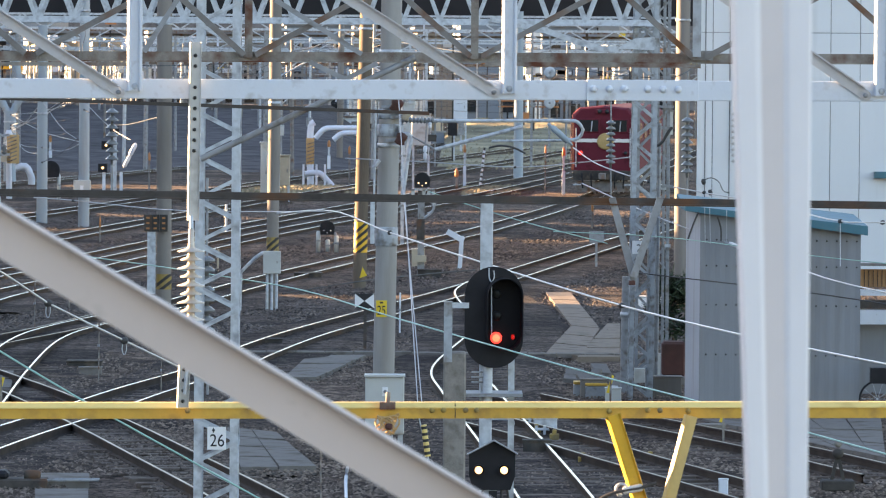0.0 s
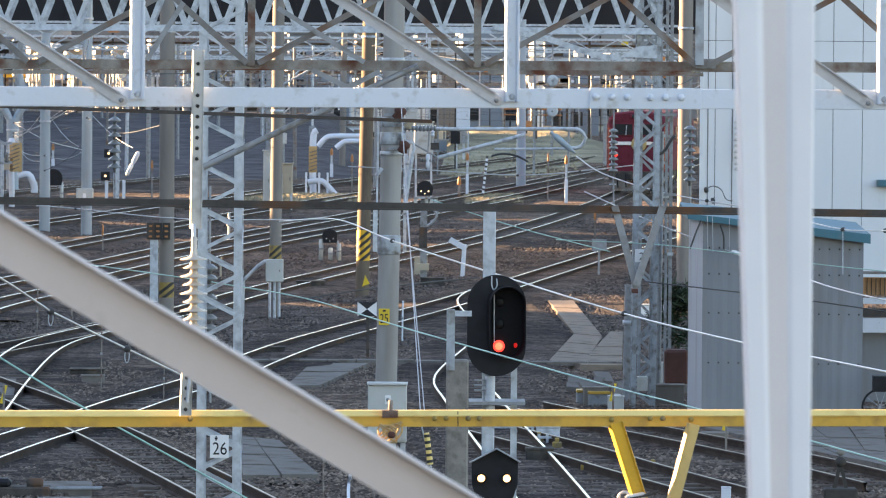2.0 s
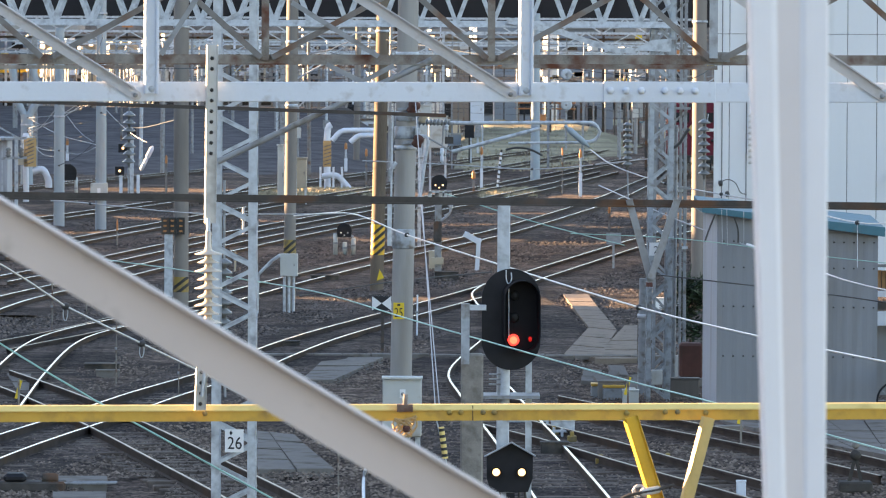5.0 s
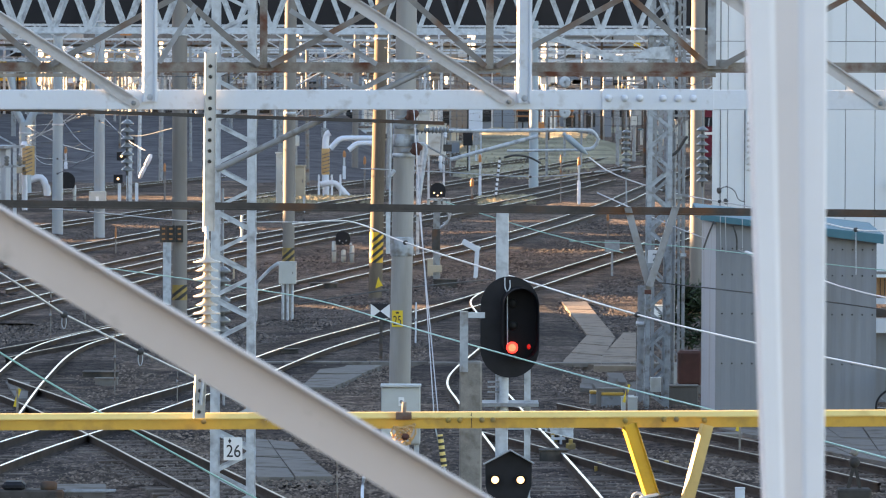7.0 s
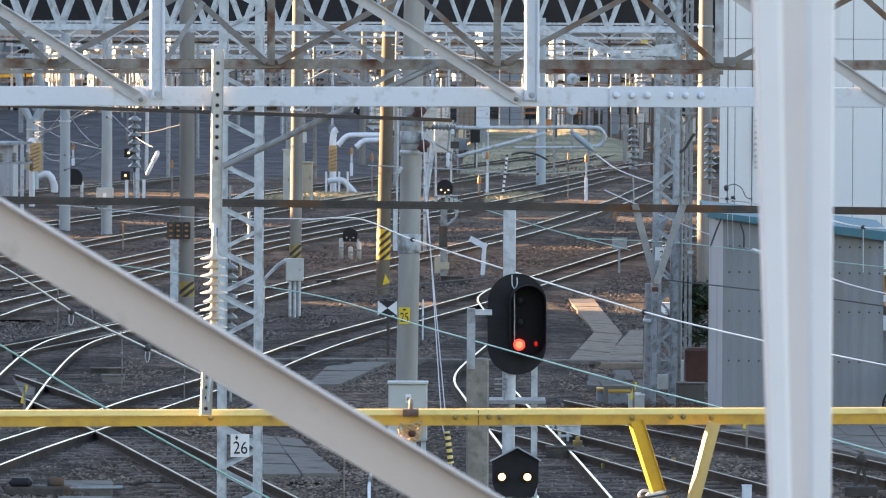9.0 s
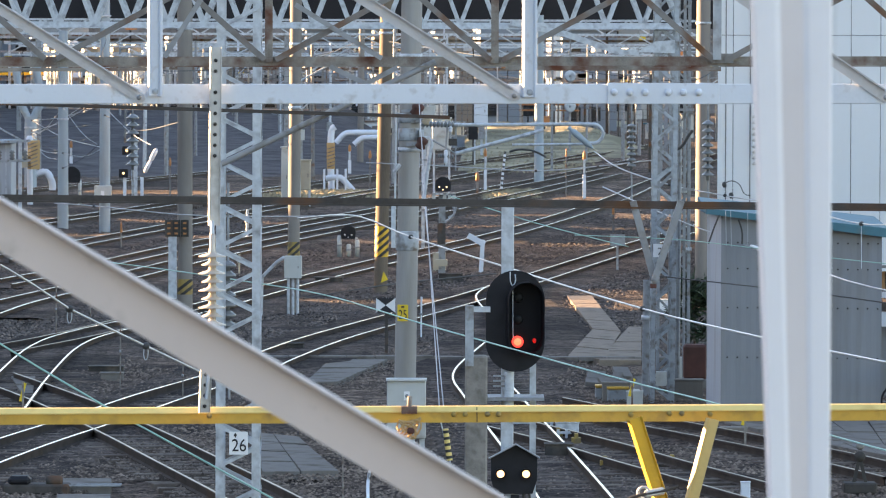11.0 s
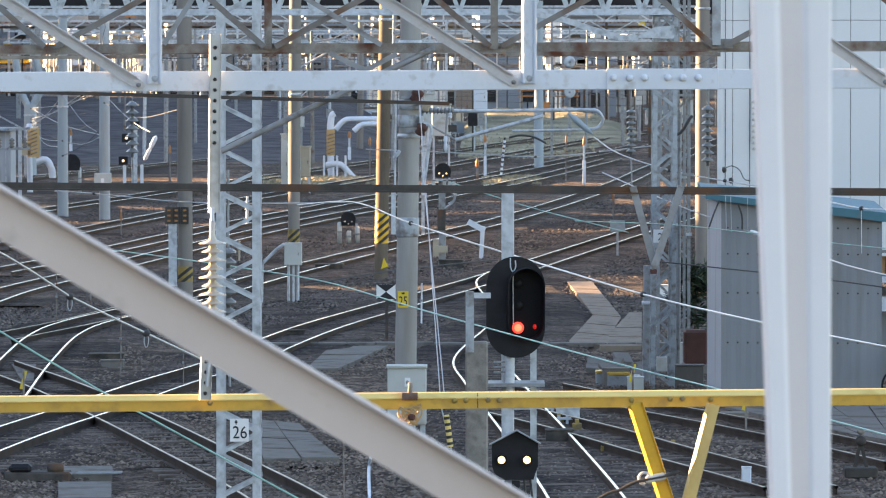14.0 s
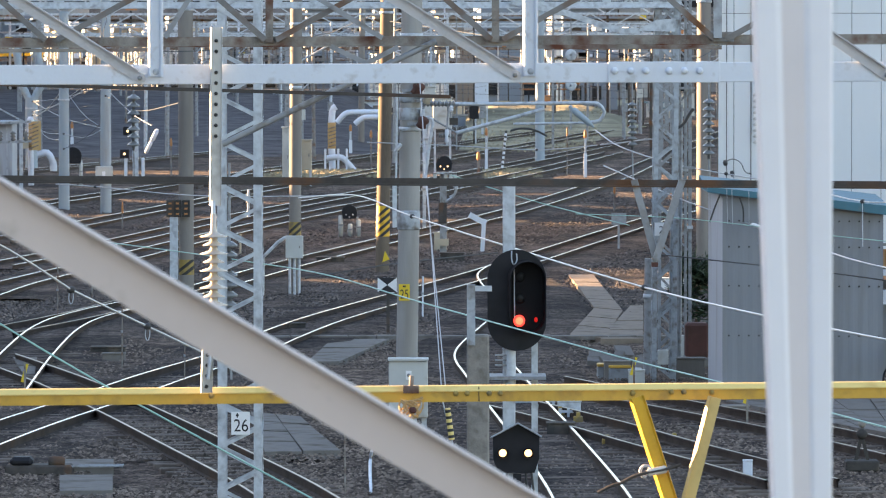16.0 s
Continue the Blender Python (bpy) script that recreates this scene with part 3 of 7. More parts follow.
def truss_gantry():
    th = thing("truss_gantry", "grey steel lattice gantry spanning the tracks", "gantry")
    Y = 96.0
    zb = 7.05
    x0, x1 = -14.0, 4.084
    for dy in (0, 0.9):
        for z, nm in ((zb, "lower_chord"), (zb + 0.95, "upper_chord")):
            Shape().angle((x0, Y + dy, z), (x1, Y + dy, z), 0.12, 0.012).done(nm, galv, th)
        n = 26
        w = (x1 - x0) / n
        for i in range(n):
            xa = x0 + i * w
            Shape().bar((xa, Y + dy + 0.05, zb + 0.06), (xa + w / 2, Y + dy + 0.05, zb + 0.98), 0.075, 0.03, up=(0, 1, 0)).done("diagonal", galv, th)
            Shape().bar((xa + w / 2, Y + dy + 0.085, zb + 0.98), (xa + w, Y + dy + 0.085, zb + 0.06), 0.075, 0.03, up=(0, 1, 0)).done("diagonal", galv, th)
    Shape().plate([(3.25, 6.62), (3.98, 6.60), (3.98, 6.85), (3.62, 6.82)], Y - 0.05, 0.012).done("gusset", galv, th)
    bend = [(0.86, 7.18), (1.91, 6.955), (2.34, 6.805), (2.91, 6.625), (3.3, 6.61)]
    for (xa, za), (xb, zz) in zip(bend, bend[1:]):
        Shape().bar((xa, 95.9, za), (xb, 95.9, zz), 0.11, 0.05, up=(0, 1, 0)).done("haunch_bar", galv, th)
    lattice(th, 3.773, Y + 0.45, -0.05, zb + 1.0, 0.46, 0.8, galv_mid, leg=0.085, pitch=0.38, lean=0.008)
    x, z = 3.687, 2.858
    pl = Shape().box((x, Y - 0.02, z), (0.2, 0.005, 0.25)).done("number_plate", sign_white, th, "white number plate")
    text("2", 0.2, (x + 0.03, Y - 0.027, z - 0.02), ink, pl)


truss_gantry()


def white_gantry():
    """The near painted truss: lower chord, posts, diagonals, splice plate."""
    th = thing("white_truss_beam", "white painted steel truss beam across the view", "gantry")
    Y = 24.0
    a, b = (-2.425, 24, 6.247), (2.447, 24, 6.262)
    Shape().bar(a, b, 0.05, 0.094, up=(0, 0, 1)).done("lower_chord", white_paint, th, bevel=0.003)
    Shape().box((a[0] / 2 + b[0] / 2, Y, (a[2] + b[2]) / 2 + 1.35), (b[0] - a[0], 0.05, 0.095)).done("upper_chord", white_paint, th)
    for px in (-1.463, 0.309, 2.07, -3.242):
        for dx in (-0.026, 0.026):
            s = Shape()
            lip = [(px + dx - 0.011, Y - 0.04), (px + dx - 0.002, Y - 0.058), (px + dx + 0.008, Y - 0.058), (px + dx + 0.008, Y - 0.028), (px + dx - 0.011, Y - 0.028)]
            s.add([(x, y, z) for z in (6.24, 7.65) for x, y in lip], [(i, (i + 1) % 5, 5 + (i + 1) % 5, 5 + i) for i in range(5)] + [(0, 1, 2, 3, 4), (5, 6, 7, 8, 9)])
            s.done("post_flange", white_paint, th)
        Shape().box((px, Y - 0.034, 6.92), (0.052, 0.012, 1.36)).done("post", white_paint, th)
        Shape().lathe([(0.016, 0), (0.016, 0.012), (0.006, 0.016)], (px, Y - 0.028, 6.262), (0, -1, 0), 8).done("bolt", galv, th)
    for p, q in (((-2.213, 24, 6.665), (-1.555, 24, 6.25)), ((-0.474, 24, 6.699), (0.22, 24, 6.262)), ((1.27, 24, 6.743), (1.978, 24, 6.261))):
        s = Shape()
        A, B = Vector(p), Vector(q)
        dirn = (B - A).normalized()
        nrm = Vector((-dirn.z, 0, dirn.x))
        A, B = A + Vector((0, -0.03, 0)), B + Vector((0, -0.03, 0))
        s.bar2(A - dirn * 0.6 - nrm * 0.03, B - nrm * 0.03, nrm, Vector((0, -1, 0)), 0.047, 0.008)
        s.bar2(A - dirn * 0.6 + nrm * 0.0175, B + nrm * 0.0175, Vector((0, -1, 0)), nrm, 0.03, 0.006)
        tip = [(0.0, -0.03), (0.03, -0.028), (0.05, -0.012), (0.05, 0.004), (0.035, 0.017), (0.0, 0.017)]
        s.add([B + dirn * u + nrm * v + Vector((0, y, 0)) for y in (0.0, -0.008) for u, v in tip], [(0, 1, 2, 3, 4, 5), (6, 7, 8, 9, 10, 11)] + [(i, (i + 1) % 6, 6 + (i + 1) % 6, 6 + i) for i in range(6)])
        dg = s.done("diagonal", brace_paint, th)
        Shape().lathe([(0.012, 0), (0.012, 0.008), (0.006, 0.012)], B + dirn * 0.022 - nrm * 0.006 + Vector((0, -0.008, 0)), (0, -1, 0), 8).done("bolt", galv_dark, dg)
    sp = Shape().box((0.94, Y - 0.03, 6.259), (0.53, 0.012, 0.099)).done("splice_plate", white_paint, th, bevel=0.002)
    for px in (0.707, 0.782, 0.854, 0.964, 1.036, 1.108):
        Shape().lathe([(0.018, 0), (0.018, 0.010), (0.012, 0.018)], (px, Y - 0.036, 6.265), (0, -1, 0), 6).done("bolt", white_paint, sp)
    # perforated hanger angle and its insulator
    hg = thing("insulator_hanger", "perforated steel angle holding a ribbed porcelain insulator", "insulator")
    for z0, z1, xa in ((5.629, 6.472, 0.0), (4.743, 4.958, -0.045)):
        x0, x1 = -1.179 + xa, -1.179 + xa + 0.0
        s = Shape()
        s.bar2(Vector((x0 - 0.030, Y - 0.06, z0)), Vector((x0 - 0.022, Y - 0.06, z1)), Vector((1, 0, 0)), Vector((0, -1, 0)), 0.05, 0.006)
        for k, wd in ((-0.033, 0.006), (0.018, 0.006)):
            lip = [(k, 0.0), (k + wd, -0.02), (k + wd, 0.004), (k, 0.004)]
            fl = Shape()
            fl.add([(x0 + u + q, Y - 0.06 + v, z) for z, q in ((z0, 0.0), (z1, 0.008)) for u, v in lip], [(i, (i + 1) % 4, 4 + (i + 1) % 4, 4 + i) for i in range(4)] + [(0, 1, 2, 3), (4, 5, 6, 7)])
            fl.done("angle_flange", hanger_steel, hg)
        pa = s.done("perforated_angle", hanger_steel, hg)
        n = int((z1 - z0) / 0.05)
        for i in range(n):
            z = z0 + 0.03 + i * 0.05
            if 5.2 < z < 5.94 or abs(z - 6.3) < 0.03:
                continue
            Shape().lathe([(0.0095, 0), (0.0095, 0.004)], (x0 - 0.004 + 0.008 * (z - z0) / (z1 - z0), Y - 0.066, z), (0, -1, 0), 8).done("hole", stripe_black, pa, "dark bolt hole")
    xi = -1.189
    prof = [(0.012, 0)]
    ztop, zbot = 5.591, 5.108
    for i in range(9):
        z = 0.05 + i * 0.0405
        r = 0.052 if i % 2 else 0.066
        prof += [(0.017, z), (r, z + 0.001), (r, z + 0.004), (0.024, z + 0.017), (0.017, z + 0.026)]
    prof += [(0.014, 0.42), (0.014, ztop - zbot)]
    Shape().lathe(prof, (xi, Y - 0.1, zbot), n=20).done("ribbed_insulator", porcelain, hg, "glossy cream porcelain insulator")
    Shape().tube([(xi, Y - 0.1, ztop), (xi - 0.002, Y - 0.08, ztop + 0.06)], 0.01, 6).done("link", galv, hg)
    Shape().tube([(xi, Y - 0.1, zbot), (xi - 0.03, Y - 0.08, zbot - 0.3)], 0.008, 6).done("link", galv, hg)


white_gantry()


def rusty_gantry():
    th = thing("rusty_truss_beam", "rust-stained old steel truss beam behind", "gantry")
    Y = 37.0
    a, b = Vector((-3.863, 37, 6.398)), Vector((3.77, 37, 6.422))
    Shape().angle(a - Vector((0, 0, 0.037)), b - Vector((0, 0, 0.037)), 0.075, 0.009).done("lower_chord", rusty, th)
    Shape().bar(a + Vector((0, 0, 0.85)), b + Vector((0, 0, 0.85)), 0.05, 0.08).done("upper_chord", rusty, th)
    nodes = [-4.647, -3.03, -1.429, 0.221, 1.851, 3.481]
    for n0, n1 in zip(nodes, nodes[1:]):
        for p, q, k, zt in ((n0 + 0.05, n0 + 1.62, 0.03, 7.28), (n1 - 0.03, n1 - 1.0, 0.045, 7.28)):
            Shape().bar((p, Y - k, 6.42), (q, Y - k, zt), 0.042, 0.03, up=(0, 1, 0)).done("diagonal", old_steel, th)
    for n0 in nodes[2:4]:
        Shape().box((n0, Y - 0.02, 6.8), (0.055, 0.03, 0.8)).done("post", rusty, th)
    Shape().box((nodes[4] + 0.03, Y - 0.03, 6.44), (0.16, 0.01, 0.07)).done("gusset", galv_dark, th)
    Shape().box((1.84, Y - 0.06, 6.85), (0.06, 0.03, 0.84)).done("post", galv_mid, th)
    Shape().angle(Vector((-3.853, 36.9, 6.328)), Vector((-2.248, 36.9, 6.335)), 0.026, 0.008).done("sub_chord", rusty, th)
    Shape().angle(Vector((0.303, 36.9, 6.353)), Vector((1.867, 36.9, 6.347)), 0.03, 0.008).done("sub_chord", rusty, th)
    for p, q in (((-1.234, 36.9, 6.823), (-0.602, 36.9, 6.433)), ((-0.979, 36.85, 6.373), (-0.716, 36.85, 6.247)), ((-0.723, 36.82, 6.247), (-0.486, 36.82, 6.368)), ((-2.187, 36.9, 6.438), (-1.921, 36.9, 6.859))):
        Shape().bar(p, q, 0.036, 0.03, up=(0, 1, 0)).done("brace_bar", galv_dark, th)
    th2 = thing("dark_cross_bar", "dark tarred steel cross bar with grey bracket struts", "crossbar")
    a, b = Vector((-3.86, 37, 5.411)), Vector((3.781, 37, 5.353))
    Shape().angle(a - Vector((0, 0, 0.03)), b - Vector((0, 0, 0.03)), 0.055, 0.012).done("bar", dark_bar, th2)
    for p, q, k in (((1.232, 37, 5.397), (1.398, 37, 4.799), 0.02), ((1.583, 37, 5.4), (1.39, 37, 4.82), 0.085)):
        Shape().bar(Vector(p) - Vector((0, k, 0)), Vector(q) - Vector((0, k, 0)), 0.05, 0.06, up=(0, 1, 0)).done("strut", galv_dark, th2)
    Shape().box(Vector((1.382, 37, 4.778)) - Vector((0, 0.05, 0)), (0.045, 0.14, 0.03)).done("clamp", rust_tank, th2)
    for px in (a.x + 0.2, b.x - 0.2):
        Shape().box((px, Y + 0.12, 3.6), (0.16, 0.16, 7.4)).done("end_post", galv, th2)
    th4 = thing("thin_dark_bar", "thin dark rusty steel bar under the white beam", "crossbar")
    Shape().angle(Vector((-3.852, 36.9, 6.098)), Vector((-0.106, 36.9, 5.992)), 0.026, 0.01).done("bar", dark_bar, th4)
    th3 = thing("hanging_brace", "thin grey steel brace tube", "brace")
    Shape().tube([(-1.774, 36.95, 5.658), (-0.869, 36.95, 6.093), (-0.212, 36.95, 6.411)], 0.024, 8).done("tube", galv_dark, th3)


rusty_gantry()


def yellow_frame():
    th = thing("yellow_guard_frame", "yellow painted steel angle frame with splayed legs", "frame")
    Y = 24.0
    a, b = Vector((-2.501, 24, 4.712)), Vector((2.463, 24, 4.752))
    s = Shape()
    s.bar2(a - Vector((0, 0, 0.037)), b - Vector((0, 0, 0.037)), Vector((0, 0, 1)), Vector((0, -1, 0)), 0.052, 0.008)
    lip = [(-0.016, 0.012), (-0.016, 0.017), (0.012, 0.0385), (0.03, 0.041), (0.03, 0.012)]
    # Face ochre, flange paler: the sunlit top is put into the paint colours.
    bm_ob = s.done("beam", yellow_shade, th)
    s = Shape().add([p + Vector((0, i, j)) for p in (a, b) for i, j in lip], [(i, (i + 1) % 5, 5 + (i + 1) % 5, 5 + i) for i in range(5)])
    s.done("top_flange", yellow_pale, bm_ob, "pale yellow top flange, its sunlit look painted in")
    for p, q in (((0.808, 24, 4.716), (0.951, 24, 4.273)), ((1.181, 24, 4.719), (1.067, 24, 4.274))):
        o = Vector((0, -0.012 if q[0] > p[0] else -0.06, 0))
        A, B = Vector(p) + o, Vector(q) + o
        d = (B - A).normalized()
        nrm = Vector((d.z, 0, -d.x))
        s = Shape().bar2(A - nrm * 0.03, B + d * 0.5 - nrm * 0.03, nrm, Vector((0, -1, 0)), 0.06, 0.007)
        sgn = 1 if nrm.x > 0 else -1
        for k in (-0.034, 0.026) if d.x > 0 else (-0.034,):
            E0, E1 = A + nrm * sgn * k, B + d * 0.5 + nrm * sgn * k
            q = [(0.0, 0.0), (0.013 * sgn, -0.03), (0.015 * sgn, 0.0)]
            s.add([p + nrm * u + Vector((0, v, 0)) for p in (E0, E1) for u, v in q], [(0, 1, 4, 3), (1, 2, 5, 4), (2, 0, 3, 5), (0, 1, 2), (3, 4, 5)])
        # right leg in a paler tan than the left
        s.done("leg", yellow if d.x > 0 else yellow_tan, th)
    for p in ((-0.046, 24, 4.734), (0.008, 24, 4.735), (0.113, 24, 4.736), (0.166, 24, 4.736), (0.794, 24, 4.735), (0.977, 24, 4.742), (1.036, 24, 4.742), (1.17, 24, 4.738), (-1.207, 24, 4.724)):
        Shape().lathe([(0.014, 0), (0.014, 0.008), (0.008, 0.014)], Vector(p) + Vector((0, -0.009, 0)), (0, -1, 0), 6).done("bolt", yellow_faded, th)
    s = Shape().bar2(Vector((0.062, 24, 4.698)) + Vector((0, -0.0095, 0)), Vector((0.061, 24, 4.768)) + Vector((0, -0.0095, 0)), Vector((1, 0, 0)), Vector((0, -1, 0)), 0.004, 0.002)
    s.done("joint", stripe_black, th)
    # a shackle with a hanging coil of wire
    hk = thing("wire_shackle", "rusty steel shackle with a coil of wire hanging on the beam", "shackle")
    c = Vector((-0.258, 24, 4.765))
    Shape().box(c + Vector((0, -0.02, -0.01)), (0.075, 0.03, 0.035)).tube([c + Vector((0, -0.02, 0)), c + Vector((0.003, -0.02, 0.055))], 0.011, 8).done("clamp", rusty, hk)
    s = Shape()
    e = Vector((-0.26, 24, 4.663)) + Vector((0, -0.03, 0))
    for k in range(7):
        a = 0.9 * k
        s.tube([e + Vector(((0.034 + 0.004 * k) * math.cos(i * 0.5 + a) + 0.012 * math.sin(a * 2), 0.006 * k - 0.02, (0.03 + 0.004 * k) * math.sin(i * 0.5) + 0.01 * math.cos(a * 3))) for i in range(9 + k)], 0.005, 5)
    s.done("coil", guard_paint, hk)
    Shape().box(e + Vector((0.01, -0.02, -0.005)), (0.035, 0.03, 0.03)).done("knot", rust_tank, hk, bevel=0.008)
    ar = thing("stay_rod", "dark crooked stay rod tied to the yellow leg", "rod")
    Shape().tube(spline([(1.02, 23.93, 4.402), (0.95, 23.93, 4.379), (0.84, 23.93, 4.358), (0.79, 23.93, 4.342), (0.735, 23.93, 4.312), (0.69, 23.93, 4.3), (0.62, 23.93, 4.262)], 0.03), 0.008, 6).done("rod", dark_bar, ar)
    cl = thing("pipe_clamp", "white plastic clamp with a cable loop", "clamp")
    c = Vector((0.905, 24, 4.367)) + Vector((0, -0.05, 0))
    Shape().bar(c + Vector((-0.045, 0, -0.008)), c + Vector((0.05, 0, 0.012)), 0.05, 0.034).done("band", hanger_steel, cl, bevel=0.008)
    Shape().tube([c + Vector((-0.05 + 0.028 * math.cos(i * 0.6), 0, 0.0 + 0.028 * math.sin(i * 0.6))) for i in range(9)], 0.007, 6).done("loop", galv, cl)


yellow_frame()


def near_steel():
    """The out-of-focus painted channel post and angle brace right before the lens."""
    th = thing("white_steel_post", "pale painted steel channel post standing close by", "post")
    a, b = Vector((0.58, 9, 6.599)), Vector((0.602, 9, 5.503))
    c = b + (b - a).normalized() * (b.z + 0.1)
    wa, wb = 0.145 / 2, 0.102 / 2
    s = Shape()
    prof = [(-1, 0.004), (-0.94, -0.002), (-0.45, -0.001), (-0.22, 0.006), (0.20, 0.006), (0.42, -0.001), (0.94, -0.002), (1, 0.004), (1, 0.09), (-1, 0.09)]
    n = len(prof)
    pts = [(p.x + k * w, p.y + d, p.z) for p, w in ((a, wa), (b, wb), (c, wb)) for k, d in prof]
    s.add(pts, [(i * n + j, i * n + (j + 1) % n, (i + 1) * n + (j + 1) % n, (i + 1) * n + j) for i in range(2) for j in range(n)] + [tuple(range(n)), tuple(range(2 * n, 3 * n))])
    s.done("channel", post_paint, th)
    web = []
    for p, w in ((a, wa), (b, wb), (c, wb)):
        web += [(p.x - 0.34 * w, p.y + 0.0035, p.z), (p.x + 0.31 * w, p.y + 0.0035, p.z), (p.x + 0.31 * w, p.y + 0.012, p.z), (p.x - 0.34 * w, p.y + 0.012, p.z)]
    # web plate slightly warmer and darker than the flanges
    Shape().add(web, [(i * 4 + j, i * 4 + (j + 1) % 4, (i + 1) * 4 + (j + 1) % 4, (i + 1) * 4 + j) for i in range(2) for j in range(4)]).done("web_plate", web_tone, th, "slightly warmer web of the channel")
    th = thing("cream_diagonal_brace", "cream painted steel angle brace running down diagonally", "brace")
    A, B = Vector((-0.95, 9.1, 6.177)), Vector((0.608, 9.1, 5.254))
    d = (B - A).normalized()
    nrm = Vector((-d.z, 0, d.x))
    w = 0.085
    web = Shape().bar2(A - nrm * w / 2, B - nrm * w / 2, nrm, Vector((0, -1, 0)), w * 0.97, 0.008)
    web.done("web", pipe_paint, th)
    lip = Shape()
    sec = [(0.0, 0.004), (-0.030, 0.004), (-0.036, 0.001), (-0.036, -0.001), (-0.030, -0.003), (0.0, -0.003)]
    m = len(sec)
    o = nrm * (w / 2 - 0.003)
    lip.add([p + o + Vector((0, i, 0)) + nrm * j for p in (A, B) for i, j in sec], [(i, (i + 1) % m, m + (i + 1) % m, m + i) for i in range(m)] + [tuple(range(m)), tuple(range(m, 2 * m))])
    lip.done("flange", pipe_paint, th)


near_steel()


# ---- poles ----
def stripes(th, x, y, z0, z1, r, lean, n=5, paint=None):
    """Black slanting bands on a yellow sleeve."""
    slv = Shape().tube([(x + lean * z0, y, z0), (x + lean * z1, y, z1)], r + 0.004, 20).done("warning_sleeve", paint or yellow, th, "yellow and black striped sleeve")
    h = (z1 - z0) / n
    for i in range(n):
        za = z0 + i * h
        pts, m = [], 16
        for k in range(m + 1):
            a = -math.pi * k / m
            for top in (0, 1):
                z = min(z1, max(z0, za + top * h * 0.5 + 0.5 * h * 1.6 * math.cos(a)))
                pts.append((x + lean * z + (r + 0.007) * math.cos(a), y + (r + 0.007) * math.sin(a), z))
        Shape().add(pts, [(2 * k, 2 * k + 1, 2 * k + 3, 2 * k + 2) for k in range(m)], True).done("black_band", stripe_black, slv)


def concrete_pole(px, y, r, top, lean=0.012, r_top=None, bands=None, label="tapered concrete catenary pole with steel bands", fittings=True, mat=None):
    th = thing("catenary_pole", label, "pole", "catenary poles")
    Shape().tube([(px + lean * z, y, z) for z in (-0.1, top / 2, top)], r, 20, r2=r_top or r * 0.86).done("shaft", mat or concrete, th)
    if fittings:
        for z in (top * 0.55, top * 0.72, top * 0.9):
            Shape().lathe([(r * 1.06, 0), (r * 1.06, 0.07)], (px + lean * z, y, z), n=20).done("band", galv, th)
    if bands:
        stripes(th, px, y, bands[0], bands[1], r, lean, bands[2], yellow_faded if bands[2] < 3 else yellow)
    return th


def pole_fittings(th, x, y, items):
    for kind, px, z, w, h in items:
        if kind == "box":
            b = Shape().box((px, y - 0.3, z), (w, 0.22, h)).done("junction_box", cabinet, th, "grey steel junction box", bevel=0.012)
            Shape().box((px + w * 0.3, y - 0.415, z), (0.02, 0.012, 0.06)).done("latch", old_steel, b)
            for dx in (-0.12, 0.0, 0.12):
                Shape().tube([(px + dx * w / 0.45, y - 0.3, z - h / 2), (px + dx * w / 0.45, y - 0.3, 0)], 0.035, 8).done("conduit", galv, th)


POLE_C = concrete_pole(-0.98 - 0.0, 83.0, 0.178, 9.0, 0.0155, 0.168, label="stout grey concrete pole with a yellow number plate", mat=pole_concrete)
x, z = -1, 2.312
pl = Shape().box((x, 82.79, z), (0.176, 0.006, 0.269)).done("number_plate", sign_yellow, POLE_C, "yellow number plate")
text("25", 0.215, (x, 82.782, z - 0.035), ink, pl, squeeze=0.68)
Shape().box((x, 82.784, z + 0.098), (0.05, 0.004, 0.028)).done("mark", ink, pl)
Shape().box((-1.157, 82.8, 3.716), (0.07, 0.05, 0.68)).done("steel_strip", galv, POLE_C)
Shape().lathe([(0.18, 0), (0.19, 0.02), (0.19, 0.30), (0.18, 0.32)], (-0.93, 83, 3.33), n=20).done("wide_band", galv_mid, POLE_C)
POLE_D = concrete_pole(-2.333, 141.6, 0.19, 10.0, 0.020, 0.18, (-0.019 + 1.0, 1.834, 4), "concrete pole with a yellow and black warning sleeve", mat=brown_concrete)
concrete_pole(-4.356, 129.0, 0.152, 9.5, 0.008, 0.15, (1.475, 1.835, 2), "concrete pole with striped band and cable box")
cb = thing("cable_box", "grey steel cable box on conduits beside a pole", "cabinet")
pole_fittings(cb, -4.343, 128.8, [("box", -4.343, 1.213, 0.443, 0.571)])
concrete_pole(-6.945, 126.0, 0.185, 10.0, -0.002, 0.19, (0.627, 1.007, 2))
concrete_pole(7.012, 149.0, 0.215, 10.5, 0.001, 0.2)
concrete_pole(-15.385, 194.0, 0.21, 7.6, 0.002, mat=tube_grey, label="plain grey steel tube pole")
concrete_pole(-13.569, 191.0, 0.21, 9.0, 0.002, mat=tube_grey, label="grey steel tube pole with a small box")
concrete_pole(4.026, 273.0, 0.26, 9.0, 0.0, mat=tube_grey, label="pale grey slender steel pole")
concrete_pole(-2.383 - 4, 310.0, 0.2, 9.0)


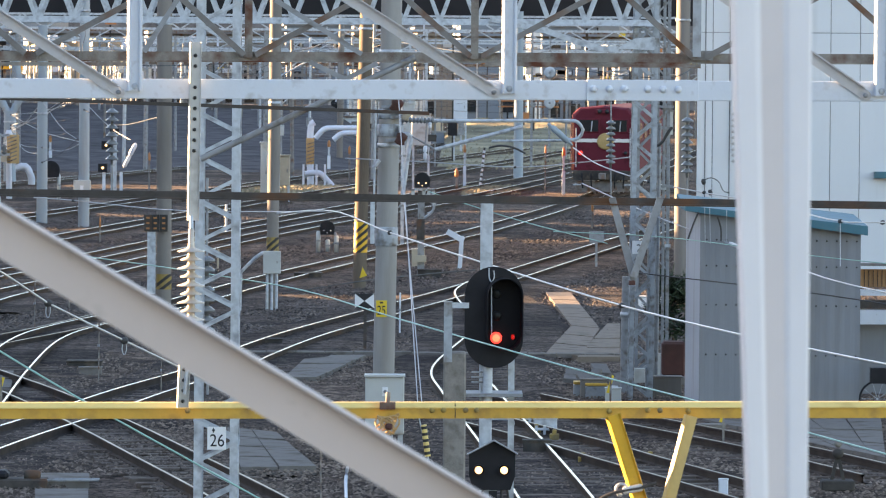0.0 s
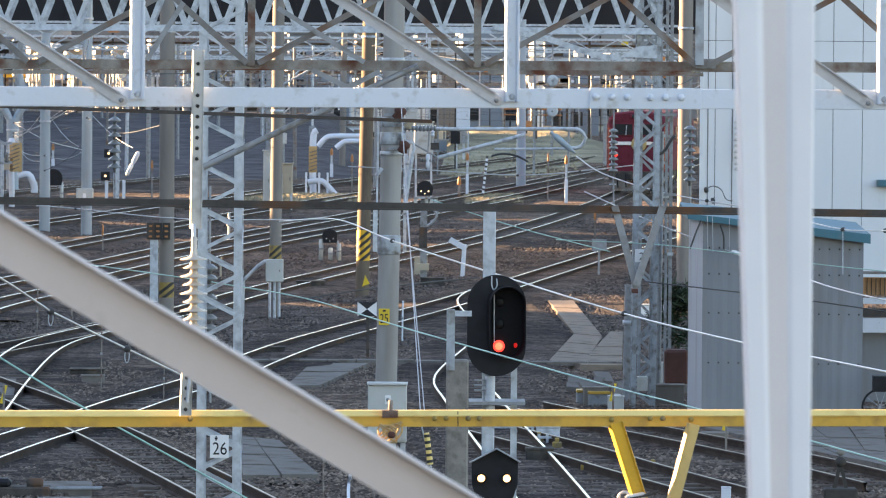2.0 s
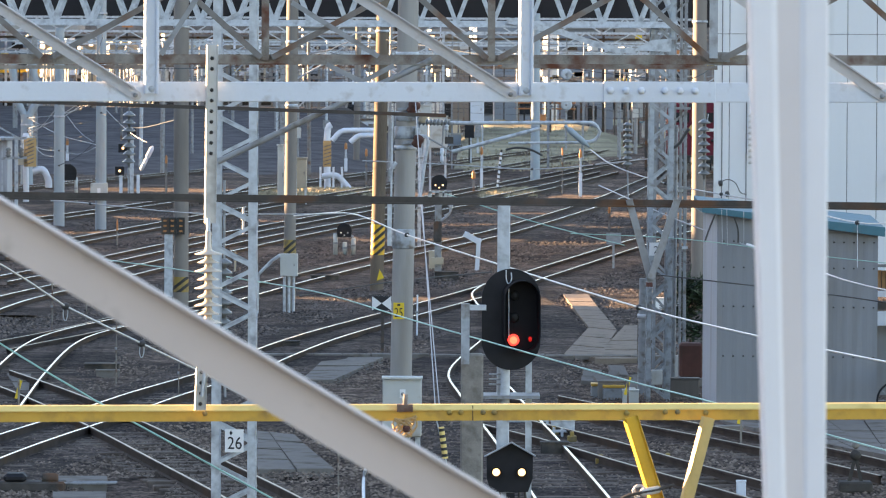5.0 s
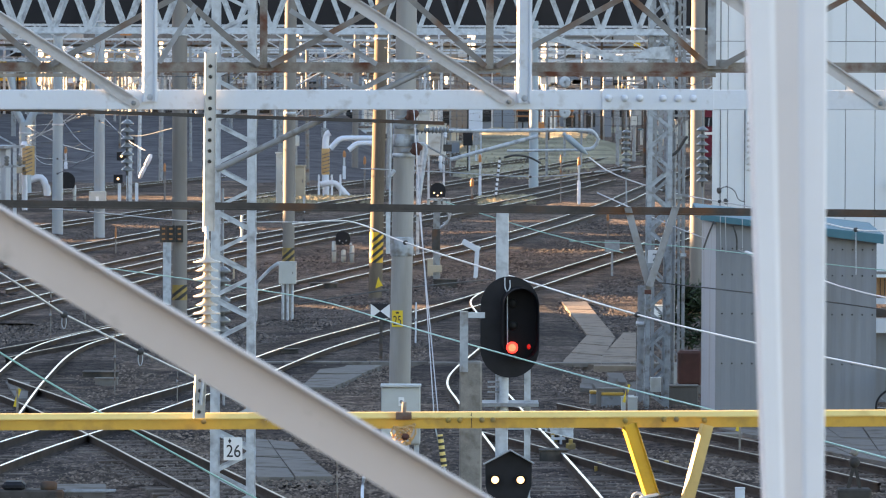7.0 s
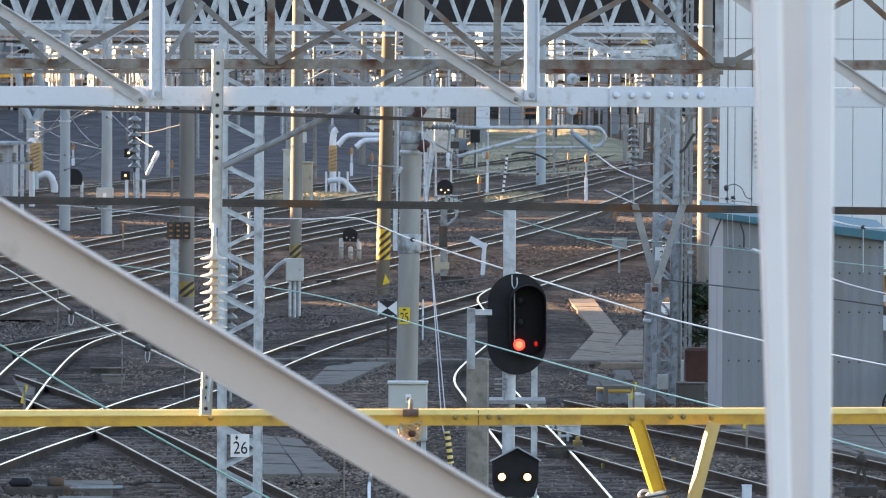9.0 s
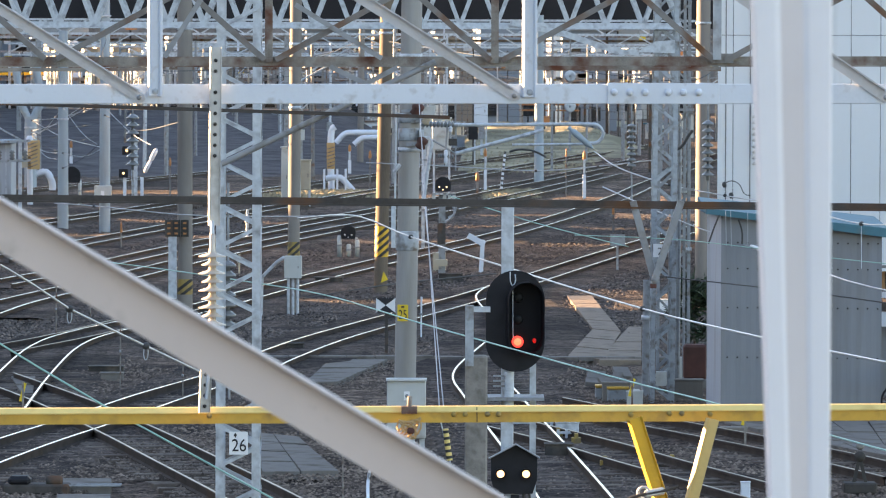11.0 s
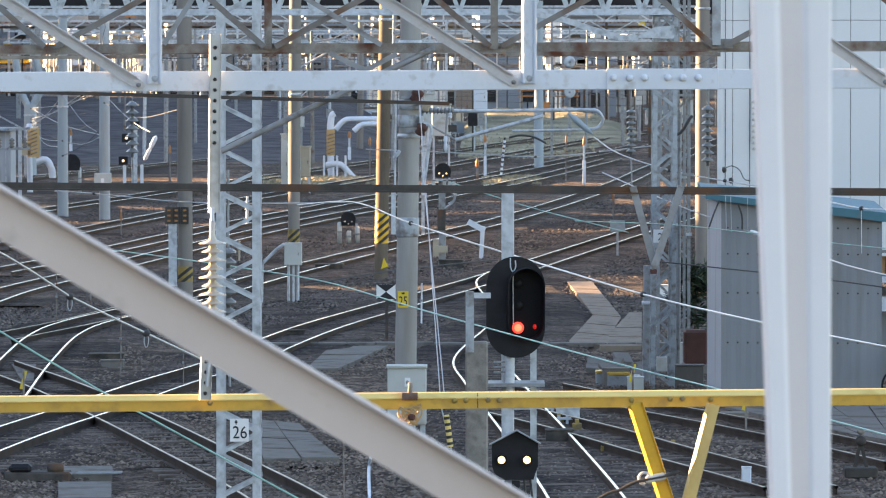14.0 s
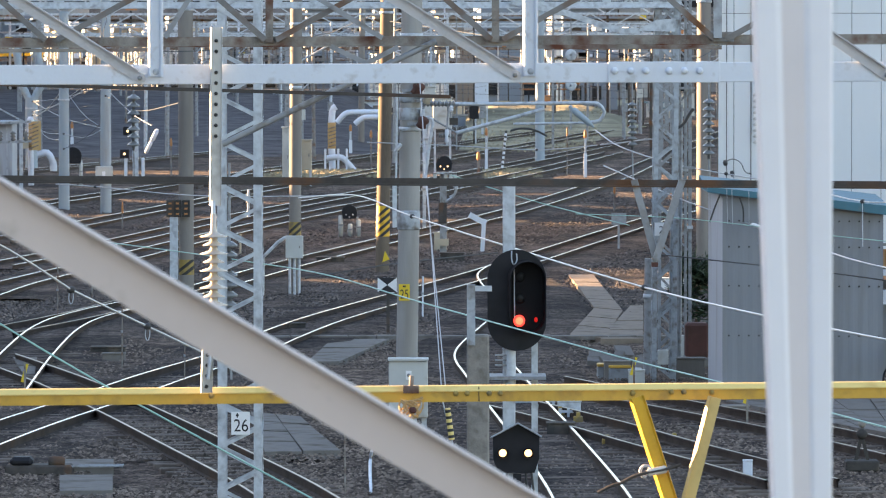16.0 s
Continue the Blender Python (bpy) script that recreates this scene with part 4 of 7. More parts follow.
def pole_box():
    th = thing("meter_box", "small grey box strapped to a steel pole", "box")
    Shape().box((-13.611, 190.68, 1.458), (0.636, 0.3, 0.594)).done("housing", cabinet, th, bevel=0.02)
    Shape().box((-13.611, 190.52, 1.458), (0.12, 0.01, 0.2)).done("sticker", sign_white, th)
    th = thing("warning_box", "dark sheet boxes with yellow bars on a pole", "box")
    for px, c in ((-7.332, dark_bar), (-7.149, stripe_black), (-6.939, stripe_black)):
        b = Shape().box((px, 125.72, 2.282), (0.19, 0.12, 0.42)).done("housing", c, th)
        for k in (-0.13, 0.0, 0.13):
            Shape().box((px, 125.64, 2.282 + k), (0.08, 0.01, 0.045)).done("yellow_bar", orange_mat, b)
    Shape().box((-7.245, 125.74, 1.369), (0.2, 0.1, 1.7)).done("strip", galv, th)


pole_box()


# ---- the main signal and its post ----
def main_signal():
    Y = 60.0
    th = thing("signal_post", "grey steel signal post with a maintenance platform", "post")
    s = Shape()
    px = 0.519
    s.box((px, Y + 0.25, 4.73 / 2), (0.15, 0.15, 4.73))
    s.done("post", galv, th, bevel=0.01)
    Shape().box((0.622, Y + 0.3, 2.416), (0.67, 0.6, 0.04)).done("platform", galv_dark, th)
    Shape().box((0.828, Y + 0.5, (3.089 + 0.0) / 2), (0.075, 0.075, 3.089)).done("rear_post", galv, th)
    for k in range(3):
        Shape().box((px - 0.1, Y + 0.1, 2.685 - 0.06 * k), (0.14, 0.05, 0.02)).done("bracket", galv_dark, th)
    Shape().tube([(px + 0.02, Y + 0.12, 2.738), (px + 0.02, Y + 0.12, 2.214)], 0.06, 12).done("cable_tube", galv, th)
    sg = thing("colour_light_signal", "black oval railway signal head showing a red light", "signal")
    cx, cz = 0.609, 3.343
    w, h = 0.696, 1.205
    Shape().plate(oval(cx, cz, w, h, 16), Y, 0.03).done("backplate", black, sg)
    Shape().plate([(a + 0.0, b) for a, b in oval(cx, cz, w * 0.9, h * 0.94, 16)], Y + 0.03, 0.14).done("housing", black, sg)
    # the tall hood: a raised oval wall open towards the viewer, turned a little
    hx, hz = 0.743, 3.384
    outer, inner = oval(hx, hz, 0.425, 0.865, 14), oval(hx, hz, 0.405, 0.845, 14)
    n = len(outer)
    pts = [(x, Y - 0.26, z) for x, z in outer] + [(x, Y - 0.26, z) for x, z in inner] + [(x - 0.03, Y + 0.002, z) for x, z in outer] + [(x - 0.03, Y - 0.004, z) for x, z in inner]
    f = []
    for i in range(n):
        j = (i + 1) % n
        f += [(i, j, n + j, n + i), (n + i, n + j, 3 * n + j, 3 * n + i), (2 * n + j, 2 * n + i, i, j)]
    f.append(tuple(range(3 * n, 4 * n)))
    Shape().add(pts, f).done("hood", hood_black, sg)
    lens = 0.638, Y - 0.03, 3.101
    Shape().lathe([(0.070, 0), (0.066, 0.02), (0.045, 0.036), (0.001, 0.042)], lens, (0, -1, 0), 24).done("red_lens", red_glow, sg, "lit red lens")
    Shape().lathe([(0.045, 0), (0.028, 0.012), (0.001, 0.016)], (lens[0], lens[1] - 0.036, lens[2]), (0, -1, 0), 20).done("lens_core", red_core, sg, "hot orange-red core of the lit lens")
    for k in (1, 2):
        l2 = (lens[0] + 0.005, Y - 0.006, lens[2] + 0.26 * k)
        Shape().lathe([(0.06, 0), (0.05, 0.01), (0.001, 0.014)], l2, (0, -1, 0), 20).done("unlit_lens", lens_dark, sg, "dark unlit lens")
    # Small glowing disc stands in for the lens's red reflection in the hood.
    Shape().lathe([(0.03, 0), (0.03, 0.01)], (0.839, Y - 0.1, 3.116), (-0.8, -0.6, 0), 12).done("hood_reflection", red_dim, sg, "faint red lens light on the hood wall, as a glowing disc")
    Shape().tube([(0.578, Y - 0.03, 3.765), (0.582, Y - 0.03, 3.141)], 0.008, 6).done("cord", galv, sg)
    Shape().tube(spline([(0.548, Y - 0.03, 3.93), (0.55, Y - 0.03, 3.82), (0.578, Y - 0.03, 3.765), (0.61, Y - 0.03, 3.82), (0.606, Y - 0.03, 3.9)], 0.02), 0.008, 6).done("lifting_ring", galv, sg)
    dw = thing("shunting_signal", "black house-shaped shunting signal with two lit warm lamps", "signal")
    a = [(0.325, 1.728), (0.613, 1.885), (0.876, 1.746), (0.872, 1.463), (0.819, 1.301), (0.382, 1.298), (0.328, 1.459)]
    Shape().plate(a, Y - 0.12, 0.12).done("housing", black, dw)
    Shape().bar((0.299, Y - 0.15, 1.721), (0.62, Y - 0.15, 1.892), 0.12, 0.012).bar((0.62, Y - 0.15, 1.892), (0.903, Y - 0.15, 1.732), 0.12, 0.012).done("roof_visor", galv_dark, dw)
    for px in (0.441, 0.743):
        c = Vector((px, Y - 0.12, 1.535))
        Shape().lathe([(0.046, 0), (0.044, 0.012), (0.028, 0.022), (0.001, 0.026)], c, (0, -1, 0), 20).done("lamp_lens", warm_glow, dw, "glowing warm white lamp")
        Shape().lathe([(0.07, 0), (0.07, 0.05), (0.063, 0.05), (0.063, 0.0)], c, (0, -1, 0), 20).done("lamp_rim", black, dw)
    Shape().box((0.611, Y - 0.05, 1.286 / 2), (0.1, 0.1, 1.286)).done("stem", black, dw)
    for dx in (-0.12, 0.1, 0.17):
        Shape().tube([(0.611 + dx, Y - 0.06, 1.313), (0.611 + dx * 1.2, Y - 0.05, 1.313 - 0.3), (0.611 + dx * 0.8, Y - 0.02, 0)], 0.014, 6).done("cable", wire_dark, dw)
    cp = thing("concrete_post", "weathered square concrete post with a steel angle on top", "post")
    Shape().box((0.141, 57, 3.11 / 2), (0.254, 0.25, 3.11)).done("post", post_concrete, cp, bevel=0.02)
    Shape().box((0.063, 56.9, (3.677 + 2.995) / 2), (0.095, 0.09, 3.677 - 2.995)).done("angle", galv_mid, cp)
    Shape().box((0.183, 56.9, 3.633), (0.229, 0.06, 0.06)).done("arm", galv, cp)


main_signal()


def signs():
    th = thing("bow_tie_sign", "white square sign with a black bow-tie on a dark stake", "sign")
    c = Vector((-1.731, 112, 1.037))
    w, h = 0.425 / 2, 0.325 / 2
    p = Shape().box(c, (2 * w, 0.012, 2 * h)).done("board", sign_white, th)
    Shape().plate([(c.x - w, c.z + h), (c.x + w, c.z + h), (c.x, c.z)], c.y - 0.011, 0.004).done("black_triangle", ink, p)
    Shape().plate([(c.x - w, c.z - h), (c.x, c.z), (c.x + w, c.z - h)], c.y - 0.011, 0.004).done("black_triangle", ink, p)
    Shape().box((-1.715, c.y + 0.05, (c.z - h) / 2), (0.07, 0.06, c.z + h)).done("stake", dark_bar, th)
    th = thing("hook_marker", "white cranked steel marker post", "marker")
    Shape().bar((0.515, 155, -0.05), (0.575, 155, 0.99), 0.13, 0.13).bar((0.63, 155, 0.85), (0.12, 155, 1.13), 0.12, 0.17).done("post", white_paint, th)


signs()


def dwarf(px, y, z, s, feet, label, lamp, group="dwarf signals"):
    """A small ground signal: a round black head with two lamps over pale feet."""
    th = thing("dwarf_signal", label, "signal", group)
    prof = [(px + s * math.cos(a), z + s * math.sin(a)) for a in [math.pi * i / 10 for i in range(11)]] + [(px - s * 0.9, z - s * 0.85), (px + s * 0.9, z - s * 0.85)]
    hd = Shape().plate(prof, y, 0.2).done("housing", black, th)
    for dx in (-0.45, 0.45):
        Shape().lathe([(0.024, 0), (0.001, 0.012)], (px + dx * s, y - 0.001, z - 0.3 * s), (0, -1, 0), 12).done("lamp_lens", lamp, hd)
    Shape().lathe([(0.02, 0), (0.001, 0.01)], (px, y - 0.001, z - 0.62 * s), (0, -1, 0), 12).done("lamp_lens", lamp, hd)
    for dx, top in feet:
        f = Shape().lathe([(0.075, 0), (0.075, top - 0.03), (0.05, top)], (px + dx, y + 0.1, 0), n=12).done("foot", cabinet, th, "pale tube foot")
        Shape().box((px + dx, y + 0.02, top * 0.55), (0.17, 0.03, 0.06)).done("strap", galv_dark, f)
    if feet:
        Shape().bar((px + feet[0][0], y + 0.14, z - s * 0.75), (px + feet[-1][0], y + 0.14, z - s * 0.75), 0.06, 0.07).done("crossbar", galv, th)
    return th


dwarf(-3.825, 167.0, 0.80, 0.25, ((-0.29, 0.70), (0.02, 0.42), (0.30, 0.56)), "small black ground signal on three pale tube feet", sign_white)
D2 = dwarf(-0.63, 150.0, 2.80, 0.24, (), "black ground signal raised on a grey post with a platform", warm_glow)
Shape().box((-0.655, 150.12, 1.2), (0.2, 0.16, 2.6)).done("stem", galv_dark, D2)
Shape().box((-0.67, 150.02, 1.35), (0.24, 0.1, 0.62)).done("stem_cover", dark_bar, D2)
Shape().box((-0.671, 150.0, 0.483), (0.36, 0.14, 0.2)).done("tan_box", tan_cab, D2, "small tan box on the stem")
Shape().box((-0.60, 150.0, 2.53), (0.7, 0.4, 0.05)).done("platform", galv, D2)
for dx in (-0.3, 0.02, 0.17, 0.3):
    Shape().box((-0.60 + dx, 149.85, 2.45), (0.10, 0.1, 0.20)).done("bracket", cabinet, D2)
Shape().tube(spline([(-0.34, 149.9, 2.4), (-0.24, 149.9, 2.15), (-0.32, 149.9, 1.92), (-0.52, 149.9, 1.82)], 0.05), 0.022, 6).done("hose", wire_grey, D2)
dwarf(-17.685, 228.0, 1.304, 0.4, ((-0.36, 1.1), (0.36, 1.1)), "black ground signal on pale feet beside white pipes", lens_dark)


def white_pipes():
    th = thing("air_pipe", "white painted bent pipework with a striped guard", "pipe")
    Shape().tube(spline([(-6.681, 255, -0.331), (-6.716, 255, 0.808), (-6.726, 255, 2.515), (-6.644, 255, 3.084), (-6.474, 255, 3.199)], 0.15), 0.17, 12).done("riser", white_paint, th)
    Shape().tube(spline([(-6.943, 254, 0.601), (-6.32, 254, 0.662), (-6.035, 254, 0.494), (-5.522, 254, -0.07), (-5.236, 254, -0.436)], 0.15), 0.15, 12).done("bend", white_paint, th)
    Shape().tube(spline([(-6.647, 262, 2.264), (-6.24, 262, 2.705), (-5.861, 262, 2.795), (-4.253, 262, 2.807)], 0.2), 0.14, 10).done("upper_pipe", white_paint, th)
    Shape().tube(spline([(-5.689, 261, 2.199), (-5.341, 261, 2.492), (-5.05, 261, 2.553), (-4.089, 261, 2.559)], 0.2), 0.14, 10).done("upper_pipe", white_paint, th)
    Shape().box((-6.669, 253, 1.755), (0.40, 0.3, 1.3)).done("guard_sleeve", guard_paint, th, "orange and brown hatched guard")
    for k in range(6):
        Shape().bar(Vector((-6.829, 252.8, 1.193)) + Vector((0, 0, 0.18 * k)), Vector((-6.463, 252.8, 1.309)) + Vector((0, 0, 0.18 * k)), 0.04, 0.05).done("hatch", rusty, th)
    for px in (-6.999, -6.349, -5.924):
        Shape().box((px, 253, 0.55), (0.1, 0.1, 1.1)).done("support", white_paint, th)
    th = thing("air_pipe", "white painted pipe and orange sleeve by the tracks", "pipe")
    Shape().tube(spline([(-19.734, 230, -0.178), (-19.738, 230, 1.004), (-19.767, 230, 1.902), (-19.745, 230, 2.8)], 0.15), 0.13, 10).done("riser", white_paint, th)
    gs = Shape().box((-19.479, 229, 2.2), (0.42, 0.42, 1.3), Matrix.Rotation(0.5, 3, "Z")).done("guard_sleeve", guard_paint, th, "orange hatched guard")
    for k in range(7):
        Shape().bar((-19.70, 228.72, 1.62 + 0.17 * k), (-19.28, 228.72, 1.78 + 0.17 * k), 0.03, 0.05).done("hatch", rusty, gs)
    Shape().box((-19.87, 228.9, 1.9), (0.26, 0.25, 0.55)).done("side_box", tan_cab, th)
    Shape().lathe([(0.16, 0), (0.17, 0.3), (0.10, 0.45)], (-19.72, 229.6, 2.6), n=12).done("pipe_cap", white_paint, th)
    Shape().tube(spline([(-19.347, 229, 1.336), (-18.913, 229, 1.416), (-18.655, 229, 0.983), (-18.628, 229, 0.523)], 0.15), 0.16, 10).done("bend", white_paint, th)


white_pipes()


def marker_stake(x, y, h, cap, thick=0.09):
    """A thin white stake with a coloured head."""
    th = thing("marker_stake", "thin stake with a yellow-orange head in the ballast", "marker", "marker stakes")
    thick *= 0.6
    Shape().box((x, y, h * 0.45), (thick, thick, h * 0.9)).done("stake", old_steel if cap < 1 else galv, th)
    if cap > 1:
        Shape().box((x, y, h * 0.27), (thick * 1.5, thick * 1.5, h * 0.5)).done("sleeve", white_paint, th, "white reflective sleeve")
    Shape().lathe([(thick * 0.5, 0), (thick * 0.8, 0.08), (thick * 0.7, 0.3), (thick * 0.3, 0.42)], (x, y, h * 0.84), n=8).done("head", orange_mat, th)


marker_stake(1.052, 253.058, 2.05, 2, 0.16)
marker_stake(0.635, 244.324, 0.85, 0, 0.2)
marker_stake(4.94, 245.47, 2.2, 0)
marker_stake(5.678, 239.545, 2.2, 2, 0.17)
marker_stake(-14.093, 242.465, 1.7, 0, 0.13)
marker_stake(-4.723, 253.703, 1.9, 0, 0.15)
marker_stake(-23.48, 302.264, 1.5, 2, 0.2)
marker_stake(5.665, 192.383, 0.75, 0, 0.1)
marker_stake(-6.619, 292.164, 1.5, 2, 0.2)
marker_stake(-11.809, 174.199, 0.6, 0, 0.08)
marker_stake(-1.719, 158.994, 1.0, 0, 0.08)


def cabinets():
    for px, y, z0, z1, w, mat, lab in ((-7.106, 225.0, 0.75, 2.05, 0.552, tan_cab, "beige steel relay cabinet on a stand"),
                                       (-8.011, 226.0, 0.0, 2.6, 0.301, cabinet, "narrow grey relay cabinet"),
                                       (-1.104, 246.0, 2.2, 3.7, 0.93, cabinet, "grey steel relay cabinet on a stand"),
                                       (-1.882, 272.0, 2.4, 4.0, 0.603, cabinet, "grey steel relay cabinet on a stand"),
                                       (-3.204, 305.0, 2.2, 4.3, 1.205, cabinet, "grey steel transformer cabinet"),
                                       (-4.71, 312.0, 2.4, 4.1, 0.87, cabinet, "grey steel transformer cabinet"),
                                       (1.011, 318.0, 2.6, 4.2, 0.899, white_paint, "white steel tank cabinet on legs")):
        th = thing("relay_cabinet", lab, "cabinet", "relay cabinets")
        b = Shape().box((px, y, (z0 + z1) / 2), (w, 0.5, z1 - z0)).done("housing", mat, th, bevel=0.03)
        Shape().box((px, y - 0.02, z1 + 0.03), (w + 0.08, 0.6, 0.06)).done("roof", mat, th)
        Shape().box((px + w * 0.3, y - 0.26, (z0 + z1) / 2), (0.04, 0.03, 0.16)).done("handle", old_steel, b)
        if z0 > 0.1:
            for dx in (-0.4, 0.4):
                Shape().box((px + dx * w, y, z0 / 2), (0.1, 0.1, z0)).done("leg", galv, th)
    th = thing("terminal_box", "white steel terminal box in front of a concrete pole", "cabinet")
    px, zt = -0.906, 1.381
    zb = 0.467
    b = Shape().box((px, 80, (zt + zb) / 2), (0.616, 0.35, zt - zb)).done("housing", cabinet, th, bevel=0.015)
    Shape().box((px, 79.98, zt + 0.015), (0.643, 0.42, 0.03)).done("lid", cabinet, th)
    Shape().box((-0.897, 79.82, 1.148), (0.09, 0.012, 0.14)).done("dial", sign_white, b, "small pale dial")
    Shape().lathe([(0.028, 0), (0.028, 0.02)], (-0.897, 79.815, 1.148), (0, -1, 0), 14).done("lock", galv_dark, b)
    for dx in (-0.25, 0.25):
        Shape().box((px + dx, 80, zb / 2), (0.08, 0.08, zb)).done("leg", galv, th)


cabinets()


def guy_wires():
    th = thing("guy_wire", "twin thin steel guy wires with a striped sleeve", "wire")
    for a, b in (((-0.75, 82, 5.984), (-0.357, 78, 0.863)), ((-0.686, 82, 4.612), (-0.287, 78, 0.864))):
        Shape().tube([a, b], 0.009, 5).done("strand", wire_grey, th)
    Shape().tube([(-0.357, 78, 0.881), (-0.204, 78, 0.235), (-0.167, 78, -0.097)], 0.012, 5).done("strand", wire_grey, th)
    A, B = Vector((-0.278, 78, 0.759)), Vector((-0.213, 78, 0.27))
    sl = Shape().tube([A, B], 0.045, 12).done("sleeve", yellow_pale, th, "pale yellow and black striped sleeve")
    for k in range(5):
        Shape().tube([A + (B - A) * (0.05 + 0.2 * k), A + (B - A) * (0.14 + 0.2 * k)], 0.047, 12).done("black_band", stripe_black, sl)


guy_wires()


# ---- buildings beside the tracks ----
def mast_cluster():
    th = thing("lattice_mast", "slim grey lattice mast beside the hall", "mast", "lattice masts")
    lattice(th, 4.837, 112.0, -0.05, 8.2, 0.3, 0.3, galv_dark, leg=0.06, pitch=0.3, lean=0.002, lace=0.035)
    th = thing("lattice_mast", "dull grey lattice mast close behind another", "mast", "lattice masts")
    lattice(th, 4.022, 101.0, -0.05, 8.6, 0.36, 0.34, galv_dark, leg=0.055, pitch=0.36, lean=0.002, lace=0.045)
    for px, w, zt in ((4.282, 0.075, 6.0), (4.417, 0.055, 8.0), (4.507, 0.065, 5.6)):
        th = thing("riser_post", "slim grey steel post beside the lattice mast", "post", "riser posts")
        Shape().box((px, 101.6, zt / 2), (w, 0.09, zt + 0.2)).done("stem", galv_dark, th, bevel=0.006)
        Shape().box((px, 101.53, zt * 0.48), (w + 0.05, 0.05, 0.06)).done("strap", galv, th)
    th = thing("mast_arm", "short grey steel arms joining masts and posts", "bracket")
    for za in (5.48, 5.05, 3.883):
        Shape().bar((4.196, 101.5, za), (4.603, 101.5, za), 0.05, 0.05).done("arm", galv_dark, th)
    th = thing("conduit_post", "grey steel tube post with a clamp", "post")
    Shape().tube([(3.546, 98, -0.1), (3.573, 98, 2.214)], 0.10, 12).done("tube", galv_dark, th)
    Shape().lathe([(0.13, 0), (0.13, 0.08)], (3.567, 98, 1.447), n=12).done("collar", galv, th)
    th = thing("cable_riser", "bundle of grey cable conduits up a mast", "conduit")
    for px, zt in ((4.03, 6.6), (4.117, 5.2), (3.933, 3.1)):
        Shape().tube([(px, 97.2, -0.1), (px + 0.03, 97.2, zt)], 0.032, 8).done("conduit", galv_dark, th)
    Shape().box((3.739, 95.75, 0.44), (0.2, 0.14, 0.28)).done("switch_box", cabinet, th, "small pale switch box", bevel=0.01)
    Shape().tube(spline([(4.056, 97, 4.752), (4.185, 97, 4.839), (4.292, 97, 5.024), (4.377, 97, 5.133)], 0.1), 0.03, 6).done("jumper", wire_dark, th)
    th = thing("hall_bracket", "teal bracket sign on the hall wall", "sign")
    Shape().box((13.751, 154.7, 2.958), (1.2, 0.5, 0.2)).done("board", teal, th)


mast_cluster()


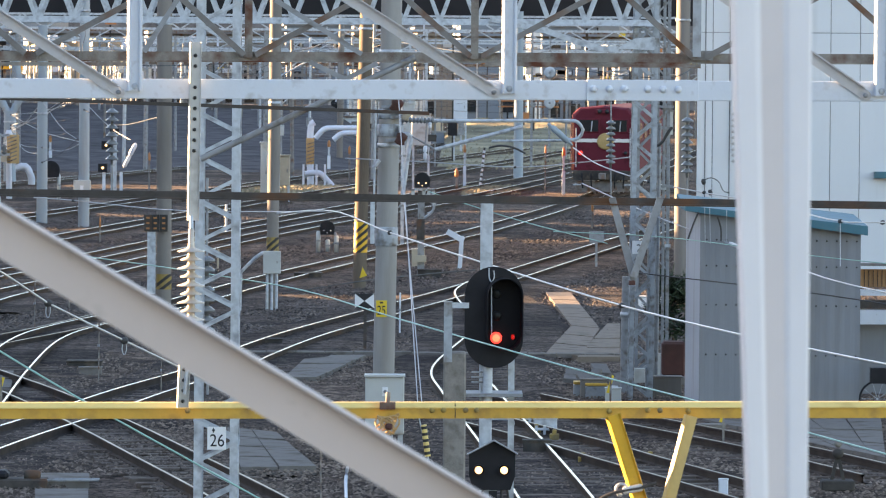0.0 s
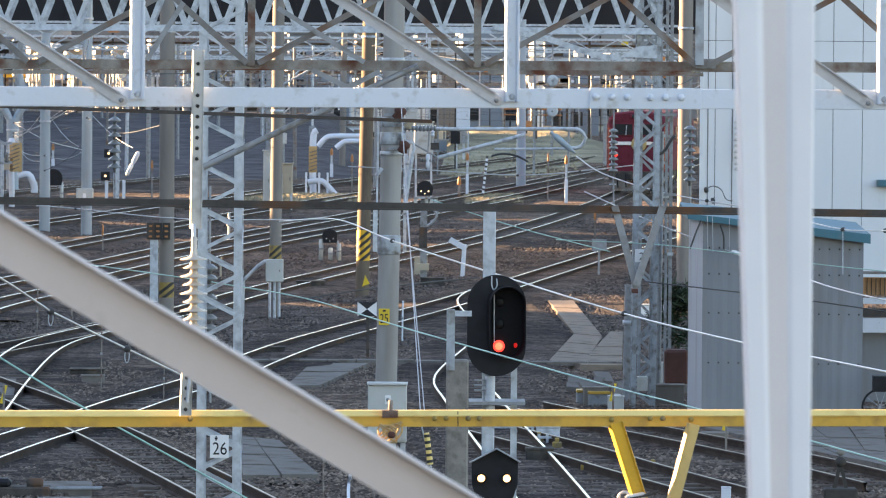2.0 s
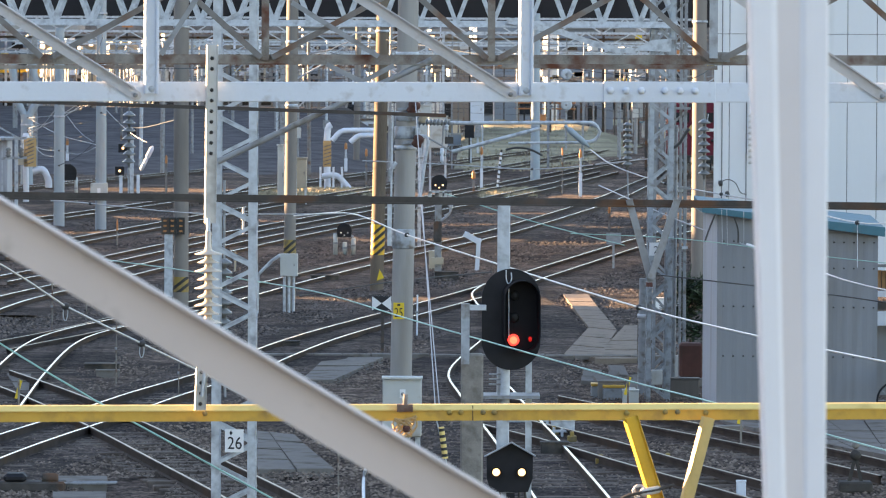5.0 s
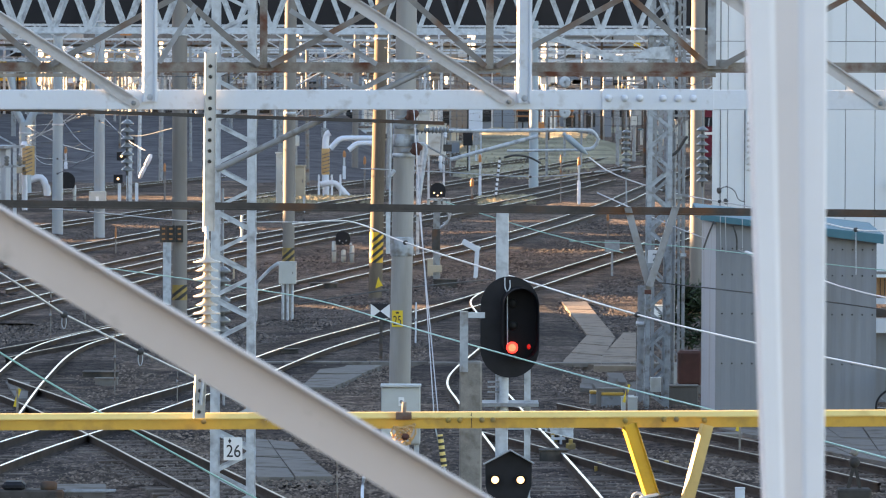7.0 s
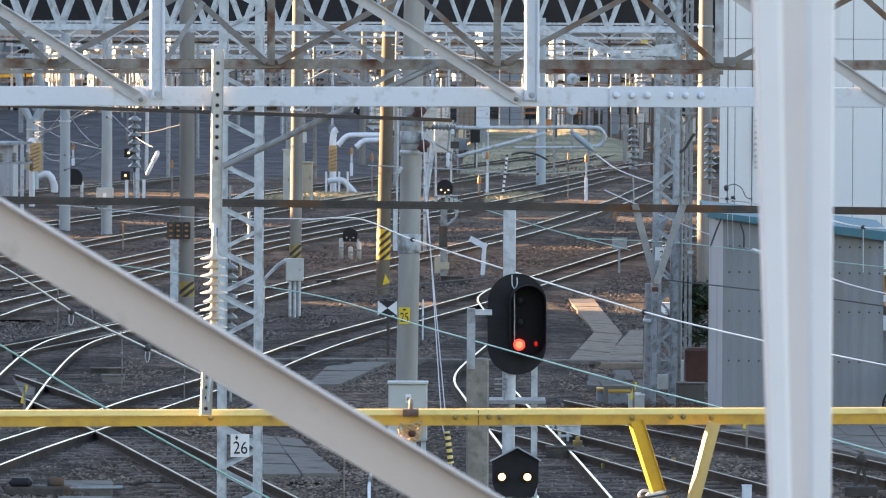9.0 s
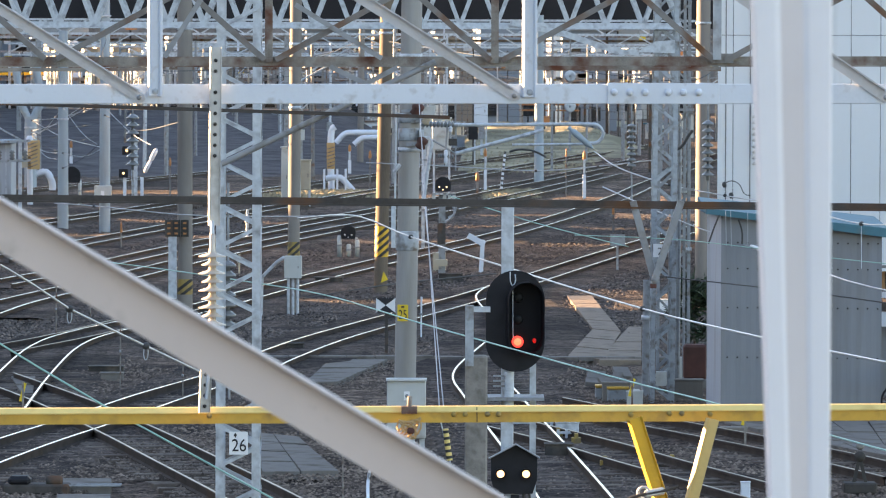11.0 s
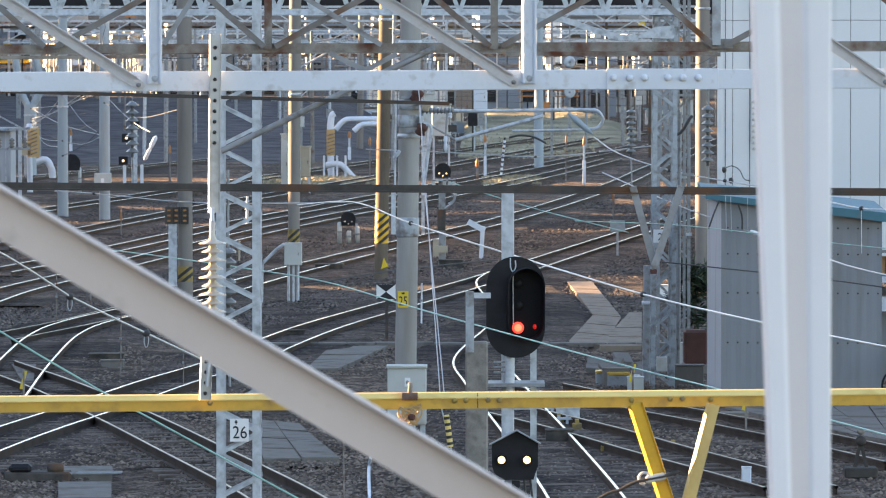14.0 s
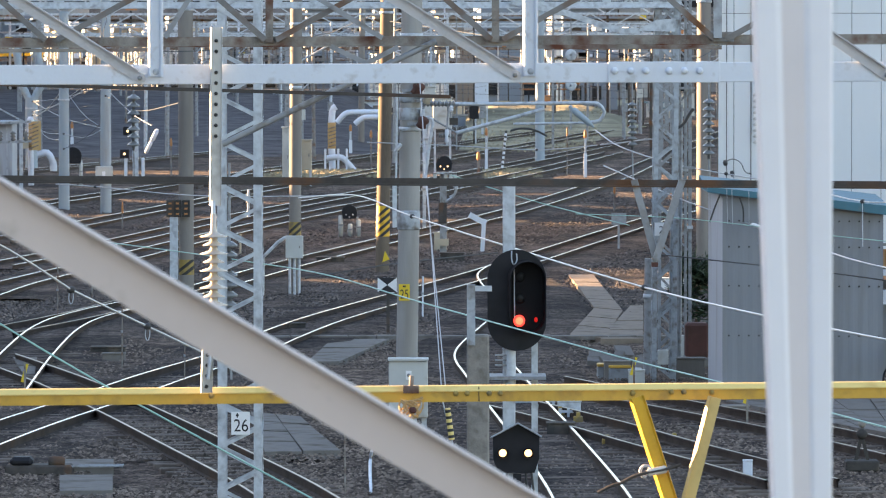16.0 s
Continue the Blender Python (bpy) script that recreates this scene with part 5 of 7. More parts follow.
def shed():
    th = thing("equipment_shed", "grey corrugated steel shed with a teal roof edge", "shed")
    Y = 92.0
    x0, x1 = 4.674, 7.593
    zl, zr = 3.672, 3.302
    s = Shape()
    n = int((x1 - x0) / 0.09)
    pts = []
    for i in range(n + 1):
        x = x0 + (x1 - x0) * i / n
        y = Y + (0.005 if i % 2 else 0.0)
        zt = zl + (zr - zl) * i / n
        pts += [(x, y, -0.1), (x, y, zt)]
    s.add(pts, [(2 * i, 2 * i + 2, 2 * i + 3, 2 * i + 1) for i in range(n)])
    s.done("front_wall", shed_mat, th)
    xl = 4.541
    # side wall takes a paler grey than the front wall
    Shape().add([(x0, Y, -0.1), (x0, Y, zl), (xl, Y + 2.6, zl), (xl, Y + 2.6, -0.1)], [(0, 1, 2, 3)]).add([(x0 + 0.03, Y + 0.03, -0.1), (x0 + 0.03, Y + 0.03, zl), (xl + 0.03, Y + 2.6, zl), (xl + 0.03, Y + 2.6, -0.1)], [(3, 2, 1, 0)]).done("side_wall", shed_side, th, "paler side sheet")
    Shape().box((x1 - 0.02, Y + 1.3, zr / 2), (0.05, 2.55, zr)).done("end_wall", shed_mat, th)
    xr0, xr1 = 4.387, 7.707
    zt0, zt1 = 3.781, 3.425
    s = Shape()
    s.add([(xr0, Y - 0.2, zt0), (xr1, Y - 0.2, zt1), (xr1, Y - 0.2, zt1 - 0.17), (xr0, Y - 0.2, zt0 - 0.10),
           (xr0, Y + 3.2, zt0 + 0.12), (xr1, Y + 3.2, zt1 + 0.12), (xr1, Y + 3.2, zt1 - 0.17), (xr0, Y + 3.2, zt0 - 0.1)],
          [(0, 1, 2, 3), (0, 4, 5, 1), (3, 2, 6, 7), (4, 7, 6, 5), (1, 5, 6, 2), (0, 3, 7, 4)])
    s.done("roof", teal, th, "teal painted roof edge")
    bolt = None
    for row in (3.158, 2.685, 1.975, 1.069):
        x = x0 + 0.12
        while x < x1 - 0.05:
            if bolt is None:
                bolt = Shape().lathe([(0.018, 0), (0.012, 0.02)], (0, 0, 0), (0, -1, 0), 6).done("bolt", stripe_black, th)
                ob = bolt
            else:
                ob = new("bolt", bolt.data)
                ob.parent = th
            ob.location = (x, Y - 0.006, row - 0.006 * (x - x0))
            x += 0.182
    hall = thing("white_hall", "tall white clad industrial hall", "building")
    Y2 = 155.0
    x0, z0 = 7.856, 0.0
    Shape().box((x0 + 15, Y2 + 12.2, 7.5), (30, 24, 15)).done("core", seam, hall)
    pw = 0.899
    for i in range(14):
        for z0, z1 in ((0, 7.27), (7.285, 15)):
            xa = x0 + (i - 0.60) * pw
            xb = xa + pw
            xa = max(xa, x0 - 0.03)
            Shape().box(((xa + xb) / 2, Y2 + 0.13, (z0 + z1) / 2), (xb - xa - 0.018, 0.1, z1 - z0)).done("panel", panel_white, hall, bevel=0.006)
    Shape().box((x0 - 0.06, Y2 + 10, 7.5), (0.1, 20, 15)).done("side_cladding", panel_white, hall)
    Shape().tube([(x0 + 0.97, Y2 + 0.02, 3.6), (x0 + 0.97, Y2 + 0.02, 15)], 0.05, 8).done("downpipe", panel_white, hall)
    for px in (0.138, 0.882):
        Shape().box((x0 + px, Y2 + 0.078, 7.5), (0.03, 0.02, 14.9)).done("joint_strip", seam, hall)
    c = Vector((x0, Y2, 0))
    hall.matrix_basis = Matrix.Translation(c) @ pose(0, 0, 0, 0, 0, -3.4) @ Matrix.Translation(-c)
    lad = thing("wall_insulators", "row of small ribbed insulators on a wall", "insulator")
    for k in range(9):
        Shape().lathe([(0.02, 0), (0.09, 0.03), (0.02, 0.1)], (8.871, Y2 - 0.15, 4.74 - k * 0.18), n=10).done("rib", cabinet, lad)
    wd = thing("goods_stack", "boarded window and white sheets beside the shed", "stack")
    Shape().box((8.302, 97.6, 2.236), (1.0, 0.1, 0.346)).done("board_panel", wood, wd, "warm lit timber boards")
    for k in range(9):
        Shape().box((8.043 + 0.085 * k, 97.53, 2.236), (0.012, 0.02, 0.325)).done("gap", stripe_black, wd)
    for zc, hh, mt in ((2.507, 0.05, old_steel), (1.964, 0.11, white_paint), (1.498, 0.28, white_paint), (1.737, 0.16, dark_bar)):
        Shape().box((8.358, 97.45, zc), (1.0, 0.3, hh)).done("sheet", mt, wd)
    Shape().box((8.374, 97.7, 1.368 / 2), (1.1, 0.1, 1.368)).done("low_wall", shed_mat, wd)
    bk = thing("handcart", "parked handcart with thin spoked wheel by the shed wall", "cart")
    c = Vector((7.841, 91.0, 0.34))
    Shape().tube([c + Vector((0.32 * math.cos(i * 0.2618), 0, 0.32 * math.sin(i * 0.2618))) for i in range(25)], 0.02, 6).done("tyre", black, bk)
    s = Shape()
    for i in range(10):
        s.tube([c, c + Vector((0.31 * math.cos(i * 0.628), 0, 0.31 * math.sin(i * 0.628)))], 0.004, 4)
    s.done("spokes", galv, bk)
    Shape().box(c + Vector((0.1, 0.1, 0.42)), (0.45, 0.3, 0.28)).done("basket", black, bk)
    tank = thing("rusty_tank", "rust red steel tank on a concrete block", "tank")
    Shape().box((4.575, 100, 0.513), (0.469, 0.5, 0.692)).done("body", rust_tank, tank, bevel=0.05)
    Shape().box((4.58, 100, 0.177 / 2), (0.55, 0.6, 0.177)).done("base", concrete, tank, bevel=0.02)


shed()


def shrub():
    th = thing("shrub", "small dark evergreen shrub beside the shed", "shrub")
    x, y = 4.789, 105.689
    rnd = random.Random(3)
    Shape().tube([(x, y, 0), (x + 0.05, y, 0.8), (x, y, 1.4)], 0.04, 8, r2=0.02).done("trunk", bark, th)
    s = Shape()
    tufts = [(rnd.uniform(-0.42, 0.34), rnd.uniform(-0.2, 0.2), rnd.uniform(0.7, 1.85), rnd.uniform(0.12, 0.24)) for k in range(19)]
    for i in range(1500):
        tx, ty, tz, tr = tufts[i % 19]
        p = Vector((x + tx, y + ty, tz)) + Vector((rnd.gauss(0, 1), rnd.gauss(0, 1), rnd.gauss(0, 0.8))) * tr * 0.55
        d = Vector((rnd.uniform(-1, 1), rnd.uniform(-1, 1), rnd.uniform(-0.3, 1))).normalized() * rnd.uniform(0.14, 0.34)
        n = Vector((rnd.uniform(-1, 1), rnd.uniform(-1, 1), rnd.uniform(-1, 1))).normalized() * 0.028
        s.add([p, p + d * 0.5 + n, p + d, p + d * 0.5 - n], [(0, 1, 2, 3)])
    s.done("crown", leaf, th)


shrub()


def shed_cables():
    th = thing("shed_cable", "dark drooping cables on the shed wall", "cable")
    for pts in ([(4.617, 91.6, 3.663), (4.517, 91.6, 3.417), (4.418, 91.6, 3.129)], [(4.966, 91.6, 3.583), (5.029, 91.6, 3.369), (5.031, 91.6, 3.113)]):
        Shape().tube(spline(pts, 0.05), 0.016, 6).done("cable", wire_dark, th)
    for p, q in (((4.729, 91.6, 3.746), (4.745, 91.6, 3.111)), ((4.821, 91.6, 3.746), (4.837, 91.6, 3.091)), ((5.128, 91.6, 3.707), (5.134, 91.6, 3.073))):
        Shape().tube([p, q], 0.007, 5).done("dropper", wire_grey, th)
    Shape().lathe([(0.02, 0), (0.035, 0.05), (0.035, 0.25), (0.02, 0.3)], (5.169, 91.5, 3.118), (0.9, 0, -0.35), 8).done("sleeve", sign_white, th)
    th = thing("hall_cable", "dark cable loop with bead insulators on the hall", "cable")
    for p in ((7.946, 154.72, 2.711), (8.157, 154.72, 2.384)):
        Shape().lathe([(0.03, -0.07), (0.09, -0.04), (0.09, 0.04), (0.03, 0.07)], p, (1, 0, 0.2), 10).done("bead", wire_dark, th)
    Shape().tube(spline([(7.946, 154.72, 2.745), (8.17, 154.72, 2.833), (8.413, 154.72, 2.714), (8.553, 154.72, 2.439), (8.761, 154.72, 2.371)], 0.08), 0.014, 6).done("loop", wire_dark, th)


shed_cables()


def yard_fittings():
    th = thing("slim_post", "slim blue-grey steel post with a slanting brace", "post")
    Shape().box((-1.40, 172.5, 1.9), (0.11, 0.11, 4.0)).done("stem", galv, th)
    Shape().bar((-1.40, 172.4, 2.2), (-1.16, 172.4, 3.9), 0.09, 0.07, up=(0, 1, 0)).done("brace", galv, th)
    for z in (1.4, 2.3, 3.1):
        Shape().box((-1.36, 172.4, z), (0.3, 0.08, 0.07)).done("step", galv_dark, th)
    th = thing("strain_insulator", "pale tilted strain insulator hanging on a wire", "insulator")
    Shape().lathe([(0.03, 0), (0.07, 0.06), (0.07, 0.45), (0.04, 0.5), (0.085, 0.56), (0.085, 0.9), (0.03, 1.0)], (-11.686, 185, 2.357), (0.45, 0, 0.9), 10).done("body", white_paint, th)
    th = thing("small_signal_mast", "short pale mast with tiny lit lamps", "signal")
    x, y = -15.315, 235.067
    Shape().box((x, y, 1.45), (0.26, 0.2, 3.0)).done("mast", galv, th)
    for z, dx, mt in ((2.3, -0.35, warm_glow), (1.25, -0.5, warm_glow), (3.0, 0.05, lens_dark)):
        h = Shape().box((x + dx, y - 0.1, z), (0.42, 0.25, 0.4)).done("lamp_box", black, th)
        Shape().lathe([(0.06, 0), (0.001, 0.03)], (x + dx, y - 0.23, z), (0, -1, 0), 10).done("lamp", mt, h)
    for dx in (-0.45, 0.35):
        Shape().box((x + dx, y - 0.05, 0.5), (0.14, 0.14, 1.1)).done("white_leg", white_paint, th)
    th = thing("bent_hose", "pale bent hose rising from the ballast", "hose")
    Shape().tube(spline([(-0.796, 196, 0.206), (-0.491, 196, 0.427), (-0.361, 196, 0.647), (-0.45, 196, 0.865), (-0.626, 196, 0.93)], 0.1), 0.05, 6).done("hose", wire_grey, th)
    th = thing("pointed_conduit", "slanting pale conduit beside the lattice mast", "conduit")
    Shape().tube([(-5.138, 128.0, -0.1), (-5.114, 128, 0.978), (-4.744, 128, 1.353), (-4.545, 128, 1.483)], 0.045, 8).done("tube", galv, th)
    th = thing("chevron_marker", "small yellow marker plate on a pole", "marker")
    Shape().plate([(-2.324, 0.266), (-2.119, 0.345), (-2.247, 0.581)], 141.35, 0.02).done("plate", sign_yellow, th)


yard_fittings()


# ---- boards, slabs, grass ----
def slabs():
    def strip(a, b, c, d, rows, cols, lab, name="walkway", mat=slab_mat):
        """Slabs in a patch with corners a, b, c, d on the ground."""
        th = thing(name, lab, "walkway", "walkways")
        a, b, c, d = (Vector((*q, 0)) for q in (a, b, c, d))
        for i in range(rows):
            for j in range(cols):
                def Q(u, v):
                    return (a * (1 - u) + b * u) * (1 - v) + (d * (1 - u) + c * u) * v
                u0, u1, v0, v1 = (j + 0.02) / cols, (j + 0.98) / cols, (i + 0.03) / rows, (i + 0.97) / rows
                zt = 0.05 + random.uniform(-0.008, 0.008)
                q = [Q(u0, v0), Q(u1, v0), Q(u1, v1), Q(u0, v1)]
                Shape().add([p + Vector((0, 0, -0.08)) for p in q] + [p + Vector((0, 0, zt)) for p in q], [(0, 1, 2, 3), (4, 5, 6, 7), (0, 1, 5, 4), (1, 2, 6, 5), (2, 3, 7, 6), (3, 0, 4, 7)]).done("slab", mat, th)
    strip((-3.179, 100.699), (-2.505, 100.774), (-1.609, 108.547), (-2.879, 108.396), 5, 1, "grey concrete crossing boards between the rails")
    strip((-3.128, 78.488), (-1.928, 78.592), (-2.801, 85.859), (-3.718, 87.086), 4, 2, "large grey concrete slabs beside the track")
    strip((2.238, 109.84), (2.999, 108.476), (3.738, 119.897), (3.07, 121.073), 3, 1, "pale concrete walkway slabs", mat=walk_mat)
    strip((3.07, 121.073), (3.738, 119.897), (3.51, 138.679), (2.81, 138.574), 4, 1, "pale concrete walkway slabs", mat=walk_mat)
    strip((2.872, 108.256), (3.819, 108.368), (4.312, 122.529), (3.995, 122.487), 4, 1, "timber crossing boards over a drain", mat=walk_mat)
    strip((-6.076, 75.324), (-5.238, 75.394), (-5.359, 77.126), (-6.216, 77.053), 1, 1, "low concrete trough lids")
    strip((-5.77, 71.546), (-4.99, 71.608), (-5.186, 74.409), (-5.996, 74.343), 1, 1, "low concrete trough lids")
    strip((-8.485, 97.025), (-8.27, 97.048), (-8.658, 102.264), (-9.167, 102.206), 2, 1, "low concrete trough lids")
    strip((6.198, 84.168), (7.151, 81.28), (7.853, 90.265), (4.607, 89.947), 3, 5, "grey paved apron before the shed")
    th = thing("trough_cover", "low concrete cable trough across the ballast", "trough")
    lid = None
    for k in range(14):
        ob = lid = Shape().box((0, 0, 0), (0.61, 0.35, 0.1)).done("lid", slab_mat, th, bevel=0.01) if lid is None else lid
        if k:
            ob = new("lid", lid.data)
            ob.parent = th
        ob.matrix_basis = pose(-4.1 + 0.6255 * k, 109.15 + random.uniform(-0.02, 0.02), 0.035 + random.uniform(-0.01, 0.01), 0, 0, random.uniform(-1.5, 1.5))


slabs()


def turf_width(y):
    return y * (0.0255 + 0.009 * math.sin((y - 330) / 27.0) + 0.005 * noise.noise((0.3, y * 0.14, 4)))


def turf_height(x, y):
    """The turf lies level at first, then swells into a low bank and falls away behind it."""
    u = (x - 0.004 * y + 1.6) / turf_width(y)
    k = max(0.0, min(1.0, (y - 352) / 56, (434 - y) / 24, u * 6, (1 - u) * 4))
    return 0.015 + 1.55 * k * k * (3 - 2 * k) + (0.05 + 0.22 * k) * noise.noise((x * 0.5, y * 0.15, 2)) + 0.08 * k * noise.noise((x * 1.9, y * 0.5, 5))


def grass():
    s = Shape()
    rnd = random.Random(8)
    patches = (((0.001, 294.289), (7.45, 296.681), (12.454, 440.0), (-0.303, 440.0), 2600), ((0.9, 239.0), (3.6, 240.0), (3.8, 256.0), (1.0, 255.0), 1500),
               ((-9.6, 240.0), (-3.8, 240.0), (-4.0, 254.0), (-10.1, 254.0), 2600))
    for a, b, c, d, n in patches:
        a, b, c, d = (Vector((*q, 0)) for q in (a, b, c, d))
        for i in range(n):
            u, v = rnd.random(), rnd.random()
            p = (a * (1 - u) + b * u) * (1 - v) + (d * (1 - u) + c * u) * v
            w, h = rnd.uniform(0.05, 0.16), rnd.uniform(0.04, 0.13)
            p.z = max(0.0, turf_height(p.x, p.y) - 0.02) if p.y > 352 else 0.0
            k = rnd.uniform(-0.2, 0.2)
            a1 = rnd.uniform(0, 3.1416)
            e = Vector((math.cos(a1), math.sin(a1), 0))
            s.add([p - e * w + Vector((0, 0, -0.1)), p + e * w + Vector((0, 0, -0.1)), p + e * (w * 0.3 + k) + Vector((0, 0.1, h)), p + e * (k - w * 0.4) + Vector((0, 0.1, h * 0.8))], [(0, 1, 2, 3)])
    rows, cols = 88, 24
    field = Shape()
    pts = []
    for j in range(rows + 1):
        y = 300 + (560 - 300) * j / rows
        for i in range(cols + 1):
            x = 0.004 * y - 1.6 + turf_width(y) * i / cols
            pts.append((x, y, turf_height(x, y)))
    field.add(pts, [(j * (cols + 1) + i, j * (cols + 1) + i + 1, (j + 1) * (cols + 1) + i + 1, (j + 1) * (cols + 1) + i) for j in range(rows) for i in range(cols)], True)
    tagged(field.done("grass_field", turf), "khaki winter turf between the far tracks", "grass", kind="structure")
    tagged(s.done("dry_grass", dry_grass), "pale dry winter grass between the tracks", "grass", kind="stuff")


grass()


def gravel(seed, n, y0, y1, r0, r1, mat, label):
    """Loose ballast stones over a stretch of the yard."""
    rng = np.random.RandomState(seed)
    y = y0 + (y1 - y0) * rng.rand(n) ** 1.3
    x = (rng.rand(n) - 0.5) * 2 * (0.092 * y)
    keep = np.array([noise.noise((a * 0.5, b * 0.2, 3.0)) > -0.25 for a, b in zip(x, y)])
    x, y = x[keep], y[keep]
    n = len(x)
    r = r0 + r1 * rng.rand(n) ** 2
    octa = np.array([(1, 0, 0), (-0.9, 0.1, 0.1), (0.1, 1, 0), (0, -1, 0.1), (0.1, 0.1, 0.9), (0, 0, -0.8)])
    tri = np.array([(0, 2, 4), (2, 1, 4), (1, 3, 4), (3, 0, 4)])
    jit = octa[None] * (0.7 + 0.6 * rng.rand(n, 6, 1))
    a = rng.rand(n) * 6.283
    ca, sa = np.cos(a)[:, None], np.sin(a)[:, None]
    v = np.stack((jit[..., 0] * ca - jit[..., 1] * sa, jit[..., 0] * sa + jit[..., 1] * ca, jit[..., 2] * 0.8), -1) * r[:, None, None]
    v += np.stack((x, y, np.full(n, -0.005)), -1)[:, None, :]
    f = (tri[None] + 6 * np.arange(n)[:, None, None]).reshape(-1, 3)
    me = bpy.data.meshes.new("gravel")
    me.from_pydata(v.reshape(-1, 3).tolist(), [], f.tolist())
    me.materials.append(mat)
    tagged(new("gravel", me), label, "gravel", kind="stuff")


gravel(4, 90000, 68, 128, 0.018, 0.034, stone, "loose brown ballast stones over the yard")
gravel(9, 80000, 116, 215, 0.025, 0.045, dark_stone, "loose dark ballast stones farther off")


def yard_clutter():
    rnd = random.Random(14)
    th = thing("point_lever", "dark weighted point lever on a stand", "lever")
    x, y = 5.922, 75.516
    z = 0.616
    Shape().box((x, y, 0.08), (0.5, 0.4, 0.16)).done("base", under, th, bevel=0.02)
    Shape().bar((x - 0.1, y, 0.1), (x, y, 0.55), 0.04, 0.05).bar((x + 0.1, y, 0.1), (x, y, 0.55), 0.04, 0.05).done("stand", under, th)
    Shape().lathe([(0.03, -0.08), (0.07, -0.05), (0.09, 0), (0.07, 0.04), (0.03, 0.07)], (x, y, 0.55), n=12).done("weight", under, th)
    Shape().lathe([(0.02, 0), (0.06, 0.03), (0.06, 0.08), (0.02, 0.11)], (x, y, 0.64), n=10).done("knob", rusty, th)
    for px, py, w, h, mat, lab in ((2.892, 96.588, 0.5, 0.3, concrete, "small concrete trackside box"), (3.207, 94.706, 0.3, 0.25, cabinet, "small pale trackside box"),
                               (1.555, 82.535, 0.45, 0.18, under, "dark point machine box beside the track"), (1.79, 87.345, 0.4, 0.2, galv, "small grey trackside box"), (-7.101, 102.07, 0.45, 0.12, slab_mat, "short pile of grey boards"),
                               (-7.4, 104.674, 0.7, 0.1, under, "dark point machine box beside the track"), (-3.824, 113.012, 0.5, 0.12, under, "dark point machine box beside the track"),
                               (4.302, 96.736, 0.55, 0.35, concrete, "small concrete trackside box"), (4.373, 102.256, 0.35, 0.45, cabinet, "small pale trackside box"), (4.664, 87.22, 0.45, 0.12, concrete, "small concrete trackside box"),
                               (1.033, 89.598, 0.3, 0.14, galv, "small grey trackside box"), (-3.922, 147.147, 0.8, 0.15, under, "dark point machine box beside the track"), (-0.393, 148.87, 0.7, 0.2, under, "dark point machine box beside the track"),
                               (-6.196, 125.131, 0.5, 0.2, under, "dark point machine box beside the track"), (-0.768, 156.976, 0.4, 0.5, tan_cab, "small beige trackside box"), (4.143, 74.2, 0.14, 0.25, white_paint, "small white capped trackside box")):
        th = thing("trackside_box", lab, "box", "trackside boxes")
        b = Shape().box((px, py, h / 2 - 0.03), (w, w * 0.7, h + 0.06)).done("housing", mat, th, bevel=0.015)
        Shape().box((px, py, h + 0.012), (w * 1.06, w * 0.76, 0.024)).done("lid", mat, th)
    for px, py in ((4.684, 84.029), (-7.799, 89.434), (3.04, 91.223)):
        th = thing("yellow_stake", "thin stake with a yellow tip in the ballast", "marker", "yellow stakes")
        Shape().box((px, py, 0.35), (0.035, 0.035, 0.8)).done("stake", rusty, th)
        Shape().bar((px - 0.05, py, 0.4), (px + 0.04, py, 0.72), 0.03, 0.05).done("tip", sign_yellow, th)
    th = thing("brown_rod", "thin brown steel rod standing in the ballast", "rod")
    x, y = -1.7, 71.416
    Shape().tube([(x, y, -0.05), (x - 0.01, y, 0.913)], 0.012, 6).done("rod", rusty, th)
    th = thing("white_stake", "white bent stake beside the diagonal tube", "marker")
    Shape().tube(spline([(-1.35, 71.894, 0.0), (-1.438, 76, 0.061), (-1.405, 76, 0.299)], 0.08), 0.025, 6).done("stake", white_paint, th)


yard_clutter()


# ---- overhead wires ----
def wire(pts, mat, r=0.010, name="overhead_wire", label="thin overhead wire", droppers=(), loops=False):
    th = thing(name, label, "wire", "overhead wires")
    Shape().tube(spline(pts, 0.8), r, 6).done("strand", mat, th)
    for p in droppers:
        p = Vector(p)
        Shape().lathe([(0.015, -0.04), (0.035, -0.02), (0.035, 0.02), (0.015, 0.04)], p, (1, 0, 0.3), 8).done("clamp", wire_dark, th)
        if loops:
            Shape().tube(spline([p + Vector((-0.018, 0, -0.03)), p + Vector((-0.022, 0, -0.10)), p + Vector((0, 0, -0.15)), p + Vector((0.022, 0, -0.10)), p + Vector((0.025, 0, -0.03))], 0.02), 0.006, 5).done("loop", wire_grey, th)
    return th


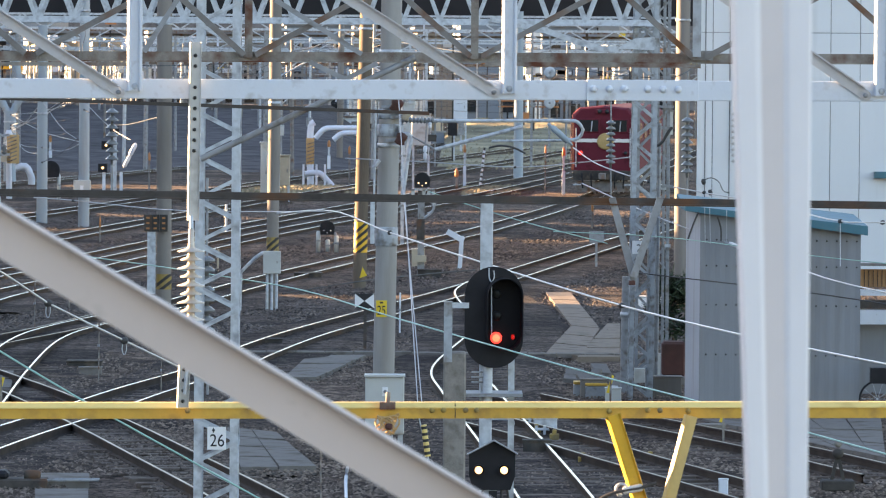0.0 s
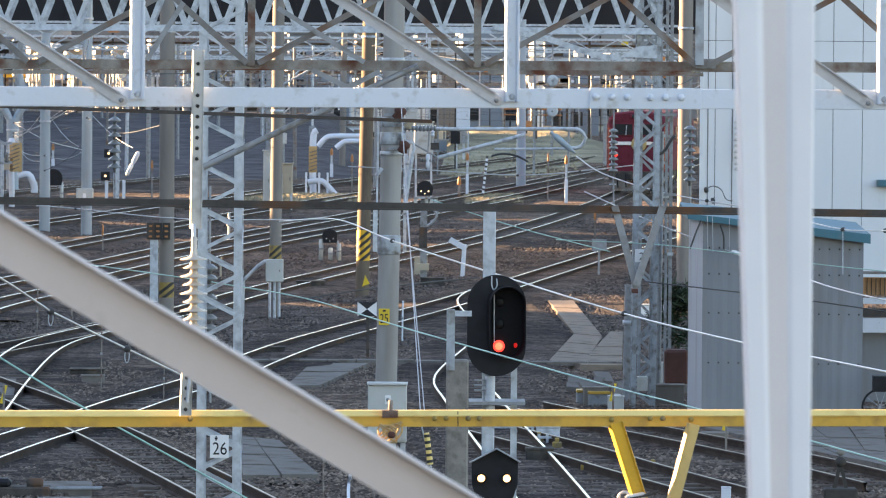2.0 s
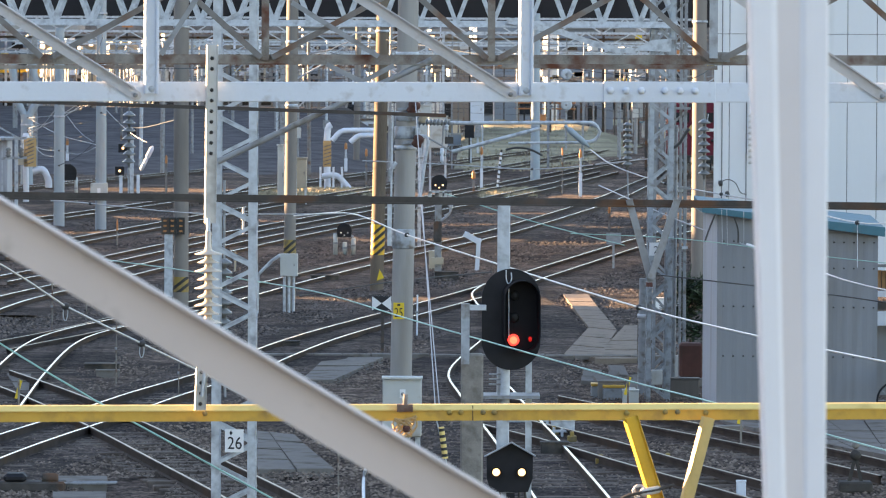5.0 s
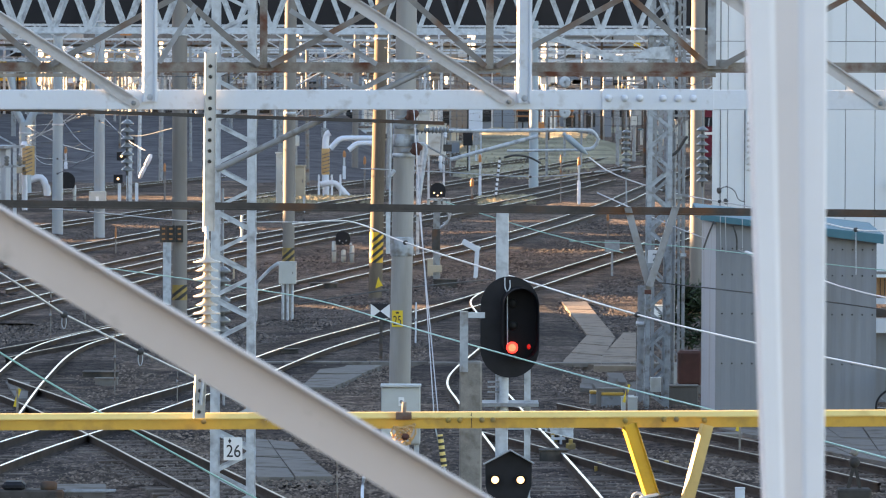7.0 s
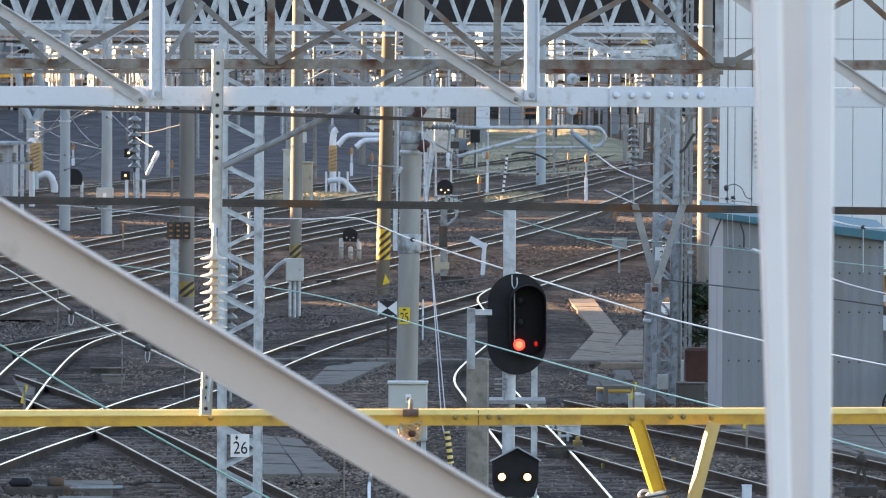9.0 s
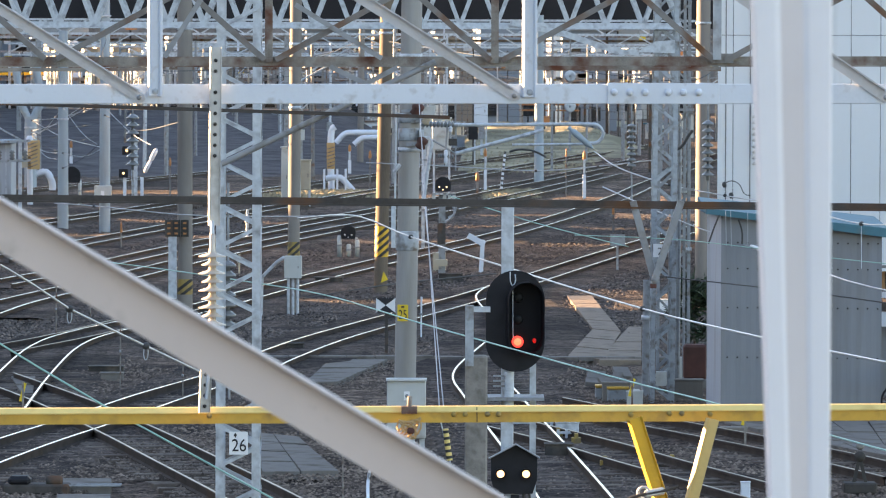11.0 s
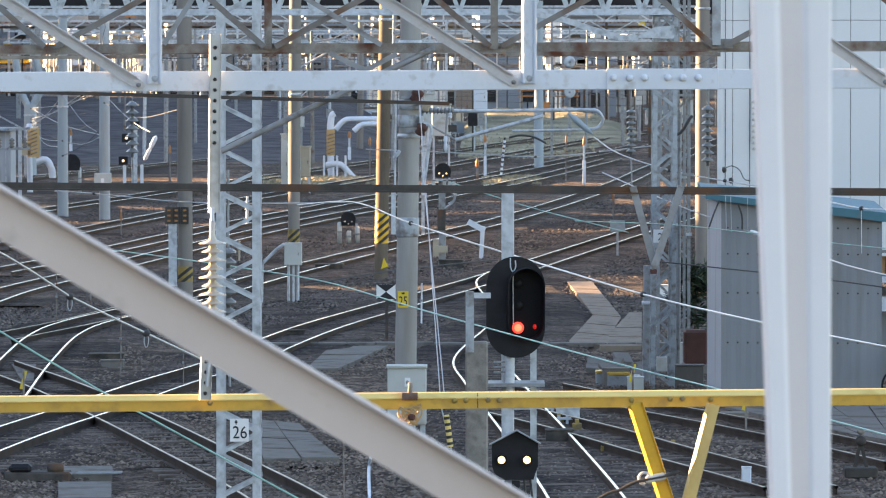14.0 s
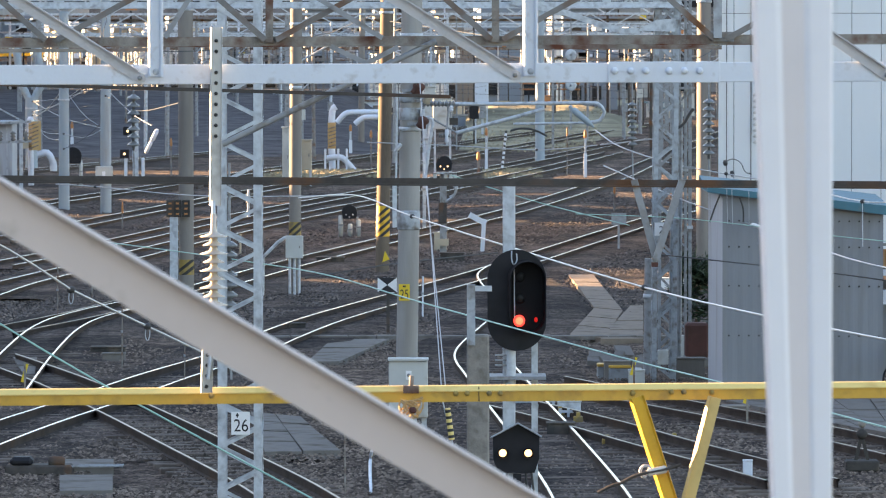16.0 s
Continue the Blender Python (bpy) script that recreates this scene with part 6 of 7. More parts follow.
W = "pale contact wire over the tracks"
wire([(-4.739, 48, 4.653), (-4.377, 50, 4.277), (-3.979, 51, 3.913), (-3.271, 52, 3.485), (-2.126, 54, 2.765), (-1.011, 56, 2.043)], wire_white, 0.011, label=W, droppers=((-3.979, 51, 3.913), (-3.271, 52, 3.485)), loops=True)
wire([(-4.539, 46, 4.031), (-4.024, 46, 3.716), (-3.302, 46, 3.288), (-2.477, 46, 2.835), (-1.55, 46, 2.33), (-0.7, 46, 1.87)], wire_green, 0.0095, label="verdigris contact wire over the tracks")
wire([(-2.958, 90, 3.638), (-1.867, 86, 3.806), (-0.841, 80, 3.654), (0.693, 72, 3.472), (2.264, 64, 3.301), (3.351, 58, 3.282), (3.978, 55, 3.283), (4.867, 52, 3.24)], wire_white, 0.0125, label=W, droppers=((-0.841, 80, 3.654), (2.264, 64, 3.301)))
wire([(-6.11, 80, 3.295), (-4.616, 76, 3.306), (-3.085, 72, 3.284), (-1.849, 68, 3.275), (-0.576, 62, 3.226), (0.734, 56, 3.184), (1.846, 52, 3.096), (2.391, 50, 3.071), (3.334, 46, 3.026), (4.033, 43, 3.001)], wire_green, 0.0095, label="verdigris contact wire over the tracks")
wire([(-8.898, 110, 3.332), (-7.892, 108, 3.333), (-5.625, 104, 3.263), (-3.222, 98, 3.426), (-2.062, 95, 3.535)], wire_grey, 0.012, label="grey feeder wire above the tracks", droppers=((-7.892, 108, 3.333), (-5.544, 104, 3.252)))
wire([(3.076, 120, 4.321), (3.559, 116, 4.006), (4.565, 112, 3.721), (5.609, 108, 3.584), (6.68, 104, 3.488)], wire_grey, 0.014, label="grey feeder wire above the tracks", droppers=((4.54, 112, 3.721), (5.561, 108, 3.596)))
wire([(2.737, 100, 3.965), (4.025, 96, 3.451), (5.094, 92, 3.12), (5.286, 90, 3.072)], wire_grey, 0.012, label="grey feeder wire above the tracks")
wire([(-2.713, 140, 3.641), (-0.525, 140, 3.557), (1.975, 140, 3.428), (3.693, 140, 3.561), (5.41, 140, 3.756)], wire_grey, 0.016, label="grey feeder wire above the tracks", droppers=((1.975, 140, 3.428), (3.693, 140, 3.561)))
wire([(1.967, 90, 3.351), (3.595, 88, 3.352), (4.762, 86, 3.295), (6.06, 84, 3.189), (7.475, 82, 3.112)], wire_green, 0.008, label="thin verdigris wire over the yard")
wire([(5.505, 80, 3.18), (5.702, 79, 3.116), (6.128, 78, 3.004), (6.932, 76, 2.885)], wire_white, 0.012, label=W)
wire([(3.038, 86, 2.822), (4.376, 84, 2.755), (5.778, 80, 2.752), (7.117, 78, 2.636)], wire_dark, 0.012, label="dark sagging cable between two masts")
wire([(5.634, 82, 3.997), (6.276, 80, 3.882), (6.797, 79, 3.9), (7.451, 78, 3.937)], wire_white, 0.012, label=W, droppers=((6.276, 80, 3.882), (6.859, 79, 3.901)))
wire([(-0.276, 100, 3.777), (1.265, 98, 3.347), (2.313, 96, 3.128), (3.422, 94, 2.91)], wire_green, 0.010, label="thin verdigris wire over the yard")
wire([(-2.85, 90, 2.211), (-1.476, 92, 2.354), (-0.254, 96, 2.327), (0.616, 98, 2.325)], wire_dark, 0.014, label="dark sagging cable between two masts")
for p in (((-3.979, 51, 3.895), (-3.949, 51, 3.553)), ((-3.271, 52, 3.474), (-3.268, 52, 2.892)), ((6.276, 80, 3.855), (6.128, 78, 3.004)), ((2.265, 64, 3.272), (2.296, 64, 2.878))):
    wire([p[0], p[1]], wire_grey, 0.005, "dropper_wire", "thin steel dropper between wires")


def string_insulator(x, y, ztop, n, r, mat, label):
    th = thing("string_insulator", label, "insulator", "string insulators")
    length = 0.2 + n * r * 1.15
    for i in range(n):
        z = 0.06 + i * r * 1.15
        Shape().lathe([(0.03, z - 0.1), (0.03, z), (r, z + 0.02), (r * 0.9, z + 0.05), (0.04, z + r * 0.8)], (x, y, ztop - length), n=14).done("disc", mat, th)
    Shape().tube([(x, y, ztop), (x, y, ztop - length), (x + 0.02, y, ztop - length - 0.8)], 0.018, 6).done("rod", galv_dark, th)
    Shape().tube([(x, y, ztop), (x, y, ztop + 0.9)], 0.018, 6).done("hanger", galv_dark, th)


string_insulator(-8.19, 125.0, 5.326, 7, 0.167, grey_porcelain, "string of grey disc insulators")
string_insulator(3.892, 118.0, 5.177, 8, 0.114, grey_porcelain, "string of grey disc insulators")
string_insulator(5.769, 120.0, 5.253, 8, 0.15, grey_porcelain, "string of grey disc insulators")
string_insulator(-3.265, 70.0, 3.839, 8, 0.12, grey_porcelain, "string of grey disc insulators")


wire([(7.03, 148.8, 6.9), (5.769, 120.0, 6.153), (3.892, 118.0, 6.077), (-2.15, 141.5, 7.0)], wire_dim, 0.010, label="thin span wire carrying insulator strings")
wire([(-2.2, 141.4, 6.5), (-8.19, 125.0, 6.226), (-13.55, 190.8, 7.4)], wire_dim, 0.010, label="thin span wire carrying insulator strings")

wire([(-13.45, 190.7, 4.6), (-12.3, 187.5, 3.75), (-11.236, 185, 3.257)], wire_grey, 0.012, label="thin wire holding a strain insulator")


def side_feeders():
    """Feeder lines between the tube poles on the shaded side of the yard."""
    rnd = random.Random(31)
    west, mid, east = Vector((-15.37, 193.8, 0)), Vector((-13.55, 190.8, 0)), Vector((-6.95, 125.8, 0))
    far = Vector((-22.2, 259.7, 0))
    for a, b, n in ((far, west, 6), (west, mid, 6), (mid, east, 1), (far, mid, 7)):
        for k in range(n):
            za, zb = rnd.uniform(2.2, 5.6), rnd.uniform(2.6, 5.4)
            za = min(za, 3.4) if a is far else za
            p, q = a + Vector((0, 0, za)), b + Vector((0, 0, zb))
            wire([p, (p + q) / 2 - Vector((0, 0, rnd.uniform(0.05, 0.4))), q], wire_dim if b is east else (wire_grey, wire_dim)[k % 2], rnd.uniform(0.009, 0.013), label="thin feeder wire over the side of the yard", droppers=(p,))


side_feeders()


def cantilever():
    th = thing("catenary_cantilever", "galvanised tube cantilever arm with curved end", "bracket")
    Shape().tube(spline([(-1.259, 118, 5.036), (-0.074, 118, 4.966), (2.823, 118, 4.986), (3.113, 118, 4.935), (3.246, 118, 4.778), (3.116, 118, 4.567), (2.892, 118, 4.539)], 0.12), 0.042, 10).done("top_tube", galv, th)
    Shape().tube([(-0.201, 118, 4.293), (1.836, 118, 4.847)], 0.045, 10).done("strut", galv, th)
    Shape().tube([(1.115, 118, 4.5), (2.826, 118, 4.525)], 0.03, 10).done("steady_tube", galv, th)
    Shape().lathe([(0.03, -0.1), (0.045, -0.06), (0.03, 0.0), (0.065, 0.03), (0.075, 0.1), (0.07, 0.5), (0.045, 0.56), (0.02, 0.66)], (2.484, 117.5, 4.858), (0.72, 0, -0.62), 12).done("strain_insulator", tube_grey, th)
    Shape().tube(spline([(1.05, 118, 4.342), (1.313, 118, 4.396), (1.643, 118, 4.346), (1.973, 118, 4.177)], 0.1), 0.025, 6).done("jumper", wire_dark, th)


cantilever()


# ---- distant yard: poles, arms, gantries ----
def far_yard():
    rnd = random.Random(21)
    tops = []

    def far_pole(x, y, h, r, mat, lab):
        tops.append(Vector((x, y, h)))
        th = thing("yard_pole", lab, "pole", "distant yard poles")
        Shape().tube([(x, y, -0.1), (x + rnd.uniform(-0.05, 0.08), y, h)], r, 10, r2=r * 0.85).done("shaft", mat, th)
        z = h - rnd.uniform(0.3, 1.2)
        sd = rnd.choice((-1, 1))
        L = rnd.uniform(0.9, 2.4)
        Shape().tube([(x, y - r, z), (x + sd * L, y - r, z + rnd.uniform(-0.1, 0.3))], 0.05, 6).done("arm", galv_dark, th)
        Shape().tube([(x, y - r, z - 0.8), (x + sd * L * 0.8, y - r, z)], 0.04, 6).done("strut", galv, th)
        Shape().lathe([(0.03, 0), (0.11, 0.04), (0.04, 0.12), (0.11, 0.16), (0.04, 0.24), (0.11, 0.28), (0.03, 0.36)], (x + sd * L * 0.9, y - r, z - 0.4), n=8).done("insulator", porcelain, th)
        if rnd.random() < 0.35 and x > -0.034 * y:
            Shape().box((x, y - r - 0.15, rnd.uniform(1.5, 3)), (0.4, 0.25, 0.6)).done("box", rnd.choice((cabinet, galv_dark)), th)
    for i in range(46):
        y = rnd.uniform(275, 395) if i % 3 else rnd.uniform(215, 275)
        x = rnd.uniform(-0.085, 0.048) * y
        if x < -0.034 * y:
            y += 60
        if 0.0 < x < 0.024 * y and i % 3 or x > 0.014 * y and y < 300:
            continue
        if 0.0 < x < 0.014 * y:
            y += 120
            x = x * 1.5 + 0.03 * y
        mat = rnd.choice((galv_dark, galv_dark, concrete, galv, old_steel) if x < 0.004 * y else (galv_dark, old_steel, dark_bar))
        far_pole(x, y, rnd.uniform(5.5, 8.5), rnd.uniform(0.06, 0.13), mat, "slim distant catenary pole with a bracket arm")
    for y, z, x0, x1 in ((318, 7.4, -28, 15), (352, 6.9, -32, 16), (390, 6.3, -34, 17), (285, 8.0, -25, 13)):
        th = thing("yard_gantry", "distant steel catenary gantry over the tracks", "gantry", "distant gantries")
        for k in (0, 0.8):
            Shape().bar((x0, y, z + k), (x1, y, z + k), 0.1, 0.12).done("chord", galv, th)
        n = 30
        for i in range(n):
            xa, xb = x0 + (x1 - x0) * i / n, x0 + (x1 - x0) * (i + 1) / n
            Shape().bar((xa, y + 0.06 * (i % 2), z + (0.8 if i % 2 else 0)), (xb, y + 0.06 * (i % 2), z + (0 if i % 2 else 0.8)), 0.07, 0.05, up=(0, 1, 0)).done("diagonal", galv, th)
        for px in (x0 + 1, x0 * 0.4, x1 - 2):
            Shape().box((px, y + 0.2, z / 2), (0.3, 0.3, z)).done("leg", galv_dark, th)
    for i in range(90):
        y = rnd.uniform(300, 455)
        x = rnd.uniform(-0.09, 0.05) * y
        if x < -0.034 * y:
            y = min(470, y + 70)
        h = rnd.uniform(2.5, 8.5)
        if 0.0 < x < 0.028 * y and i % 4:
            continue
        th = thing("yard_stanchion", "thin distant steel stanchion in the yard", "pole", "distant stanchions")
        Shape().box((x, y, h / 2 - 0.05), (rnd.uniform(0.08, 0.2), 0.12, h)).done("shaft", rnd.choice((galv_dark, old_steel, concrete, galv, stripe_black) if x < 0.008 * y else (galv_dark, old_steel, dark_bar, stripe_black)), th)
        if i % 2:
            w = rnd.uniform(0.5, 2.2)
            Shape().box((x + rnd.choice((-0.5, 0.5)) * w, y - 0.08, h - rnd.uniform(0.1, 1.0)), (w, 0.08, 0.07)).done("arm", galv, th)
        if i % 3 == 0 and x > -0.034 * y:
            Shape().box((x, y - 0.15, rnd.uniform(0.8, h)), (rnd.uniform(0.3, 0.8), 0.2, rnd.uniform(0.3, 1.0))).done("box", rnd.choice((cabinet, galv_dark if 0 < x < 0.028 * y else white_paint, tan_cab, orange_mat, black)), th)
    for i in range(26):
        y = rnd.uniform(365, 460)
        x = rnd.uniform(-0.03, 0.045) * y
        w, h = rnd.uniform(0.6, 3.0), rnd.uniform(0.8, 2.6)
        if -0.002 * y < x < 0.036 * y:
            continue
        th = thing("yard_hut", "small distant trackside hut or cabinet", "hut", "distant huts")
        Shape().box((x, y, h / 2 - 0.05), (w, 1.2, h)).done("wall", rnd.choice((cabinet, facade_b, facade_c, white_paint, tan_cab)), th, bevel=0.03)
        Shape().box((x, y - 0.05, h), (w + 0.2, 1.5, 0.12)).done("roof", rnd.choice((off_wall, teal, old_steel)), th)
        Shape().box((x + w * 0.2, y - 0.61, h * 0.45), (min(0.7, w * 0.4), 0.05, h * 0.75)).done("door", rnd.choice((old_steel, cabinet, cabinet)), th)
        th.matrix_basis = Matrix.Translation((x, y, 0)) @ pose(0, 0, 0, 0, 0, rnd.choice((0, -35, -50, -60))) @ Matrix.Translation((-x, -y, 0))
    # slack lines strung from pole to pole
    made = 0
    while made < 44:
        a, b = rnd.sample(tops, 2)
        if not 6 < abs(a.x - b.x) < 26 or abs(a.y - b.y) > 70:
            continue
        a, b = a - Vector((0, 0, rnd.uniform(0.1, 3.2))), b - Vector((0, 0, rnd.uniform(0.1, 3.2)))
        wire([a, (a + b) / 2 - Vector((0, 0, rnd.uniform(0.1, 0.5))), b], rnd.choice((wire_dim, wire_dark, wire_dim)), 0.010, label="thin overhead wire of the distant yard")
        made += 1
    # parked wagons and carriages in the distance
    for x, y, w, h, mat, lab in ((-19, 430, 16, 3.4, facade_b, "grey parked carriage far down the yard"), (-5, 446, 7, 3.6, loco_white, "white parked rail vehicle far down the yard")):
        th = thing("parked_rail_vehicle", lab, "rail vehicle", "parked rail vehicles")
        Shape().box((x, y, 0.9 + h / 2), (w, 2.6, h - 0.2)).done("body", mat, th, bevel=0.15)
        for k in range(int(w // 1.6) if h > 2 else 0):
            Shape().box((x - w / 2 + 1 + k * 1.6, y - 1.31, 0.9 + h * 0.62), (1.0, 0.05, 0.8)).done("window", glass, th)
        Shape().box((x, y, 0.55), (w * 0.95, 2.0, 0.6)).done("underframe", under, th)


far_yard()


def orange_rack():
    th = thing("orange_rack", "long orange steel rack catching the low sun far down the yard", "rack")
    for z, h in ((2.95, 0.34), (2.35, 0.12)):
        Shape().box((0, 0, z), (5.4, 0.3, h)).done("rail", orange_mat, th, bevel=0.03)
    for k in range(5):
        Shape().box((-2.5 + 1.25 * k, 0.22, 1.45), (0.14, 0.12, 3.1)).done("post", rusty, th)
    th.matrix_basis = pose(7.3, 437, 0, 0, 0, -18)


orange_rack()


def dark_bank():
    """A low dark earth bank along the far side of the yard."""
    xs = [-46 + 1.6 * i for i in range(27)]
    ys = [285 + 5 * j for j in range(27)]
    pts = []
    for y in ys:
        for x in xs:
            k = max(0.0, min(1.0, (y - 285) / 105))
            e = max(0.0, min(1.0, (-0.012 * y - x) / 4.0))
            pts.append((x, y, -0.12 + e * (k * 2.75 + 0.18 * noise.noise((x * 0.3, y * 0.1, 7))) if y < 414 else -0.3))
    w = len(xs)
    s = Shape().add(pts, [(j * w + i, j * w + i + 1, (j + 1) * w + i + 1, (j + 1) * w + i) for j in range(len(ys) - 1) for i in range(w - 1)], True)
    tagged(s.done("earth_bank", bank_soil), "low dark earth bank beyond the tracks", "bank", kind="structure")


dark_bank()


def far_bustle():
    """Thin lit posts, rails and beams crowding the end of the yard."""
    rnd = random.Random(77)
    for i in range(70):
        y = rnd.uniform(415, 470)
        x = rnd.uniform(-0.09, 0.05) * y
        z0, h = (2.4 if x < -0.012 * y - 4 else -0.1), rnd.uniform(4.0, 9.5)
        th = thing("signal_stanchion", "thin distant lit post at the end of the yard", "pole", "distant posts")
        Shape().box((x, y, (z0 + h) / 2), (rnd.uniform(0.08, 0.22), 0.12, h - z0)).done("shaft", rnd.choice((galv, tan_cab, white_paint, old_steel, black) if x < 0.008 * y else (galv_dark, old_steel, black, dark_bar)), th)
        for k in range(rnd.choice((0, 1, 2, 2))):
            Shape().box((x + rnd.uniform(-0.5, 0.5), y - 0.1, rnd.uniform(5.2, h + 0.3)), (rnd.uniform(0.3, 1.1), 0.1, rnd.uniform(0.1, 0.6))).done("fitting", rnd.choice((white_paint, tan_cab, orange_mat, cabinet, black, sign_yellow)), th)
    for y, z, t, mat in ((408, 8.2, 0.18, old_steel), (420, 5.9, 0.25, rusty), (436, 7.3, 0.15, galv_dark), (446, 4.9, 0.3, old_steel), (452, 8.8, 0.2, rusty)):
        x0, x1 = -0.1 * y, 0.055 * y
        th = thing("far_crossbeam", "thin distant steel beam across the yard end", "gantry", "distant beams")
        Shape().box(((x0 + x1) / 2, y, z), (x1 - x0, 0.15, t)).done("beam", mat, th)
        for px in (x0, x0 * 0.3, x1):
            Shape().box((px, y + 0.12, z / 2), (0.2, 0.1, z)).done("leg", mat, th)


far_bustle()


# ---- fittings on the stout pole, the fork pole and far sunlit gear ----
def pole_gear():
    th = thing("pole_insulator", "rust-brown drum insulators clamped to a concrete pole", "insulator")
    for p, r, mt in (((-0.773, 82.72, 5.64), 0.10, rust_tank), ((-0.62, 82.7, 5.47), 0.07, tan_cab), ((-0.70, 82.7, 5.09), 0.09, rust_tank)):
        Shape().lathe([(r * 0.5, -r * 1.1), (r, -r * 0.8), (r * 0.8, -0.01), (r, 0.02), (r, r * 0.8), (r * 0.4, r * 1.2)], p, (0.35, -0.1, 0.9), 12).done("drum", mt, th)
        Shape().bar((p[0] - 0.25, 82.78, p[2] - 0.03), (p[0], 82.72, p[2]), 0.05, 0.05).done("clamp", galv_dark, th)
    th = thing("pole_collar", "grey steel collars with stub arms on a concrete pole", "collar")
    for z, h in ((5.42, 0.16), (5.13, 0.2)):
        x = -0.98 + 0.0155 * z
        Shape().lathe([(0.178, 0), (0.19, 0.01), (0.19, h - 0.01), (0.178, h)], (x, 83, z), n=20).done("ring", galv_mid, th)
        Shape().box((x + 0.2, 82.85, z + h / 2), (0.08, 0.12, h * 0.8)).done("lug", galv, th)
    Shape().tube([(-1.145, 82.8, 4.62), (-1.05, 82.78, 4.74)], 0.03, 8).done("cone", galv, th)
    Shape().tube([(-1.11, 82.8, 5.6), (-1.13, 82.8, 4.3), (-1.14, 82.8, 3.45)], 0.016, 6).done("down_lead", galv, th)
    th = thing("cantilever_insulator", "ribbed grey insulator in line with the cantilever tube", "insulator")
    for k in range(9):
        Shape().lathe([(0.045, 0), (0.085, 0.02), (0.085, 0.03), (0.045, 0.06)], (-0.98 + 0.085 * k, 118, 4.98), (1, 0, -0.03), 12).done("rib", grey_porcelain, th)
    Shape().tube([(-1.03, 118, 4.981), (-0.15, 118, 4.955)], 0.046, 10).done("core", galv_dark, th)
    th = thing("registration_strut", "pale steel strut with an elbow under the cantilever", "strut")
    Shape().tube(spline([(-1.04, 118, 4.62), (-0.86, 118, 4.66), (-0.76, 118, 4.56), (-0.85, 118, 3.95), (-0.96, 118, 3.1)], 0.1), 0.045, 8).done("tube", galv, th)
    Shape().tube([(-0.74, 118, 4.6), (-0.2, 118, 4.3)], 0.02, 6).done("stay", galv_dark, th)
    for k in range(7):
        Shape().lathe([(0.03, 0), (0.07, 0.015), (0.03, 0.04)], (-0.62 + 0.055 * k, 118, 4.24 - 0.004 * k), (1, 0, -0.05), 10).done("rib", grey_porcelain, th)
    th = thing("switch_frame", "dark switch frame with white drop insulators on the cantilever", "switch")
    for x in (-0.34, -0.2):
        Shape().box((x, 118.05, 4.72), (0.04, 0.05, 0.5)).done("upright", galv_dark, th)
    Shape().box((-0.27, 118.05, 4.56), (0.2, 0.1, 0.16)).done("housing", dark_bar, th)
    for x, z, h in ((-0.43, 4.06, 0.32), (-0.322, 4.79, 0.14)):
        Shape().lathe([(0.02, 0), (0.045, 0.02), (0.045, h * 0.4), (0.028, h * 0.5), (0.045, h * 0.6), (0.045, h - 0.02), (0.02, h)], (x, 117.95, z), n=12).done("drop_insulator", white_paint, th, "white drop insulator")
    Shape().tube([(-0.43, 117.97, 4.36), (-0.40, 118.0, 4.95)], 0.02, 6).done("rod", galv_dark, th)
    th = thing("striped_pole", "thin leaning pole banded black and white", "marker")
    a, b = Vector((1.80, 250, 0.0)), Vector((2.02, 250, 2.05))
    Shape().tube([a, b], 0.05, 8).done("shaft", stripe_black, th)
    for k in range(8):
        Shape().tube([a + (b - a) * (0.1 + 0.11 * k), a + (b - a) * (0.165 + 0.11 * k)], 0.06, 8).done("white_band", white_paint, th)


pole_gear()


def fork_pole():
    """A pale tube pole whose head forks in two."""
    th = thing("fork_pole", "pale blue-grey steel pole forking into two arms", "pole")
    Shape().tube([(-22.28, 260, -0.1), (-22.28, 260, 3.6)], 0.32, 14, r2=0.31).done("shaft", tube_grey, th)
    for x in (-22.80, -21.74):
        Shape().tube(spline([(-22.28, 260, 3.3), ((x - 22.28) / 2, 260, 3.8), (x, 260, 4.45), (x * 1.012, 260, 6.2)], 0.1), 0.19, 10).done("arm", tube_grey, th)
    for z in (3.0, 1.9):
        Shape().lathe([(0.335, 0), (0.335, 0.08)], (-22.28, 260, z), n=14).done("band", galv, th)
    th = thing("switchgear_frame", "pale grey switchgear frame with ribbed insulators", "frame")
    for x in (-18.6, -17.2):
        Shape().box((x, 196, 1.6), (0.13, 0.13, 3.4)).done("upright", galv, th)
    for z in (3.25, 2.5):
        Shape().bar((-19.2, 195.95, z), (-16.8, 195.95, z + 0.1), 0.1, 0.1).done("rail", galv_mid, th)
    for k in range(5):
        Shape().lathe([(0.04, 0), (0.11, 0.06), (0.05, 0.12), (0.11, 0.18), (0.05, 0.24), (0.11, 0.3), (0.04, 0.38)], (-19.0 + 0.5 * k, 195.9, 2.6), n=10).done("insulator", grey_porcelain, th)
    Shape().bar((-19.2, 195.9, 4.5), (-17.0, 195.9, 3.3), 0.06, 0.06).done("stay", galv_mid, th)


fork_pole()


def pale_hut():
    th = thing("pale_hut", "low pale blue-grey sheet metal hut by the tracks", "hut")
    Shape().box((-23.3, 241.5, 1.25), (3.6, 2.6, 2.6)).done("wall", shed_side, th, bevel=0.03)
    Shape().box((-23.3, 241.3, 2.62), (3.9, 3.2, 0.14)).done("roof", tube_grey, th, bevel=0.02)
    for k in range(6):
        Shape().box((-24.85 + 0.62 * k, 240.18, 1.25), (0.04, 0.03, 2.5)).done("seam", galv, th)


pale_hut()


